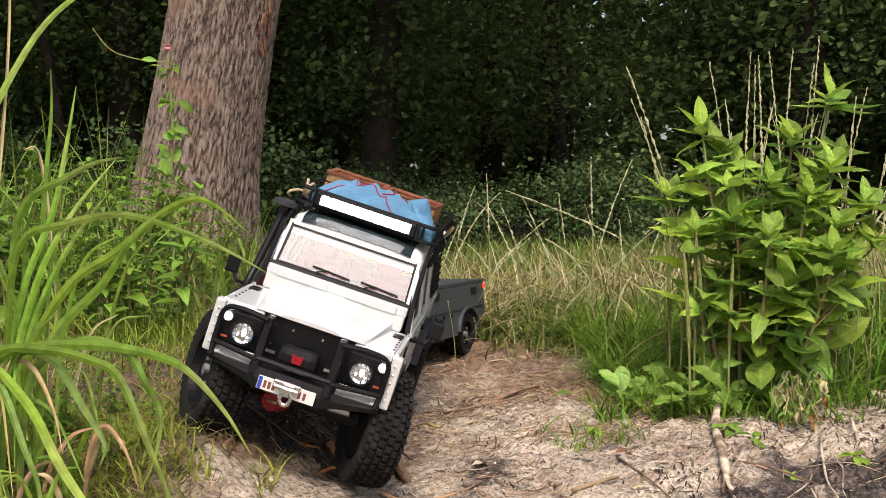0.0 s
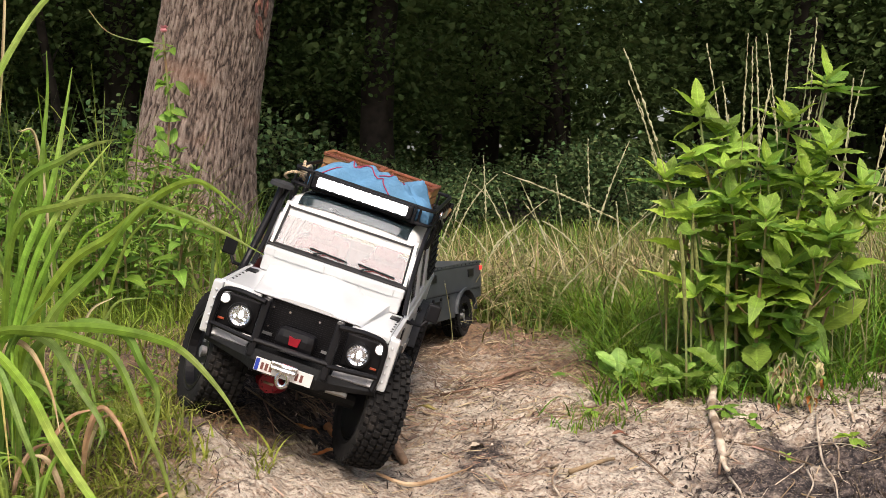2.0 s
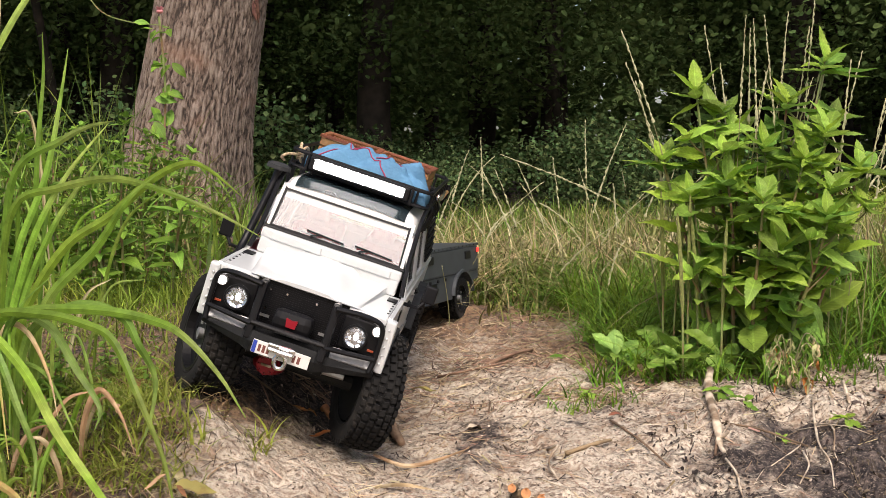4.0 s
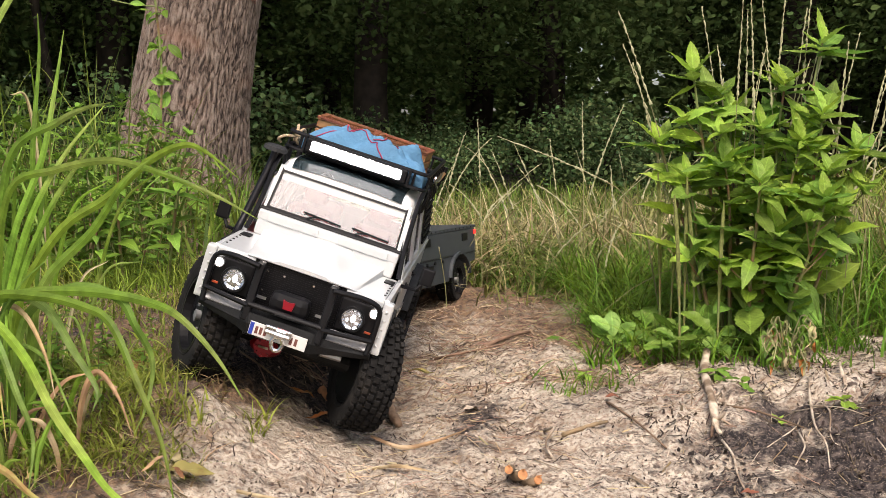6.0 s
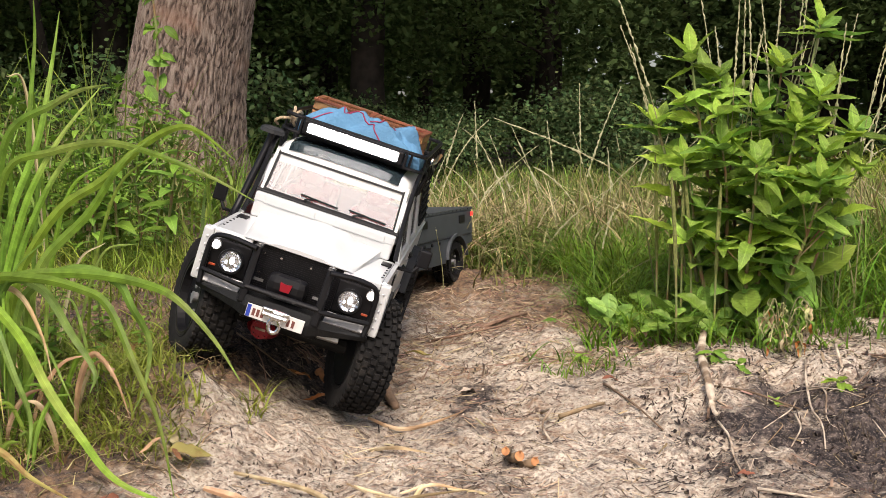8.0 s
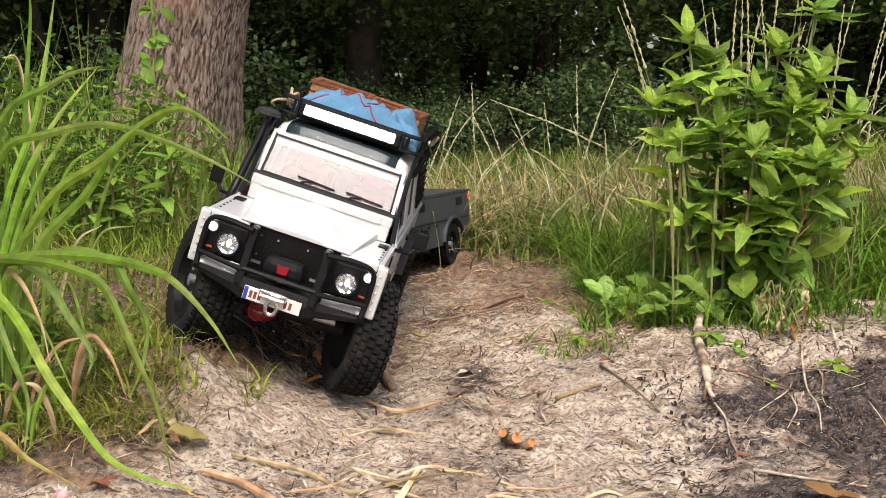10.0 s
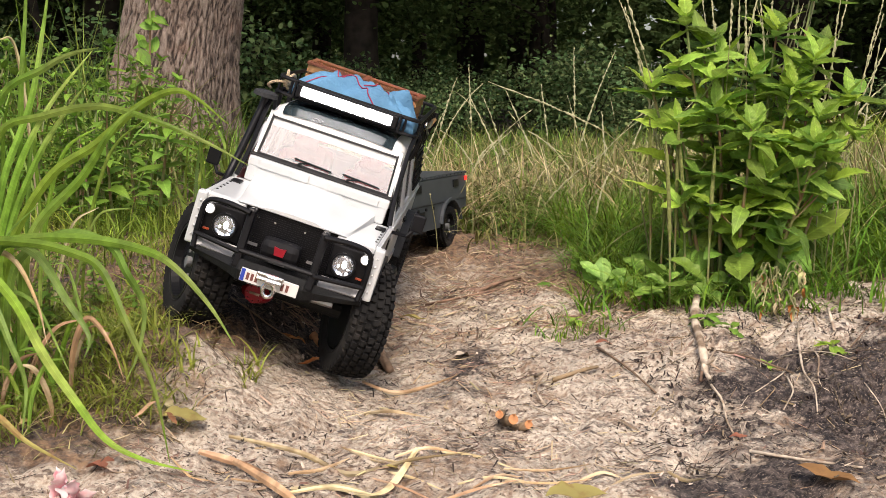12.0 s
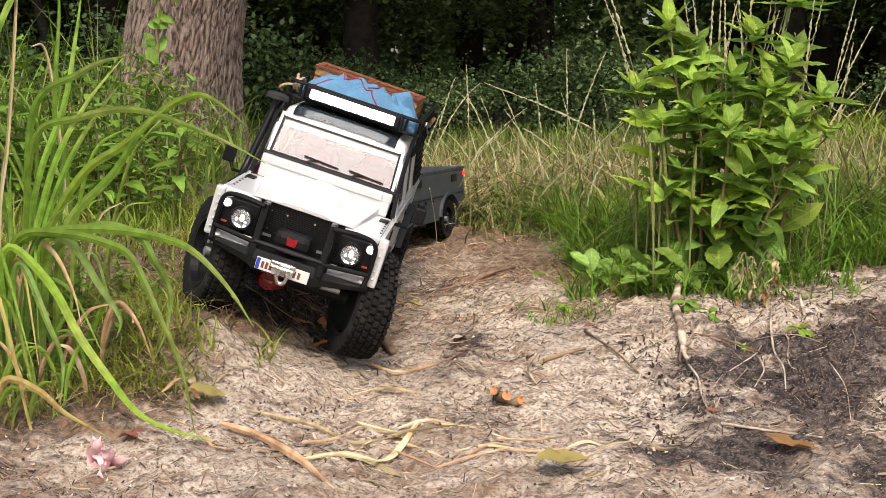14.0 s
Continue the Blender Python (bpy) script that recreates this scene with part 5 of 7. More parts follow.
cloth_bundle()
crate("slatted brown wooden crate with red-brown rails, tied down on the rack", 0.06, 0.07, 0.028, TRUCK @ pose(-0.068, -0.0315, 0.2285, 0, 0, 2))
crate("slatted brown wooden crate with red-brown rails, tied down on the rack", 0.058, 0.07, 0.027, TRUCK @ pose(-0.07, 0.031, 0.2285, 0, 0, -2))
for x, y in ((-0.13, -0.05), (-0.13, 0.05), (-0.165, 0.05)):
    red_can(TRUCK @ pose(x, y, 0.237, 90, 0, 90))


def rope_coil():
    e = thing("rope", "coiled hemp rope lashed to the rack corner", "rope", TRUCK @ pose(0.028, -0.064, 0.229) @ Matrix.Scale(0.72, 4))
    pts = []
    for k in range(70):
        a = k * 0.36
        pts.append((0.013 * math.cos(a), 0.006 * math.sin(a * 0.5) - 0.004, 0.007 + 0.012 * math.sin(a) * 0.7 + 0.0002 * k))
    part("coil", tube(B(), pts, 0.0022, 6), M_rope, e)
    part("loose_end", tube(B(), rounded([(0.012, -0.004, 0.012), (0.026, -0.018, 0.01), (0.022, -0.028, 0.002), (0.008, -0.024, -0.003)], 0.012), 0.002, 6), M_rope, e)


def shovel():
    e = thing("shovel", "small grey shovel strapped along the rack side", "shovel", TRUCK @ pose(-0.055, 0.0795, 0.232, 0, 0, 0))
    part("shaft", tube(B(), [(-0.1, 0, 0), (0.0, 0, 0)], 0.0024, 8), M_crate, e, "wooden shaft")
    bm = B()
    g = [[bm.verts.new((0.002 + 0.036 * i / 6, 0.003 - 0.004 * math.cos(j * 0.9), 0.013 * j / 2 * (1 - (i / 6) ** 3 * 0.8))) for j in (-2, -1, 0, 1, 2)] for i in range(7)]
    for a, b in zip(g, g[1:]):
        for k in range(4):
            bm.faces.new((a[k], a[k + 1], b[k + 1], b[k]))
    bmesh.ops.solidify(bm, geom=list(bm.faces), thickness=0.001)
    part("blade", bm, M_olive, e, "grey-green steel blade", True)
    part("grip", tube(B(), [(-0.1, 0, -0.008), (-0.1, 0, 0.008)], 0.003, 8), M_black, e)


rope_coil()
shovel()


# ---------------------------------------------------------------- the trailer
def make_trailer():
    m = Matrix.Translation((-0.049, 1.735, z_at(0.0, 1.75) + 0.001)) @ Euler((radians(2), radians(0), radians(-90 - 22))).to_matrix().to_4x4() @ Matrix.Scale(0.93, 4)
    t = thing("trailer", "dark grey angular model trailer with riveted lid, hitched behind the truck", "trailer", m)
    L, w = 0.13, 0.076
    # hull: an upright box over a narrower skirt, cut out for the wheel
    ol = [(L, 0.036), (L, 0.112), (-L - 0.004, 0.112), (-L - 0.004, 0.06), (-0.112, 0.058)] + arch(-0.06, 0.034, 0.041, 145, 12, 8) + [(-0.018, 0.036)]
    part("hull", slab(B(), ol, -w, w), M_trailer, t)
    ol = [(L + 0.002, 0.1125), (L, 0.1165), (-L - 0.006, 0.1165), (-L - 0.006, 0.1125)]
    lid = part("lid", slab(B(), ol, -w - 0.002, w + 0.002), M_trailer, t, "riveted grey lid")
    part("upper_box", box(B(), -L - 0.003, L + 0.001, -w - 0.0015, w + 0.0015, 0.0745, 0.1115, 0.0012), M_trailer, t)
    bm = B()
    for k in range(16):
        x = L - 0.012 - k * 0.0165
        for s in (-1, 1):
            ball(bm, (x, s * (w + 0.002), 0.1145), 0.0014, 1, 0.6, 1, 6, 4)
    part("lid_rivets", bm, M_black, lid)
    for s in (-1, 1):
        ol = arch(-0.06, 0.034, 0.041, 170, 10, 10) + arch(-0.06, 0.034, 0.045, 10, 170, 10)
        part("wheel_arch", slab(B(), ol, s * (w - 0.001), s * (w + 0.005)), M_trailer, t)
        for x, z in ((0.07, 0.1), (-0.085, 0.1), (0.06, 0.06)):
            part("latch", box(B(), x - 0.012, x + 0.012, s * w, s * (w + 0.003), z - 0.006, z + 0.006, 0.001), M_black, t, "square black latch")
        part("side_seam", box(B(), -L + 0.005, L - 0.003, s * w, s * (w + 0.0008), 0.0725, 0.0738), M_grey_trim, t)
        part("marker_lamp", box(B(), -L - 0.004, -L + 0.006, s * (w + 0.0018), s * (w + 0.0038), 0.102, 0.109, 0.001), M_red_lamp, t, "lit red marker lamp")
        bm = B()
        for k in range(4):
            drum(bm, (0.1 - 0.03 * k, s * (w + 0.001), 0.068), (0, 1, 0), 0.0025, 0.003, 8)
        part("side_bolts", bm, M_black, t)
        make_wheel("wheel", t, (-0.06, s * 0.062, 0.034), 0, s, 0.034, 0.028)
    part("front_locker", box(B(), L + 0.001, L + 0.03, -0.05, 0.05, 0.042, 0.09, 0.003), M_black, t, "black front locker")
    for s in (-1, 1):
        can = part("fire_extinguisher", drum(B(), (L + 0.008, s * 0.067, 0.068), (0, 0, 1), 0.0085, 0.038, 14), M_red, t, "small red cylinder on the trailer front", True)
        part("valve", drum(B(), (L + 0.008, s * 0.067, 0.091), (0, 0, 1), 0.003, 0.01, 8), M_black, can)
    bm = tube(B(), [(L, 0.04, 0.048), (L + 0.075, 0, 0.058)], 0.004, 8)
    tube(bm, [(L, -0.04, 0.048), (L + 0.075, 0, 0.058)], 0.004, 8)
    tube(bm, [(L + 0.07, 0, 0.058), (L + 0.1, 0, 0.062)], 0.005, 8)
    part("drawbar", bm, M_black, t, "black A-frame drawbar")
    bm = tube(B(), [(-0.06, -0.055, 0.034), (-0.06, 0.055, 0.034)], 0.006, 8)
    part("axle", bm, M_black, t)


make_trailer()


# ---------------------------------------------------------------- grass and weeds
def clear_of_truck(x, y):
    """Off the truck's and trailer's wheel marks."""
    a = np.hypot(x + 0.08, (y - 1.144) * 0.8) > 0.05
    b = ~((np.abs(x + 0.135) < 0.125) & (y > 1.05) & (y < 1.6))
    c = ~((np.abs(x + 0.035 - 0.26 * (y - 1.735)) < 0.1) & (y > 1.55) & (y < 1.9))
    return a & b & c


def clump(r):
    """Patches of taller and shorter growth."""
    return 0.85 + 0.28 * waves(r[:, 0], r[:, 1], 9, 15) + 0.15 * waves(r[:, 0], r[:, 1], 25, 16)


def fade(x, y, x0, x1, y0, y1, w=0.5):
    """A share that thins out unevenly towards the borders of a field."""
    d = np.minimum(np.minimum(x - x0, x1 - x), np.minimum(y1 - y, y - y0 + w))
    return np.clip(d / w + 0.35 * waves(x, y, 5, 44), 0, 1)


def lawn():
    r, g = scatter(15500, -1.3, -0.12, 0.86, 2.1, 1, lambda x, y, u: (u < fade(x, y, -1.35, 0.5, 0.8, 2.2, 0.3)) & (u > sand_share(x, y) + 0.02 + 0.62 * step(-y, -1.2, -1.06) * step(x, -0.5, -0.42)) & (clear_of_truck(x, y) | (x < -0.2)) & ~((np.abs(x + 0.135) < 0.085) & (y > 1.08) & (y < 1.55)))
    n = len(r)
    blades("grass_left", "fresh green grass on the bank", r, g.uniform(0.02, 0.07, n) * (0.4 + 0.6 * step(r[:, 1], 1.2, 1.6)), g.uniform(0.0014, 0.003, n), g.uniform(0.1, 1.6, n), M_grass, 2)
    r, g = scatter(7000, -1.2, -0.05, 0.9, 1.5, 3, lambda x, y, u: (u > 0.7 * sand_share(x, y) + 0.3) & clear_of_truck(x, y))
    n = len(r)
    blades("dry_grass_left", "dry straw among the grass", r, g.uniform(0.012, 0.035, n), g.uniform(0.001, 0.002, n), g.uniform(0.6, 2.6, n), M_hay, 4)
    r, g = scatter(2600, -0.42, -0.15, 0.9, 1.22, 35, lambda x, y, u: (u > sand_share(x, y)) & (u < (0.25 + 0.75 * step(-x, 0.19, 0.27)) * (0.25 + 0.75 * step(y, 1.0, 1.16))) & clear_of_truck(x, y))
    n = len(r)
    blades("bank_grass", "short bent yellow-green grass on the sloping bank", r, g.uniform(0.01, 0.034, n), g.uniform(0.0011, 0.0024, n), g.uniform(0.4, 2.6, n), M_grass, 36, seg=5)
    r, g = scatter(420, -0.3, -0.15, 1.02, 1.1, 63, lambda x, y, u: u < step(waves(x, y, 40, 73), -0.5, 0.6))
    n = len(r)
    blades("wheel_grass", "tufts of grass before the truck's wheel", r, g.uniform(0.015, 0.042, n), g.uniform(0.0014, 0.0028, n), g.uniform(0.2, 1.6, n), M_grass, 64, seg=5)
    r, g = scatter(3400, -0.42, -0.19, 0.96, 1.17, 91, lambda x, y, u: u < step(waves(x, y, 34, 92), -0.75, 0.5) * step(-x - 0.35 * (y - 1.0), 0.17, 0.27))
    n = len(r)
    blades("bank_grass", "short tufted grass on the bank below the sedge", r, g.uniform(0.01, 0.04, n), g.uniform(0.0012, 0.0026, n), g.uniform(0.3, 2.2, n), M_grass, 93, seg=5)
    r, g = scatter(900, -0.42, -0.19, 0.95, 1.17, 94, lambda x, y, u: u < step(waves(x, y, 30, 95), -0.5, 0.6))
    n = len(r)
    blades("withered_grass", "withered brown grass on the bank below the sedge", r, g.uniform(0.012, 0.04, n), g.uniform(0.001, 0.0024, n), g.uniform(0.9, 3.0, n), M_withered, 96, seg=5)
    # plateau behind the track
    r, g = scatter(38000, -0.6, 2.8, 1.5, 4.8, 5, lambda x, y, u: (u > sand_share(x, y)) & clear_of_truck(x, y) & (u < fade(x, y, -0.6, 2.8, 1.5, 4.8, 0.7)))
    n = len(r)
    blades("grass_plateau", "mixed green grass on the plateau", r, g.uniform(0.02, 0.08, n) * clump(r), g.uniform(0.002, 0.005, n), g.uniform(0.2, 2.2, n), M_grass_dark, 6, seg=4)
    r, g = scatter(17000, -0.6, 2.8, 1.68, 5.1, 7, lambda x, y, u: clear_of_truck(x, y) & (u < fade(x, y, -0.6, 2.8, 1.68, 5.1, 0.7)))
    n = len(r)
    blades("dry_grass_plateau", "dry hay stalks on the plateau", r, g.uniform(0.03, 0.125, n) * clump(r), g.uniform(0.0012, 0.0034, n), g.uniform(0.2, 2.4, n), M_hay, 8, seg=4)
    r, g = scatter(3400, -0.02, 0.85, 1.7, 2.5, 47, lambda x, y, u: (u > sand_share(x, y)) & clear_of_truck(x, y))
    n = len(r)
    blades("hay_tangle", "tangle of broad dry stalks behind the track", r, g.uniform(0.04, 0.16, n) * clump(r), g.uniform(0.0022, 0.006, n), g.uniform(0.1, 2.6, n), M_hay, 48, seg=6)
    r, g = scatter(1150, -0.02, 0.9, 1.72, 2.5, 61, lambda x, y, u: (u > sand_share(x, y)) & clear_of_truck(x, y))
    n = len(r)
    blades("bleached_hay", "bleached bent straw in the hay", r, g.uniform(0.05, 0.19, n) * clump(r), g.uniform(0.002, 0.005, n), g.uniform(0.3, 3.0, n), M_straw, 62, seg=7)
    r, g = scatter(5600, -0.02, 0.8, 1.66, 2.2, 49, lambda x, y, u: (u > sand_share(x, y)) & clear_of_truck(x, y) & (u < 0.35 + 0.65 * step(x, 0.1, 0.3)))
    n = len(r)
    blades("hay_green", "broad green blades among the hay", r, g.uniform(0.03, 0.12, n) * clump(r), g.uniform(0.0035, 0.0075, n), g.uniform(0.2, 2.2, n), M_grass_dark, 50, seg=6)
    # right bank
    r, g = scatter(9000, 0.16, 1.3, 1.3, 2.0, 9, lambda x, y, u: (u > sand_share(x, y) + 0.05) & ((u > 0.8) | (x > 0.47) | (y > 1.5)))
    n = len(r)
    blades("grass_right", "lush green grass on the bank", r, g.uniform(0.02, 0.085, n) * clump(r), g.uniform(0.0016, 0.0038, n), g.uniform(0.2, 2.2, n), M_grass_dark, 10, seg=5)
    r, g = scatter(2300, 0.5, 1.2, 1.38, 1.8, 19, lambda x, y, u: u > sand_share(x, y) + 0.05)
    n = len(r)
    blades("tall_grass_right", "tall fresh grass beside the herb", r, g.uniform(0.05, 0.15, n), g.uniform(0.0025, 0.0045, n), g.uniform(0.2, 2.0, n), M_lush, 20, seg=6)
    r, g = scatter(2600, 0.19, 0.36, 1.47, 1.9, 27, lambda x, y, u: (u > sand_share(x, y)) & (u < 0.4 + 0.6 * step(waves(x, y, 30, 71), -0.4, 0.6)))
    n = len(r)
    blades("tufted_grass", "tuft of fine lush grass beside the herb", r, g.uniform(0.03, 0.115, n), g.uniform(0.0014, 0.0034, n), g.uniform(0.3, 2.6, n), M_lush, 28, seg=6)
    r, g = scatter(1500, 0.1, 0.75, 1.24, 1.45, 29, lambda x, y, u: (np.abs(sand_share(x, y) - 0.45) < 0.42) & (u < 0.15 + 0.85 * step(waves(x, y, 34, 72), -0.1, 0.7)))
    n = len(r)
    blades("edge_grass", "short grass along the bank's edge", r, g.uniform(0.012, 0.045, n), g.uniform(0.0012, 0.0026, n), g.uniform(0.3, 2.2, n), M_grass, 30, seg=4)
    r, g = scatter(1700, 0.17, 0.5, 1.262, 1.4, 65, lambda x, y, u: u < step(waves(x, y, 45, 74), -0.5, 0.7) * step(y, 1.255, 1.3))
    n = len(r)
    blades("herb_foot_grass", "tufts of grass among the plantain leaves", r, g.uniform(0.015, 0.065, n), g.uniform(0.0014, 0.0032, n), g.uniform(0.3, 2.2, n), M_lush, 66, seg=5)
    r, g = scatter(420, 0.1, 0.21, 1.2, 1.36, 67, lambda x, y, u: u < step(waves(x, y, 50, 75), 0.0, 0.8))
    n = len(r)
    blades("sand_grass", "sparse short grass tufts on the sand beside the plantain", r, g.uniform(0.01, 0.034, n), g.uniform(0.0011, 0.0024, n), g.uniform(0.3, 2.0, n), M_lush, 68, seg=5)
    # tall grass on the left, below the tree
    r, g = scatter(1600, -1.9, -0.3, 1.75, 3.6, 11, lambda x, y, u: (x < -0.32 - 0.1 * (y - 1.75)) & (u > 0.1) & (u < 0.1 + fade(x, y, -1.9, 0.5, 1.75, 3.6, 0.5)))
    n = len(r)
    blades("tall_grass_left", "tall green grass below the tree", r, g.uniform(0.1, 0.3, n), g.uniform(0.003, 0.008, n), g.uniform(0.2, 1.8, n), M_grass_dark, 12, seg=5)
    r, g = scatter(420, -1.15, -0.4, 1.9, 3.9, 53, lambda x, y, u: x < -0.2 * y)
    n = len(r)
    blades("dry_stalks_left", "pale dry stalks among the weeds below the tree", r, g.uniform(0.12, 0.34, n), g.uniform(0.003, 0.006, n), g.uniform(0.2, 1.2, n), M_hay, 54, seg=5)
    r, g = scatter(80, -0.78, -0.46, 1.75, 2.3, 51)
    n = len(r)
    blades("reed_grass", "tall slender grass standing before the wood", r, g.uniform(0.26, 0.44, n), g.uniform(0.003, 0.006, n), g.uniform(0.1, 0.5, n), M_grass_dark, 52, seg=6)
    r, g = scatter(60000, -8.5, 9.0, 0.9, 7.5, 17, lambda x, y, u: (u > sand_share(x, y)) & ((x < -0.9 - 0.25 * u) | (x > 1.2 + 0.5 * u)) & (u > 0.7 * step(np.abs(x), 4, 8.5)))
    n = len(r)
    blades("meadow_grass", "rough meadow grass round about", r, g.uniform(0.06, 0.2, n) * clump(r), g.uniform(0.006, 0.013, n), g.uniform(0.3, 1.6, n), M_grass, 18)
    r, g = scatter(7000, -3.2, 3.4, 4.2, 6.5, 13)
    n = len(r)
    blades("woodland_grass", "shaded grass at the wood's edge", r, g.uniform(0.05, 0.14, n), g.uniform(0.003, 0.007, n), g.uniform(0.2, 1.4, n), M_grass_dark, 14)


lawn()


def leafy_weed(name, label, at, H, n_pairs, leaf_mats, rng, group, lean=0.15):
    """A weed: one stem with opposite leaf pairs that grow smaller upwards."""
    e = thing(name, label, "plant", pose(*at), group)
    a0 = rng.uniform(0, 6.28)
    bend = Vector((math.cos(a0), math.sin(a0), 0)) * lean * H
    pts = [bend * t * t + Vector((0, 0, H * t)) for t in np.linspace(0, 1, 7)]
    part("stem", tube(B(), pts, 0.002, 6, [0.0032 - 0.0003 * i for i in range(7)]), M_stem, e)
    for k in range(n_pairs):
        t = 0.12 + 0.86 * (k + 0.5) / n_pairs
        p = bend * t * t + Vector((0, 0, H * t))
        az = a0 + k * 1.45
        for s in (0, math.pi):
            me = leaf_mats[rng.randint(len(leaf_mats))]
            place_leaf("leaf", me, e, p, az + s + rng.uniform(-0.3, 0.3), rng.uniform(-0.15, 0.5) + 0.5 * max(0, t - 0.7), rng.uniform(-0.3, 0.3),
                       (0.75 + 0.5 * math.sin(math.pi * min(1, t * 1.05))) * rng.uniform(0.8, 1.15), face=0.0)
    for k in range(5):
        place_leaf("leaf", leaf_mats[k % len(leaf_mats)], e, bend + Vector((0, 0, H * (0.985 + 0.004 * k))), a0 + 2.4 * k, 0.45 + 0.2 * (k % 3), 0, 0.45 + 0.06 * (k % 3))
    return e


def left_weeds():
    rng = np.random.RandomState(31)
    mats = [leaf_mesh("leaf", 0.044, 0.018, M_weed, 6, 0.3, 0.25 + 0.22 * k, 0.06, 0.38, 0.02, k) for k in range(4)]
    first = []
    for i in range(5):
        first.append(leafy_weed("weed", "leafy green weed growing below the tree", (0, 0, 0), 0.25, 10, mats, rng, "weeds below the tree"))
    for i in range(200):
        y = 1.6 + 1.5 * rng.uniform(0, 1) ** 1.3
        x = rng.uniform(-0.62 * y - 0.1, -0.34 - 0.12 * (y - 1.6))
        low = 158 < i < 175
        tall = i >= 175
        if tall:
            y = rng.uniform(2.2, 3.3)
            x = -rng.uniform(0.22, 0.4) * y
        if low:
            x, y = rng.uniform(-0.44, -0.27), rng.uniform(0.98, 1.2)
        m = pose(x, y, z_at(x, y), rng.uniform(-8, 8), rng.uniform(-8, 8), rng.uniform(0, 360)) @ Matrix.Scale((0.42 if low else 1.3 if tall else 1.0) * rng.uniform(0.55, 1.05) * (0.75 + 0.25 * min(1, (-x - 0.3) / 0.4)), 4)
        if i < 5:
            first[i].matrix_world = m
        else:
            o = copy_thing(first[i % 5], m)
            o.scale = m.to_scale()


left_weeds()


def bent_blade(parent, pts, width, mat, name="blade", twist=0.0, n=14):
    """A long keeled blade along a smooth curve, widest in its lower half, with a drawn-out tip."""
    p = [Vector(q) for q in pts]
    p = [p[0] * 2 - p[1]] + p + [p[-1] * 2 - p[-2]]
    curve = []
    for i in range(1, len(p) - 2):
        for k in range(n // (len(p) - 3) + 1):
            t = k / (n // (len(p) - 3) + 1)
            a, b, c, d = p[i - 1], p[i], p[i + 1], p[i + 2]
            curve.append(0.5 * ((2 * b) + (c - a) * t + (2 * a - 5 * b + 4 * c - d) * t * t + (3 * b - a - 3 * c + d) * t ** 3))
    curve.append(p[-2])
    v, f = [], []
    m = len(curve) - 1
    for i, c in enumerate(curve):
        t = i / m
        d = (curve[min(i + 1, m)] - curve[max(i - 1, 0)]).normalized()
        side = d.cross(Vector((0.15, -1, 0.25))).normalized()
        side = (side * math.cos(twist * t) + d.cross(side) * math.sin(twist * t)).normalized()
        nrm = d.cross(side)
        w = width * 0.5 * (0.55 + 0.45 * min(1, t * 3)) * (1 - max(0, (t - 0.45) / 0.55) ** 1.7) + 0.0003
        k = 0.5 * (1 - 0.6 * t)
        v += [c - side * w + nrm * w * k, c, c, c + side * w + nrm * w * k]
    for i in range(m):
        a = 4 * i
        f += [(a, a + 1, a + 5, a + 4), (a + 2, a + 3, a + 7, a + 6)]
    ob = raw(name, v, f, mat, parent, smooth=True)
    me = ob.data
    me.attributes.new("across", "FLOAT", "POINT").data.foreach_set("value", [1.0, 0.0, 0.0, 1.0] * (m + 1))
    me.attributes.new("along", "FLOAT", "POINT").data.foreach_set("value", [0.0] * (4 * (m + 1)))
    return ob


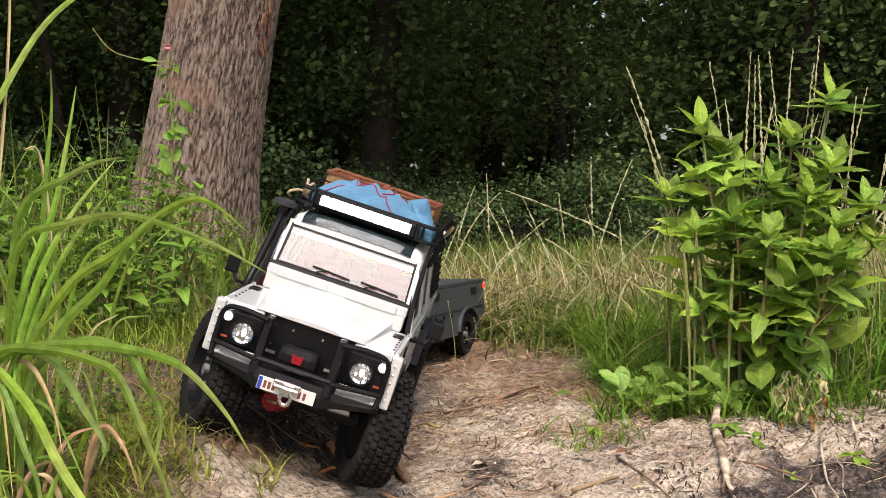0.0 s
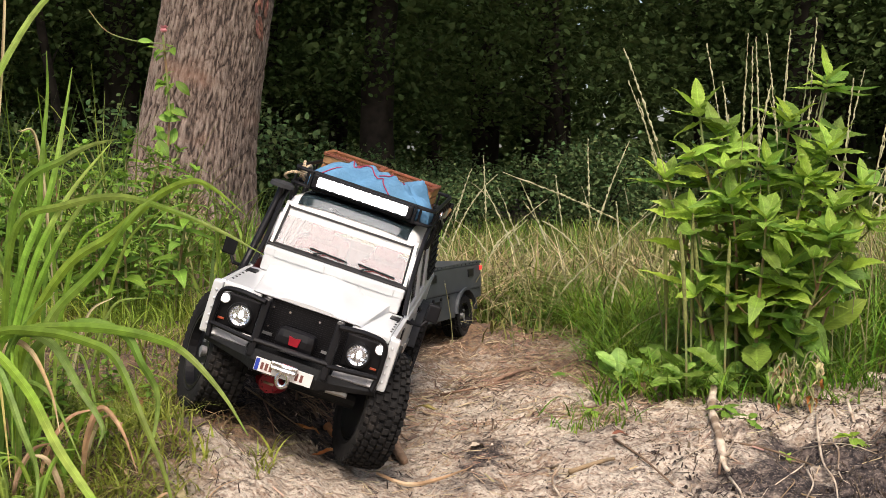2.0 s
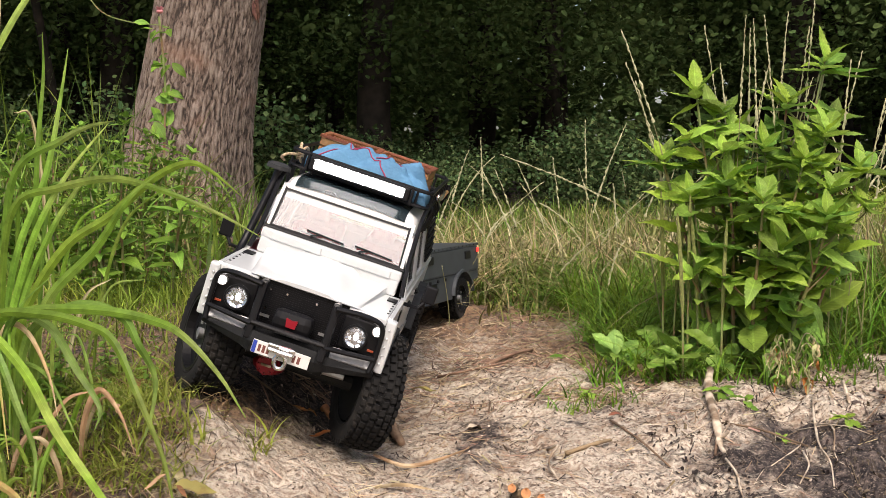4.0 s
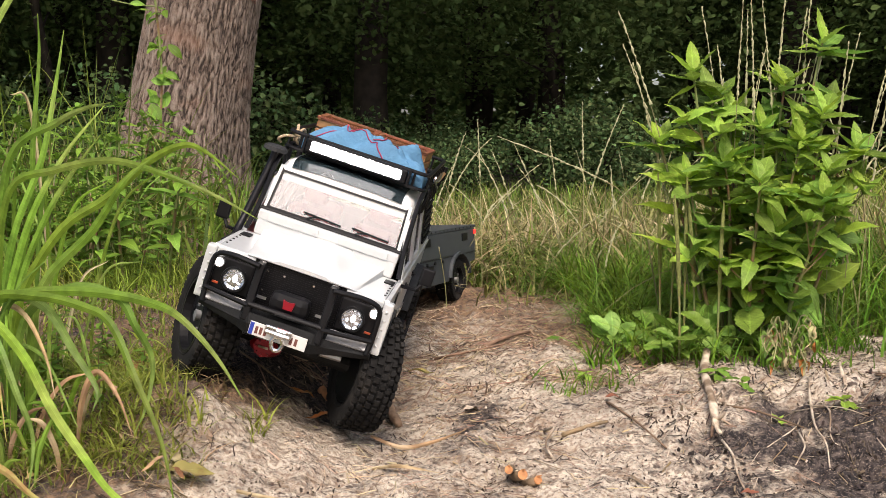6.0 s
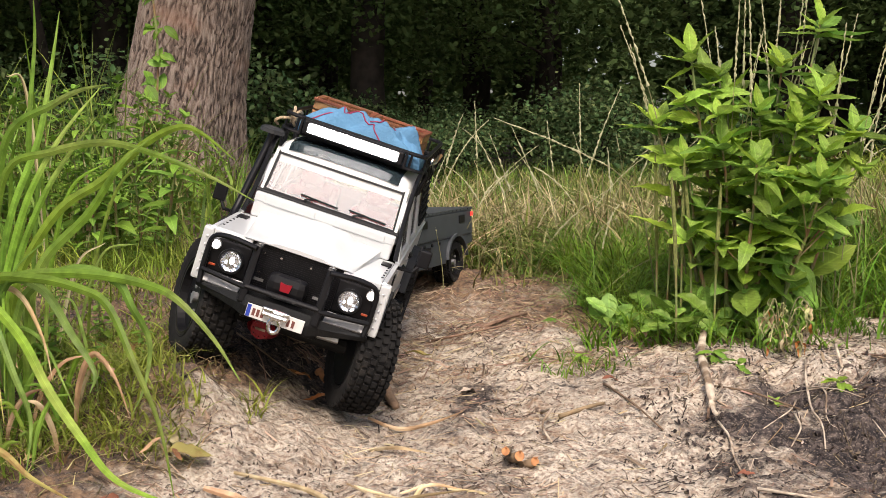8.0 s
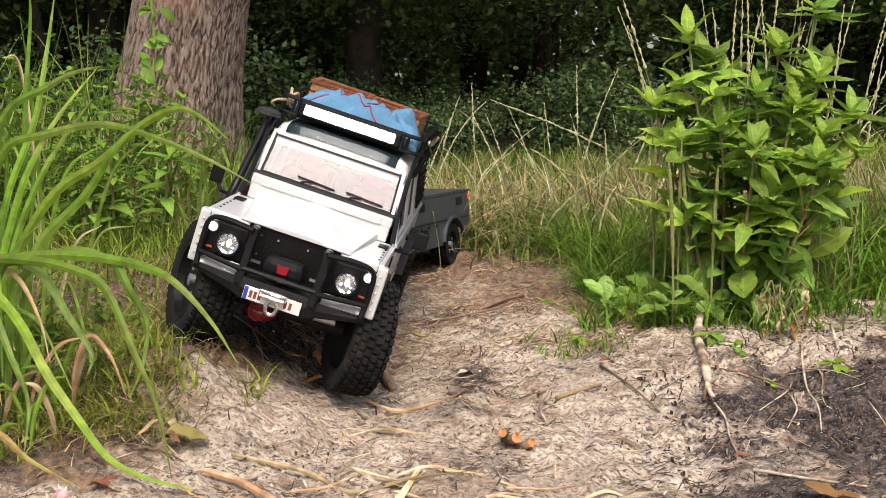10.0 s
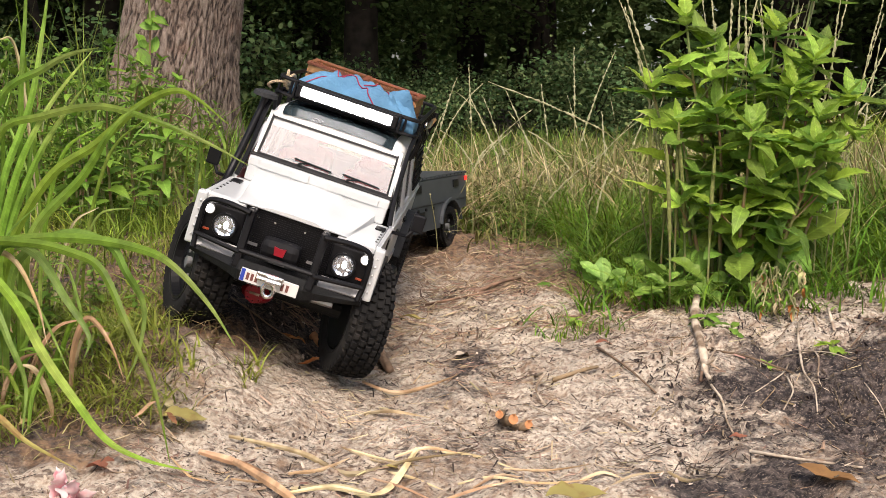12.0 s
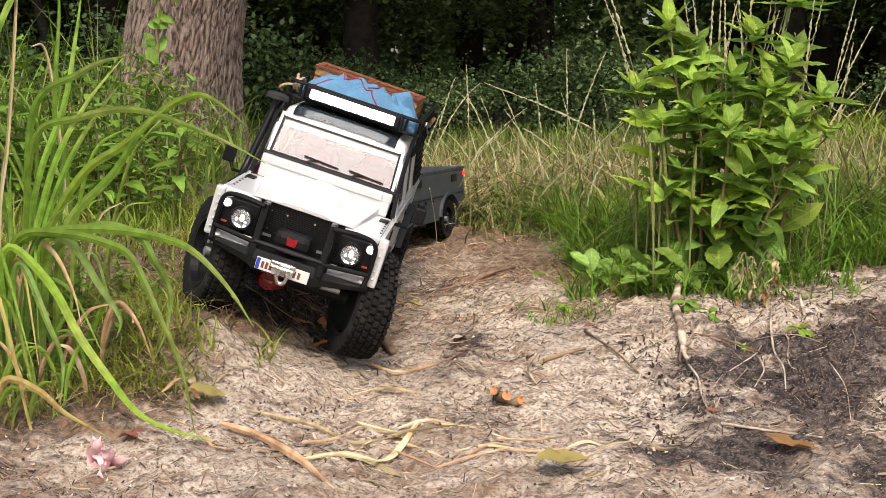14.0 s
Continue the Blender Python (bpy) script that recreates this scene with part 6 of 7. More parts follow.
def sedge_clump():
    """The big arching sedge on the left, close to the camera."""
    bx, by = -0.365, 1.0
    bz = z_at(bx, by)
    e = thing("sedge", "large arching clump of long bright green sedge blades", "plant", pose(bx, by, bz))

    def blade(width, *pts, mat=M_sedge, twist=0.0):
        bent_blade(e, [(x - bx, y - by, z - bz) for x, y, z in pts], width * 0.58, mat, twist=twist, n=32)

    def arc(width, *pts, mat=M_sedge, twist=0.0):
        """A long blade that rises from the clump's foot and goes on through the given points."""
        x, y, z = pts[0]
        fx, fy = x - 0.022, y + 0.02
        fz = z_at(fx, fy)
        blade(width, (fx, fy, fz), (x - 0.014, y + 0.006, fz + 0.6 * (z - fz)), *pts, mat=mat, twist=twist)

    # arches over the bank
    arc(0.010, (-0.353, 1.02, 0.325), (-0.312, 1.01, 0.352), (-0.284, 0.99, 0.363), (-0.258, 0.98, 0.368), twist=0.3)
    arc(0.010, (-0.348, 1.00, 0.297), (-0.308, 0.99, 0.314), (-0.262, 0.98, 0.322), (-0.220, 0.96, 0.314), (-0.173, 0.95, 0.296), (-0.136, 0.94, 0.277))
    arc(0.012, (-0.337, 1.00, 0.218), (-0.302, 0.99, 0.267), (-0.266, 0.99, 0.291), (-0.229, 0.98, 0.321), (-0.199, 0.97, 0.334), (-0.180, 0.97, 0.328), (-0.154, 0.96, 0.308), twist=0.4)
    arc(0.013, (-0.316, 0.98, 0.222), (-0.273, 0.97, 0.266), (-0.241, 0.95, 0.306), (-0.213, 0.94, 0.327), twist=-0.3)
    arc(0.009, (-0.349, 1.01, 0.230), (-0.328, 1.00, 0.282), (-0.298, 0.99, 0.328), (-0.263, 0.98, 0.366))
    arc(0.008, (-0.341, 1.01, 0.230), (-0.315, 1.00, 0.282), (-0.292, 1.00, 0.317), (-0.270, 0.99, 0.342), twist=0.6)
    # uprights
    arc(0.007, (-0.348, 1.05, 0.275), (-0.343, 1.05, 0.347), (-0.340, 1.06, 0.409), (-0.340, 1.06, 0.447))
    arc(0.009, (-0.358, 1.04, 0.261), (-0.333, 1.04, 0.324), (-0.320, 1.04, 0.385), (-0.312, 1.04, 0.431), twist=0.5)
    arc(0.0095, (-0.405, 1.03, 0.35), (-0.34, 1.02, 0.47), (-0.27, 1.0, 0.52), (-0.22, 0.99, 0.55))
    arc(0.005, (-0.385, 1.04, 0.3), (-0.366, 1.03, 0.46), (-0.363, 1.03, 0.6), mat=M_straw)
    # drooping blades that hang down over the slope
    arc(0.0125, (-0.359, 0.97, 0.203), (-0.319, 0.96, 0.218), (-0.264, 0.95, 0.219), (-0.220, 0.94, 0.212), (-0.192, 0.92, 0.202), (-0.164, 0.91, 0.174), (-0.143, 0.90, 0.144))
    arc(0.0115, (-0.355, 0.96, 0.211), (-0.311, 0.95, 0.216), (-0.273, 0.94, 0.209), (-0.249, 0.93, 0.197), (-0.225, 0.91, 0.156), (-0.204, 0.90, 0.109), (-0.192, 0.89, 0.056), twist=0.3)
    arc(0.0115, (-0.340, 0.97, 0.21), (-0.308, 0.96, 0.206), (-0.283, 0.95, 0.172), (-0.263, 0.94, 0.144), (-0.264, 0.93, 0.129), twist=-0.5)
    arc(0.012, (-0.325, 0.97, 0.2), (-0.284, 0.96, 0.222), (-0.248, 0.95, 0.214), (-0.233, 0.94, 0.194), (-0.220, 0.94, 0.167), (-0.222, 0.93, 0.135), (-0.230, 0.92, 0.113), twist=0.7)
    arc(0.0115, (-0.360, 0.95, 0.205), (-0.322, 0.94, 0.174), (-0.296, 0.93, 0.131), (-0.271, 0.92, 0.099), (-0.242, 0.90, 0.072), (-0.211, 0.89, 0.059), (-0.174, 0.88, 0.053), twist=-0.3)
    arc(0.010, (-0.347, 0.90, 0.100), (-0.319, 0.89, 0.092), (-0.295, 0.88, 0.076), (-0.259, 0.88, 0.055), mat=M_yellow_leaf, twist=0.4)
    arc(0.009, (-0.350, 0.95, 0.19), (-0.322, 0.93, 0.141), (-0.311, 0.93, 0.107), (-0.312, 0.92, 0.068), twist=0.4)
    arc(0.008, (-0.349, 0.98, 0.201), (-0.328, 0.97, 0.198), (-0.309, 0.96, 0.166), (-0.299, 0.95, 0.135), mat=M_reed, twist=0.8)
    arc(0.008, (-0.275, 0.98, 0.15), (-0.253, 0.96, 0.135), (-0.239, 0.95, 0.105), mat=M_reed, twist=0.9)
    rng = np.random.RandomState(5)
    # thin blades that stand behind
    for k in range(26):
        x, y = bx - 0.01 + rng.normal(0, 0.04), by + 0.1 + rng.normal(0, 0.05)
        a, L, up = rng.uniform(-1.6, 0.9), rng.uniform(0.14, 0.34), rng.uniform(0.7, 1.05)
        ux, uy = math.sin(a), -math.cos(a) * 0.5
        q = [(x, y, z_at(x, y)), (x + ux * L * 0.06, y + uy * L * 0.1, bz + L * 0.5 * up), (x + ux * L * 0.2, y + uy * L * 0.22, bz + L * 0.85 * up), (x + ux * L * 0.42, y + uy * L * 0.35, bz + L * rng.uniform(0.85, 1.1) * up)]
        blade(rng.uniform(0.003, 0.006), *q, twist=rng.uniform(-0.8, 0.8), mat=M_sedge if rng.rand() > 0.12 else M_straw)
    # low arching blades round the foot, some of them withered
    for k in range(26):
        x, y = bx - 0.01 + rng.normal(0, 0.03), by - 0.02 + rng.normal(0, 0.04)
        a, L = rng.uniform(-1.3, 0.9), rng.uniform(0.07, 0.17)
        ux, uy = math.sin(a), -math.cos(a) * 0.6
        h = rng.uniform(0.45, 0.85)
        q = [(x, y, z_at(x, y)), (x + ux * L * 0.2, y + uy * L * 0.2, bz + L * h), (x + ux * L * 0.55, y + uy * L * 0.5, bz + L * h * 1.05), (x + ux * L * 0.85, y + uy * L * 0.75, bz + L * h * rng.uniform(0.1, 0.6))]
        blade(rng.uniform(0.003, 0.007), *q, twist=rng.uniform(-0.8, 0.8), mat=(M_sedge, M_sedge, M_sedge, M_yellow_leaf, M_reed)[k % 5])
    # short fresh and withered blades in front of the foot
    for k in range(44):
        x, y = rng.uniform(-0.385, -0.29), rng.uniform(0.93, 1.03)
        a, L = rng.uniform(-1.5, 1.5), rng.uniform(0.03, 0.1)
        ux, uy = math.sin(a), -math.cos(a) * 0.6
        z0, h = z_at(x, y), rng.uniform(0.6, 0.95)
        q = [(x, y, z0), (x + ux * L * 0.1, y + uy * L * 0.1, z0 + L * h * 0.5), (x + ux * L * 0.3, y + uy * L * 0.25, z0 + L * h * 0.9), (x + ux * L * 0.55, y + uy * L * 0.45, z0 + L * h * rng.uniform(0.7, 1.05))]
        blade(rng.uniform(0.004, 0.008), *q, twist=rng.uniform(-0.8, 0.8), mat=(M_weed, M_sedge, M_weed, M_weed, M_reed)[k % 5])


sedge_clump()


# ---------------------------------------------------------------- the tall herb on the right bank
def herb():
    """A stand of leafy stems from one foot, each with crossed leaf pairs, short side shoots and a rosette at its top."""
    rng = np.random.RandomState(14)
    big = [leaf_mesh("leaf", 0.07, 0.027, M_leaf if k % 2 else M_leaf_old, 24, 0.28, (0.05, 0.3, 0.5, 0.2, 0.75)[k], 0.07, 0.4, 0.025, k, 0.9) for k in range(5)]
    old = [leaf_mesh("leaf", 0.046, 0.027, M_leaf_old, 18, 0.2, 0.4 + 0.3 * k, 0.05, 0.48, 0.03, 20 + k, 0.7) for k in range(3)]
    small = [leaf_mesh("leaf", 0.05, 0.019, M_leaf, 20, 0.4, 0.0 + 0.25 * k, 0.06, 0.4, 0.02, 7 + k) for k in range(3)]
    # the top's place, the height above the ground, the number of leaf pairs
    tops = ((0.300, 1.40, 0.325, 14), (0.400, 1.39, 0.300, 13), (0.447, 1.42, 0.345, 14), (0.347, 1.31, 0.200, 8), (0.418, 1.30, 0.172, 7), (0.478, 1.37, 0.225, 9),
            (0.262, 1.40, 0.245, 9), (0.352, 1.44, 0.275, 11), (0.405, 1.35, 0.235, 9), (0.282, 1.37, 0.205, 8), (0.322, 1.36, 0.225, 9), (0.372, 1.38, 0.255, 10),
            (0.438, 1.36, 0.265, 10), (0.325, 1.42, 0.295, 11), (0.465, 1.44, 0.27, 10), (0.372, 1.33, 0.14, 6), (0.43, 1.33, 0.2, 8))
    for i, (tx, ty, H, pairs) in enumerate(tops):
        x, y = 0.362 + 0.5 * (tx - 0.362), 1.375 + 0.5 * (ty - 1.375)
        e = thing("herb", "tall leafy herb with bright green toothed leaves", "plant", pose(x, y, z_at(x, y) - 0.003), "stems of the tall herb")

        def at(t):
            return Vector(((tx - x) * t ** 1.3 + 0.004 * math.sin(5 * t + i), (ty - y) * t ** 1.3, H * t))

        part("stem", tube(B(), [at(t) for t in np.linspace(0, 1, 9)], 0.002, 8, [0.0027 - 0.00018 * k for k in range(9)]), M_stem, e, "reddish green stem")
        a0 = rng.uniform(0, 3)
        first = max(0.22, 0.06 / H)
        n = max(5, round(0.72 * pairs))
        for k in range(n):
            t = first + (0.93 - first) * k / (n - 1)
            grow = math.sin(math.pi * min(1.0, 0.25 + 0.6 * t)) ** 0.7
            for q in (0, math.pi):
                if rng.rand() < 0.08:
                    continue
                me = old[rng.randint(3)] if t < 0.42 and rng.rand() < 0.6 else big[rng.randint(5)]
                place_leaf("leaf", me, e, at(t + rng.uniform(-0.025, 0.025)), a0 + k * 1.57 + q + rng.uniform(-0.7, 0.7), rng.uniform(-0.45, 0.6) + 0.4 * max(0, t - 0.6), rng.uniform(-0.6, 0.6),
                           rng.uniform(0.6, 1.3) * grow, face=rng.uniform(0.1, 0.55))
            # a short side shoot with its own tuft of leaves
            if 0.35 < t < 0.9 and rng.rand() < 0.7:
                a, l = a0 + k * 1.57 + rng.choice((0.0, math.pi)) + rng.uniform(-0.5, 0.5), rng.uniform(0.015, 0.042)
                foot = at(t)
                tip = foot + Vector((math.cos(a), math.sin(a), rng.uniform(0.5, 1.2))) * l
                part("shoot", tube(B(), [foot, foot.lerp(tip, 0.5) + Vector((0, 0, -0.002)), tip], 0.001, 6), M_stem, e)
                for m in range(rng.randint(3, 6)):
                    place_leaf("leaf", small[rng.randint(3)], e, tip, a + 2.4 * m + rng.uniform(-0.5, 0.5), rng.uniform(0.0, 0.9), rng.uniform(-0.5, 0.5), rng.uniform(0.5, 0.95), face=rng.uniform(0.1, 0.4))
        for k in range(7):
            place_leaf("leaf", (small if k > 3 else big)[rng.randint(3)], e, at(0.95 + 0.008 * k), k * 2.4 + rng.uniform(-0.5, 0.5), 0.1 + 0.16 * k + rng.uniform(-0.15, 0.15), rng.uniform(-0.3, 0.3), rng.uniform(0.6, 0.95), face=0.2)


herb()


def plantain():
    rng = np.random.RandomState(8)
    kinds = [leaf_mesh("leaf", 0.05, (0.031, 0.026, 0.021)[k], M_plantain, 16, (0.12, 0.4, 0.7)[k], 0.25 + 0.35 * k, 0.0, (0.55, 0.5, 0.52)[k], 0.03, k, 0.62) for k in range(3)]
    for i, (x, y, n, sc, spikes) in enumerate(((0.262, 1.285, 9, 1.0, 1), (0.205, 1.37, 7, 0.8, 0), (0.262, 1.40, 7, 1.15, 2), (0.282, 1.36, 7, 1.0, 2), (0.385, 1.335, 6, 1.25, 0), (0.312, 1.325, 7, 1.0, 1))):
        e = thing("plantain", "broad-leaved plantain rosette with tall seed spikes", "plant", pose(x, y, z_at(x, y)), "plantain rosettes")
        for k in range(n + 3):
            a = k * 2.39 + rng.uniform(-0.3, 0.3)
            place_leaf("leaf", kinds[rng.randint(3)], e, (0.008 * math.cos(a), 0.008 * math.sin(a), 0.006 + 0.002 * k), a, rng.uniform(0.05, 0.9), rng.uniform(-0.4, 0.4), 0.8 * sc * rng.uniform(0.5, 1.25), face=rng.uniform(-0.1, 0.5))
        for k in range(spikes):
            h = rng.uniform(0.15, 0.21)
            a, l = rng.uniform(0, 6.28), rng.uniform(0.005, 0.02)
            pts = [Vector((0.012 * k + math.cos(a) * l * t * t, math.sin(a) * l * t * t, h * t)) for t in np.linspace(0, 1, 24)]
            stalk = part("seed_spike", tube(B(), pts[:12], 0.0013, 6), M_stem, e)
            part("seed_head", tube(B(), pts[9:], 0.003, 8, [min(0.0022, 0.0012 + 0.0006 * j, 0.0008 + 0.0005 * (14 - j)) * (1 + 0.12 * (-1) ** j) for j in range(15)]), M_spike, stalk, "green knobbly seed head")


plantain()


def seed_grass():
    """Pale flowering grass stalks that stand over the plants."""
    rng = np.random.RandomState(3)

    def stalk(x, y, H, lean_x, lean_y, head, nod=0.0, thick=1.0, arc=None):
        e = thing("seed_stalk", "thin pale flowering grass stalk with a seed head", "grass", pose(x, y, z_at(x, y)), "flowering grass stalks")

        head = min(head, 0.6 * H)

        def at(t):
            if arc:
                k = min(len(arc) - 2, int(t * (len(arc) - 1)))
                return arc[k].lerp(arc[k + 1], t * (len(arc) - 1) - k)
            return Vector((lean_x * t ** 1.7, lean_y * t ** 1.7, H * (t - nod * max(0, t - 0.55) ** 2)))

        part("stalk", tube(B(), [at(t) for t in np.linspace(0, 1, 10)], 0.0009, 5, [thick * (0.00062 - 0.00004 * k) for k in range(10)]), M_stalk, e)
        n = int(head / (0.0022 * thick))
        pts, rad = [], []
        for k in range(n + 1):
            t = 1 - head / H * (1 - k / n)
            d = (at(min(1, t + 0.02)) - at(t - 0.02)).normalized()
            s = d.cross(Vector((0.3, 1, 0.1))).normalized()
            pts.append(at(t) + s * thick * rng.uniform(-0.0005, 0.0005))
            rad.append(thick * (rng.uniform(0.0009, 0.0017) if rng.rand() < 0.5 else rng.uniform(0.0003, 0.0007)) * (1 - 0.5 * k / n))
        part("seed_head", tube(B(), pts, 0.001, 5, rad), M_seed, e, "pale seed head")

    for x, y, H, lx in ((0.37, 1.45, 0.35, 0.0), (0.385, 1.46, 0.33, 0.03), (0.41, 1.45, 0.36, 0.03), (0.43, 1.47, 0.34, 0.04), (0.4, 1.44, 0.3, 0.05), (0.36, 1.46, 0.3, -0.02),
                        (0.42, 1.43, 0.38, 0.02), (0.45, 1.44, 0.33, 0.05), (0.3, 1.4, 0.35, -0.09), (0.29, 1.42, 0.3, -0.06), (0.34, 1.44, 0.29, 0.0), (0.5, 1.5, 0.3, 0.06), (0.52, 1.48, 0.27, 0.03),
                        (0.47, 1.47, 0.29, 0.1)):
        stalk(x, y, 1.1 * H, lx, 0.0, rng.uniform(0.1, 0.15), 0, 1.35)
    for k in range(12):
        stalk(rng.uniform(0.33, 0.47), rng.uniform(1.38, 1.46), rng.uniform(0.31, 0.42), rng.uniform(-0.06, 0.08), rng.uniform(-0.03, 0.03), rng.uniform(0.09, 0.14), 0, rng.uniform(1.0, 1.3))
    stalk(0.305, 1.43, 0.35, -0.085, 0.0, 0.14, 0, 1.15)
    stalk(0.295, 1.41, 0.27, -0.05, 0.0, 0.11, 0, 1.5)
    stalk(0.53, 1.5, 0.3, -0.12, 0.0, 0.12, 0, 1.6)
    # bent and nodding stalks over the hay: foot, height, lean, length of the head
    for x, H, lx, head, nod in ((-0.01, 0.27, 0.1, 0.13, 0.5), (0.0, 0.27, 0.05, 0.09, 0.2), (0.075, 0.28, -0.007, 0.09, 0), (0.14, 0.23, -0.07, 0.1, 0), (0.145, 0.23, -0.055, 0.09, 0), (0.19, 0.235, -0.065, 0.1, 0),
                                (0.2, 0.245, -0.02, 0.08, 0), (0.22, 0.3, 0.075, 0.14, 0), (0.235, 0.295, -0.005, 0.09, 0), (-0.02, 0.22, 0.055, 0.08, 0.3), (0.21, 0.2, -0.08, 0.07, 0), (0.285, 0.2, -0.01, 0.07, 0),
                                (0.05, 0.2, 0.07, 0.09, 0.9), (0.3, 0.24, 0.06, 0.09, 0.4), (0.26, 0.19, -0.1, 0.08, 0.6), (0.7, 0.3, 0.08, 0.12, 0.2), (0.66, 0.33, -0.06, 0.12, 0.1), (0.62, 0.28, 0.1, 0.1, 0.6)):
        stalk(x, 1.9, H - 0.015, lx, 0.0, head, nod, 1.45)
    sweep = rounded([Vector(q) for q in ((0, 0, 0), (-0.022, 0, 0.13), (-0.05, 0, 0.18), (-0.125, 0, 0.215), (-0.208, 0, 0.246))], 0.05, 6)
    stalk(0.285, 1.5, 0.33, 0, 0, 0.13, 0, 1.5, sweep)
    stalk(0.1, 1.62, 0.22, -0.08, 0, 0.08, 0.8)
    for k in range(64):
        y = rng.uniform(1.65, 2.8)
        x = rng.uniform(-0.03, 0.5) * y
        stalk(x, y, rng.uniform(0.08, 0.25), rng.uniform(-0.13, 0.13), rng.uniform(-0.05, 0.05), rng.uniform(0.04, 0.1), rng.uniform(0, 1.1), rng.uniform(0.9, 1.5))


seed_grass()


# ---------------------------------------------------------------- litter on the sand
def litter(name, label, n, x0, x1, y0, y1, lmin, lmax, r, mat, seed, keep):
    """Needles, twiglets and chips lying on the ground, joined into one mesh."""
    p, g = scatter(n, x0, x1, y0, y1, seed, keep)
    n = len(p)
    a = g.uniform(0, 2 * math.pi, n)
    L = g.uniform(lmin, lmax, n) * g.uniform(0.5, 1, n)
    d = np.stack([np.cos(a), np.sin(a) * 0.8, np.zeros(n)], -1)
    e0, e1 = p[:, :2] - d[:, :2] * L[:, None] / 2, p[:, :2] + d[:, :2] * L[:, None] / 2
    R = r * g.uniform(0.5, 1.4, n)
    z0 = height(e0[:, 0], e0[:, 1]) + R * g.uniform(0.2, 1.8, n)
    z1 = height(e1[:, 0], e1[:, 1]) + R * g.uniform(0.2, 3.0, n)
    A = np.concatenate([e0, z0[:, None]], 1)
    C = np.concatenate([e1, z1[:, None]], 1)
    s = np.stack([-np.sin(a), np.cos(a), np.zeros(n)], -1)
    u = np.array([0, 0, 1.0])
    co = np.stack([A - s * R[:, None], A + s * R[:, None], A + u * (R * 0.9)[:, None], C - s * R[:, None] * 0.7, C + s * R[:, None] * 0.7, C + u * (R * 0.8)[:, None]], 1)
    b = np.arange(n) * 6
    fs = np.concatenate([np.stack([b, b + 2, b + 5, b + 3], -1), np.stack([b + 1, b + 4, b + 5, b + 2], -1)]).tolist()
    fs += np.stack([b, b + 1, b + 2], -1).tolist() + np.stack([b + 3, b + 5, b + 4], -1).tolist()
    tagged(raw(name, co.reshape(-1, 3).tolist(), fs, mat), label, "litter", kind="stuff")


def patchy(k, seed, low, high, dark=0.0, pale=False):
    """Keeps pieces on the sand, thick in some patches and thin in others."""
    def keep(x, y, u):
        w = np.clip((waves(x, y, k, seed) - low) / (high - low), 0.06, 1)
        w = np.maximum(w, dark * step(x, 0.2, 0.42))
        if pale:
            w = w * (1 - 0.9 * step(x, 0.18, 0.3) * (1 - step(y, 1.12, 1.2)))
        return u < sand_share(x, y) * w
    return keep


litter("needle_litter", "brown needles and straw bits on the sand", 20000, -0.9, 1.0, 0.74, 1.7, 0.006, 0.032, 0.0005, M_chip, 1, patchy(22, 51, -0.3, 0.9, pale=True))
litter("track_litter", "brown needles on the upper track", 9000, -0.3, 0.27, 1.26, 1.85, 0.006, 0.034, 0.0008, M_chip, 6, patchy(30, 55, -0.9, 0.4))
litter("dark_litter", "charred black fibres on the sand", 20000, -0.9, 1.0, 0.74, 1.5, 0.005, 0.024, 0.0005, M_chip_dark, 2, patchy(26, 52, 0.0, 1.0, 0.7))
litter("straw_litter", "longer pale straw on the sand", 1100, -0.9, 1.0, 0.75, 1.6, 0.015, 0.065, 0.00045, M_straw, 3, patchy(12, 53, -0.8, 0.8, pale=True))
litter("crumbs", "pale sand crumbs", 6000, -0.9, 1.0, 0.74, 1.6, 0.0015, 0.004, 0.0011, M_crumb, 4, patchy(30, 54, -0.5, 0.9, pale=True))
litter("dark_crumbs", "dark humus crumbs on the bank", 16000, -0.8, 1.0, 0.74, 1.4, 0.001, 0.0036, 0.0009, M_chip_dark, 5, patchy(24, 52, 0.3, 1.3, 0.8))


litter("bark_chips", "brown bark chips and husks", 800, -0.8, 0.9, 0.76, 1.6, 0.006, 0.018, 0.0013, M_chip, 7, patchy(14, 57, -0.6, 0.9))
litter("pale_chips", "pale wood splinters", 300, -0.6, 0.7, 0.76, 1.6, 0.008, 0.022, 0.0009, M_straw, 8, patchy(14, 58, -0.6, 0.9))


litter("pale_fibres", "fine pale root fibres in the dark soil", 1100, 0.2, 0.7, 0.9, 1.22, 0.008, 0.03, 0.0004, M_root, 9, patchy(30, 59, -0.2, 0.9))
litter("humus_clods", "crumbling black humus clods", 3800, 0.2, 0.75, 0.92, 1.2, 0.002, 0.006, 0.0013, M_chip_dark, 10, patchy(34, 60, -0.2, 0.8))


def stick(name, label, pts, r, mat, category="twig", taper=0.6, group=""):
    """A crooked stick whose points lie at the given heights above the ground."""
    q = [Vector((x, y, z_at(x, y) + h)) for x, y, h in pts]
    path = rounded(q, 0.02, 3)
    n = len(path)
    ob = part(name, tube(B(), path, r, 7, [r * (1 - (1 - taper) * i / (n - 1)) * (1 + 0.12 * math.sin(5.1 * i)) for i in range(n)]), mat, None, smooth=True)
    return tagged(ob, label, category, group)


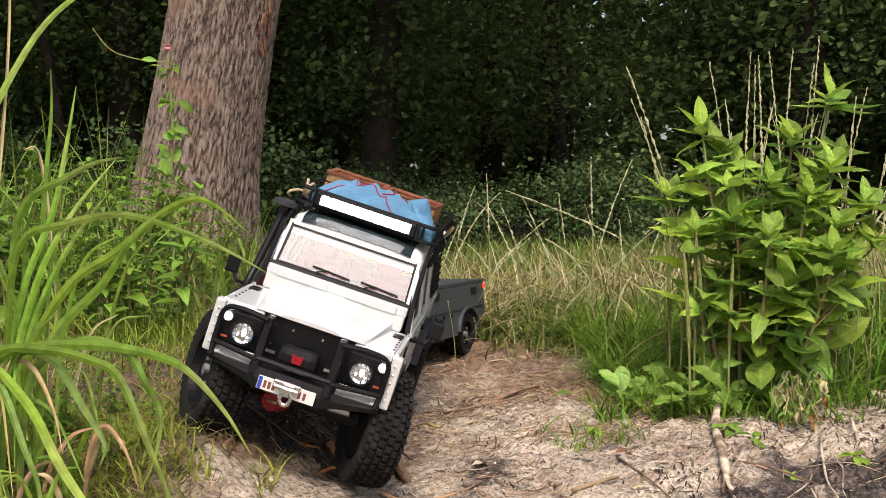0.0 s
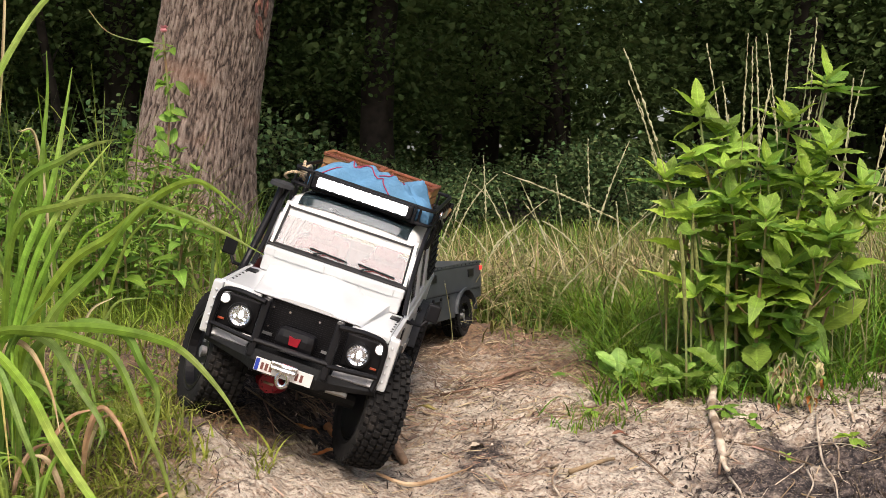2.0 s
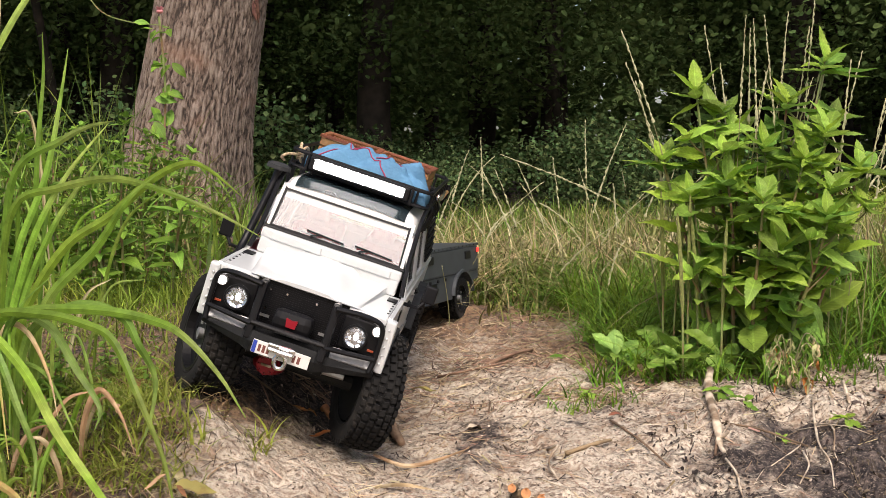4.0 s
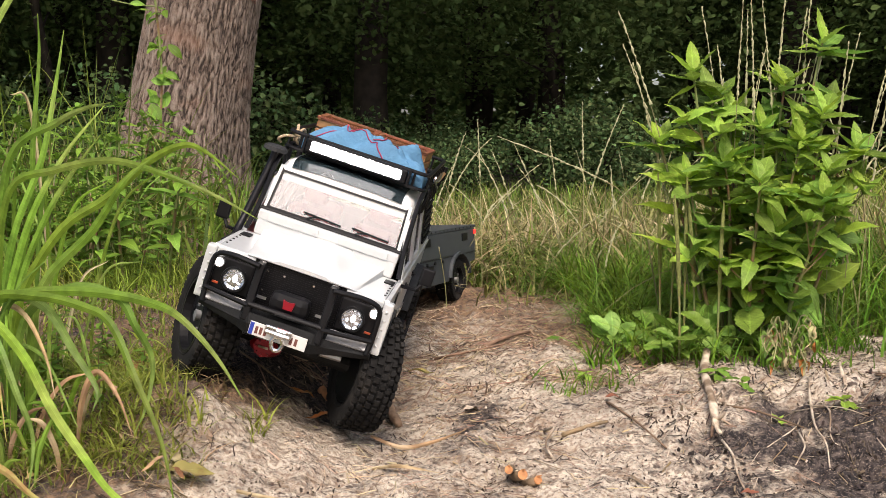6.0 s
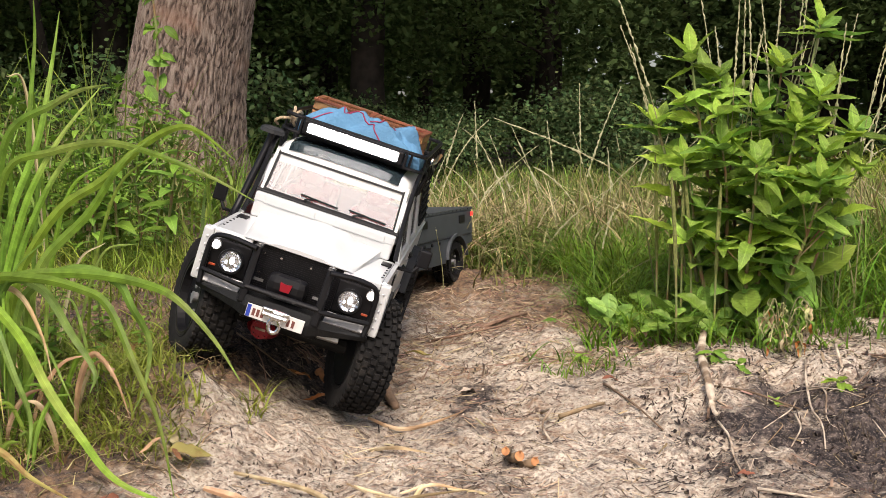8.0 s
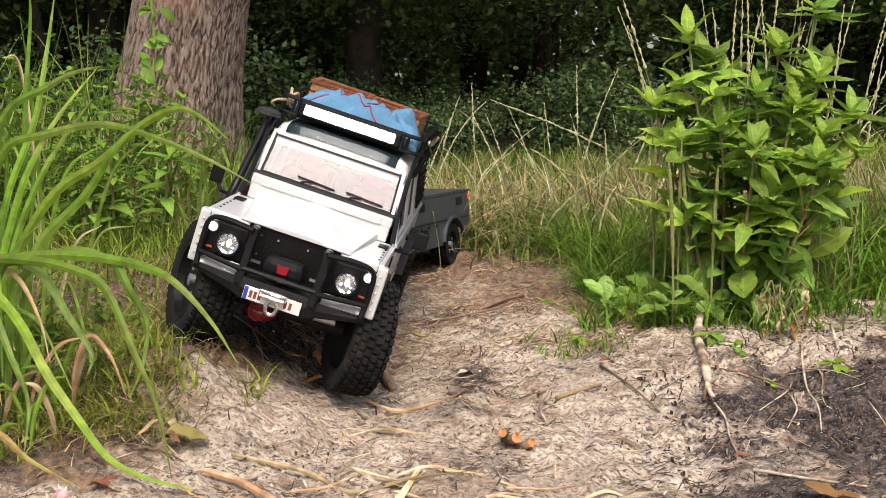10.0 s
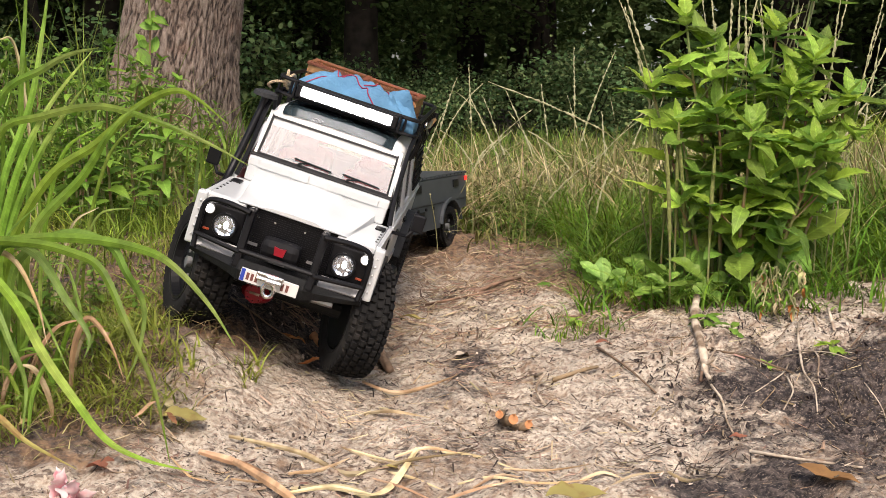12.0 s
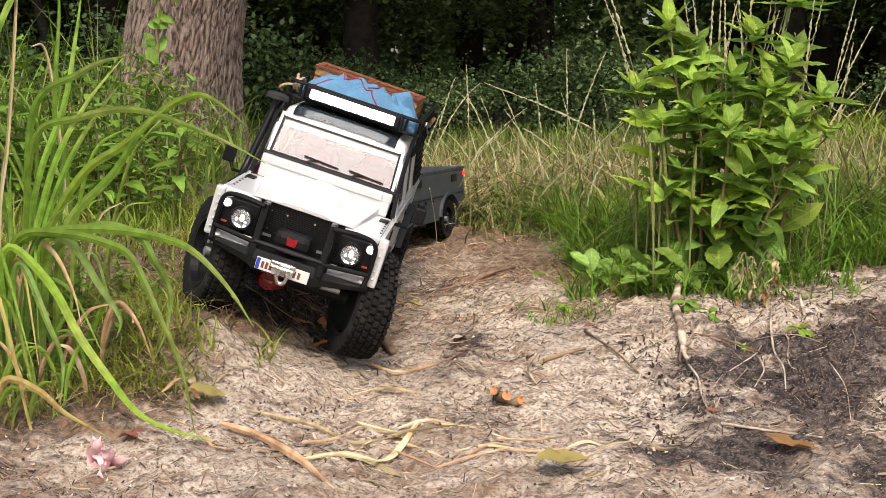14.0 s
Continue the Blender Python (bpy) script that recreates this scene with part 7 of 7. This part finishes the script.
stick("root", "bleached bare root hanging down the bank", ((0.291, 1.285, 0.01), (0.283, 1.255, 0.01), (0.274, 1.22, 0.007), (0.268, 1.17, 0.006), (0.262, 1.125, 0.008), (0.259, 1.1, 0.012)), 0.0046, M_root, "root", 0.85)
for k, (dx, dy, h) in enumerate(((0.001, -0.022, 0.012), (0.007, -0.012, 0.016), (-0.005, -0.012, 0.006))):
    stick("root", "pale splintered end of the root", ((0.259, 1.108, 0.011), (0.259 + dx * 0.6, 1.108 + dy * 0.6, 0.011), (0.259 + dx, 1.108 + dy, h)), 0.0028 - 0.0004 * k, (M_root, M_root, M_twig)[k], "root", 0.6)
stick("root", "thin pale rootlet hanging down the bank", ((0.26, 1.08, 0.005), (0.264, 1.05, 0.004), (0.259, 1.02, 0.003), (0.261, 0.99, 0.002)), 0.0013, M_root, "root")
stick("root", "pale rootlet in the dark soil", ((0.375, 1.2, 0.003), (0.36, 1.15, 0.01), (0.35, 1.1, 0.006), (0.352, 1.07, 0.012), (0.345, 1.04, 0.003)), 0.0013, M_root, "root")
stick("root", "pale rootlet in the dark soil", ((0.36, 1.16, 0.004), (0.372, 1.12, 0.008), (0.36, 1.09, 0.002), (0.368, 1.06, 0.003)), 0.001, M_root, "root")
stick("root", "bleached root stub in the soil", ((0.408, 1.21, 0.01), (0.405, 1.19, 0.005), (0.403, 1.175, 0.003)), 0.002, M_root, "root")
stick("root", "brown rootlet on the bank", ((0.275, 1.16, 0.004), (0.3, 1.13, 0.004), (0.34, 1.1, 0.002)), 0.0014, M_twig, "root")
stick("root", "pale curled rootlet on the bank", ((0.105, 1.14, 0.003), (0.115, 1.12, 0.014), (0.1, 1.1, 0.008), (0.108, 1.07, 0.003)), 0.0016, M_root, "root")
stick("stake", "thin black upright twig stuck in the sand", ((-0.158, 1.42, -0.005), (-0.159, 1.418, 0.02), (-0.157, 1.415, 0.037)), 0.0022, M_chip_dark, "twig", 0.8)
stick("twig", "brown broken stick on the sand", ((-0.116, 1.235, 0.004), (-0.1, 1.22, 0.007), (-0.085, 1.205, 0.005)), 0.005, M_cut)
stick("twig", "brown broken stick on the sand", ((-0.1, 1.24, 0.004), (-0.08, 1.222, 0.006), (-0.068, 1.205, 0.005)), 0.004, M_twig)
stick("twig", "grey weathered stick on the sand", ((-0.052, 1.26, 0.004), (-0.042, 1.22, 0.006), (-0.035, 1.185, 0.004)), 0.0065, M_twig)
stick("twig", "dark twig on the track", ((0.06, 1.45, 0.004), (0.09, 1.48, 0.006), (0.12, 1.52, 0.004)), 0.003, M_twig)
stick("twig", "thin twig on the track", ((0.0, 1.44, 0.003), (0.05, 1.43, 0.004), (0.09, 1.44, 0.003)), 0.0016, M_twig)
stick("twig", "thin pale stick on the bank", ((0.26, 0.945, 0.003), (0.3, 0.925, 0.004), (0.335, 0.9, 0.002)), 0.0016, M_root)
stick("twig", "dark twig below the bank", ((0.12, 1.12, 0.004), (0.15, 1.13, 0.005), (0.165, 1.14, 0.004)), 0.0025, M_twig)
stick("twig", "thin brown twig on the bank", ((0.17, 1.18, 0.003), (0.19, 1.13, 0.004), (0.21, 1.08, 0.003)), 0.0013, M_twig)


rng_root = np.random.RandomState(17)
for k in range(16):
    x, y = rng_root.uniform(0.18, 0.5), rng_root.uniform(1.05, 1.22)
    a, L = rng_root.uniform(-2.4, -0.7), rng_root.uniform(0.03, 0.09)
    dx, dy = L * math.cos(a), L * math.sin(a)
    stick("root", "fine brown rootlet in the soil of the bank", ((x, y, 0.003), (x + dx * 0.4 + 0.008, y + dy * 0.4, rng_root.uniform(0.002, 0.008)), (x + dx, y + dy, 0.002)),
          rng_root.uniform(0.0006, 0.0013), M_root if k % 3 == 0 else M_twig, "root", 0.5)


def cut_sticks():
    e = thing("cut_sticks", "bundle of three cut sticks with orange sawn ends in the sand", "sticks", pose(0.073, 1.02, z_at(0.073, 1.02)))
    for x, z, r in ((-0.009, 0.014, 0.0038), (0.001, 0.009, 0.0046), (0.0125, 0.0035, 0.004)):
        d = Vector((0.15 + 25 * (x - 0.001), -0.85, 0.3 - 20 * (z - 0.009))).normalized()
        p = Vector((x, 0, z))
        s = part("stick", tube(B(), [p - d * 0.04, p - d * 0.015, p + d * 0.006], r, 10, [r * 0.9, r * 1.05, r]), M_twig, e, "grey-brown bark", True)
        part("sawn_end", drum(B(), p + d * 0.0066, d, r * 0.93, 0.0016, 12), M_cut, s, "orange sawn end")
        part("splinter", tube(B(), [p + d * 0.004 + Vector((0, 0, r * 0.8)), p + d * 0.0105 + Vector((0.001, 0, r * 0.9))], 0.001, 5, [0.0014, 0.0004]), M_cut, s)


cut_sticks()


def ground_leaf(label, x, y, L, W, mat, az, seed, curl=0.3, lift=0.004, name="fallen_leaf", category="leaf"):
    me = leaf_mesh(name, L, W, mat, 9, 0.35, curl, 0.04, 0.5, 0.05, seed)
    ob = new(name, me)
    ob.matrix_world = pose(x, y, z_at(x, y) + lift + abs(curl) * L * 0.3, random.uniform(-15, 15), random.uniform(-12, 5), az)
    return tagged(ob, label, category, "fallen leaves")


for k, (x, y, L, W, mat, az) in enumerate(((-0.212, 0.962, 0.038, 0.022, M_yellow_leaf, 15), (0.281, 0.887, 0.055, 0.022, M_dead_leaf, -50), (0.27, 0.99, 0.016, 0.012, M_dead_leaf, 170),
                                           (-0.0, 1.36, 0.035, 0.016, M_yellow_leaf, 160), (-0.075, 1.36, 0.022, 0.018, M_yellow_leaf, 40), (-0.125, 1.4, 0.018, 0.014, M_dead_leaf, 80),
                                           (-0.256, 0.898, 0.036, 0.028, M_dead_leaf, -10), (0.085, 0.815, 0.045, 0.03, M_yellow_leaf, 5), (-0.03, 0.9, 0.05, 0.012, M_yellow_leaf, 40),
                                           (0.135, 1.47, 0.06, 0.015, M_weed, 55), (0.03, 1.21, 0.018, 0.015, M_root, 20), (0.17, 1.19, 0.02, 0.008, M_dead_leaf, 15))):
    ground_leaf("curled dry leaf lying on the sand", x, y, L, W, mat, az, k)
rng_leaf = np.random.RandomState(23)
for k in range(16):
    x, y = rng_leaf.uniform(-0.36, -0.2), rng_leaf.uniform(0.93, 1.14)
    ground_leaf("withered brown leaf hanging in the bank's grass", x, y, rng_leaf.uniform(0.014, 0.028), rng_leaf.uniform(0.004, 0.008), (M_dead_leaf, M_yellow_leaf, M_reed, M_straw)[k % 4], rng_leaf.uniform(0, 360), 40 + k, 0.6, rng_leaf.uniform(0.004, 0.02))


ground_leaf("curled orange-brown leaf pressed against the truck's tyre", -0.14, 1.168, 0.032, 0.012, M_orange_leaf, -30, 71, 0.5, 0.004)
ground_leaf("torn orange-brown leaf pressed against the truck's tyre", -0.122, 1.148, 0.026, 0.01, M_orange_leaf, 5, 72, -0.2, 0.003)
for label, pts, r in (("thin brown twig in front of the truck", ((-0.196, 1.215, 0.012), (-0.175, 1.205, 0.008), (-0.155, 1.2, 0.005), (-0.134, 1.2, 0.006)), 0.0011),
                      ("thin grey twig in front of the truck", ((-0.176, 1.205, 0.007), (-0.165, 1.18, 0.006), (-0.158, 1.15, 0.003)), 0.0009),
                      ("pale bent twig at the edge of the sand", ((-0.212, 1.13, 0.004), (-0.197, 1.14, 0.007), (-0.186, 1.165, 0.01)), 0.0008)):
    stick("twig", label, pts, r, M_twig)


def dry_reeds():
    rng = np.random.RandomState(9)
    for k in range(18):
        x, y = -0.14 + 0.018 * k + rng.uniform(-0.04, 0.04), 0.885 + rng.uniform(-0.035, 0.06)
        L, a = rng.uniform(0.03, 0.085), rng.uniform(-1.2, 1.2)
        dx, dy = L / 2 * math.cos(a), L / 2 * math.sin(a)
        lift = 0.003
        pts = [(x - dx, y - dy, z_at(x - dx, y - dy) + 0.004), (x, y + 0.003, z_at(x, y) + lift), (x + dx, y + dy, z_at(x + dx, y + dy) + 0.005)]
        e = bent_blade(None, pts, rng.uniform(0.0009, 0.0028), M_reed, "dry_reed", twist=rng.uniform(-1, 1))
        tagged(e, "dry tan reed blade lying on the sand", "reed", "dry reeds")
    # broad withered leaves among them
    for width, twist, pts in ((0.0065, 0.5, ((-0.156, 0.937), (-0.118, 0.868), (-0.095, 0.832), (-0.07, 0.79))), (0.005, 1.6, ((-0.006, 0.922), (-0.022, 0.885), (-0.034, 0.862), (-0.052, 0.84))),
                              (0.006, 0.8, ((-0.178, 0.93), (-0.15, 0.928), (-0.12, 0.905))), (0.005, -0.7, ((-0.1, 0.875), (-0.06, 0.868), (-0.03, 0.85), (-0.02, 0.83))),
                              (0.0035, 0.5, ((-0.06, 1.13), (-0.03, 1.118), (0.0, 1.115), (0.03, 1.13))), (0.003, -0.8, ((-0.055, 1.06), (-0.03, 1.035), (0.005, 1.035))), (0.004, 0.6, ((-0.16, 0.965), (-0.1, 0.945), (-0.06, 0.915), (-0.01, 0.905), (0.03, 0.912)))):
        q = [(x, y, z_at(x, y) + 0.004 + 0.003 * (k % 2)) for k, (x, y) in enumerate(pts)]
        e = bent_blade(None, q, width, M_reed, "dry_reed", twist=twist, n=18)
        tagged(e, "broad curled tan reed leaf lying on the sand", "reed", "dry reeds")


dry_reeds()


def pink_scrap():
    e = thing("pink_blossom", "crumpled pink and white blossom lying on the sand", "blossom", pose(-0.262, 0.856, z_at(-0.262, 0.856)) @ Matrix.Scale(1.1, 4))
    kinds = [leaf_mesh("petal", 0.024, 0.008, m, 9, 0.5, 0.3 + 0.4 * k, 0.25, 0.5, 0.12, k) for k, m in enumerate((M_pink, M_white_petal, M_pink))]
    for k in range(12):
        place_leaf("petal", kinds[k % 3], e, (0.008 * (k % 3 - 1), 0.005 * (k % 2), 0.003), k * 2.1, (0.0, 0.5, 1.2, 0.2)[k % 4], 1.2 * (k % 3 - 1), 0.6 + 0.25 * (k % 4))


pink_scrap()


def vine():
    e = thing("climbing_vine", "thin climbing weed with a pink bud beside the trunk", "plant", pose(-0.62, 2.9, z_at(-0.62, 2.9)))
    pts = [(-0.02, 0, 0), (-0.03, 0, 0.2), (-0.02, 0, 0.4), (-0.035, 0, 0.56)]
    part("stem", tube(B(), rounded(pts, 0.1), 0.003, 6), M_stem, e)
    side = part("shoot", tube(B(), rounded([(-0.035, 0, 0.54), (-0.1, 0, 0.545), (-0.17, 0, 0.565), (-0.21, 0, 0.62)], 0.05), 0.0015, 5), M_stem, e)
    me = leaf_mesh("leaf", 0.055, 0.024, M_weed, 8, 0.3, 0.5, 0, 0.45, 0.02, 3)
    rng = np.random.RandomState(6)
    for k in range(40):
        z = (0.2, 0.31, 0.38, 0.45, 0.52)[k % 5] + rng.normal(0, 0.008)
        place_leaf("leaf", me, e, (-0.03 + rng.normal(0, 0.012), rng.normal(0, 0.01), z), rng.uniform(0, 6.28), rng.uniform(-0.6, 0.5), rng.uniform(-0.5, 0.5), rng.uniform(0.7, 1.2) * (1.2 - z), face=rng.uniform(0.3, 0.9))
    place_leaf("leaf", me, e, (-0.09, -0.01, 0.545), 0.3, 0.1, 1.0, 0.7)
    part("bud", ball(B(), (-0.033, 0, 0.572), 0.007, 1.2, 1, 0.8), M_bud, e, "pink flower bud", True)
    petal = leaf_mesh("petal", 0.014, 0.008, M_bud, 6, 0.4, -0.3, 0.15, 0.6, 0.05, 1)
    for k in range(8):
        place_leaf("petal", petal, e, (-0.033, 0, 0.572), k * 0.785, 0.5 + 0.25 * (k % 2), 0, 1.0)


vine()


def sprouts():
    """Small seedlings on the face of the bank."""
    rng = np.random.RandomState(41)
    kinds = [leaf_mesh("leaf", 0.024, 0.011, M_weed if k else M_leaf, 10, 0.3, 0.5 + 0.4 * k, 0.05, 0.45, 0.03, k) for k in range(2)]
    for x, y, n, sc, label in ((0.284, 1.215, 6, 1.0, "small green weed sprouting beside the root"), (0.303, 1.19, 5, 0.9, "small green weed sprouting beside the root"), (0.385, 1.135, 5, 0.75, "tiny bright green seedling on the dark soil"),
                               (0.325, 1.135, 4, 0.5, "tiny seedling on the dark soil"), (0.16, 1.29, 5, 0.7, "small green weed on the sand")):
        e = thing("seedling", label, "plant", pose(x, y, z_at(x, y)), "seedlings on the bank")
        part("stem", tube(B(), [(0, 0, 0), (0.001, -0.002, 0.007 * sc), (0.003, -0.003, 0.014 * sc)], 0.0008, 5), M_stem, e)
        for k in range(n):
            place_leaf("leaf", kinds[0 if sc < 0.8 else 1], e, (0.002, -0.002, (0.006 + 0.0015 * k) * sc), 2.4 * k + rng.uniform(-0.4, 0.4), rng.uniform(-0.2, 0.7), rng.uniform(-0.4, 0.4), sc * rng.uniform(0.7, 1.2), face=rng.uniform(0, 0.5))


sprouts()


def wilted_plant():
    e = thing("wilted_plant", "wilted drooping plant with limp green and dry tan leaves", "plant", pose(0.366, 1.25, z_at(0.366, 1.25)))
    rng = np.random.RandomState(4)
    kinds = [leaf_mesh("leaf", 0.02, 0.0042, m, 10, 1.3, 1.3, 0.1, 0.4, 0.1, k) for k, m in enumerate((M_wilted, M_wilted, M_weed, M_reed, M_wilted, M_weed, M_orange_leaf))]
    for k in range(9):
        a = k * 0.74
        tip = Vector((0.024 * math.cos(a), 0.02 * math.sin(a) - 0.012, rng.uniform(0.034, 0.068)))
        crest = Vector((tip.x * 0.6, tip.y * 0.5, tip.z))
        end = tip - Vector((0, 0.004, rng.uniform(0.008, 0.02)))
        part("stem", tube(B(), rounded([(0, 0.012, 0), (tip.x * 0.3, tip.y * 0.3, tip.z * 0.7), crest, end], 0.01), 0.0007, 5), M_stalk, e)
        for j in range(12):
            p = crest.lerp(end, j / 11) if j > 2 else Vector((0, 0.012, 0)).lerp(crest, 0.5 + 0.2 * j)
            place_leaf("leaf", kinds[rng.randint(7 if j > 8 else 6)], e, p, rng.uniform(0, 6.28), rng.uniform(-1.5, -0.7), rng.uniform(-0.6, 0.6), rng.uniform(0.6, 1.25))


wilted_plant()
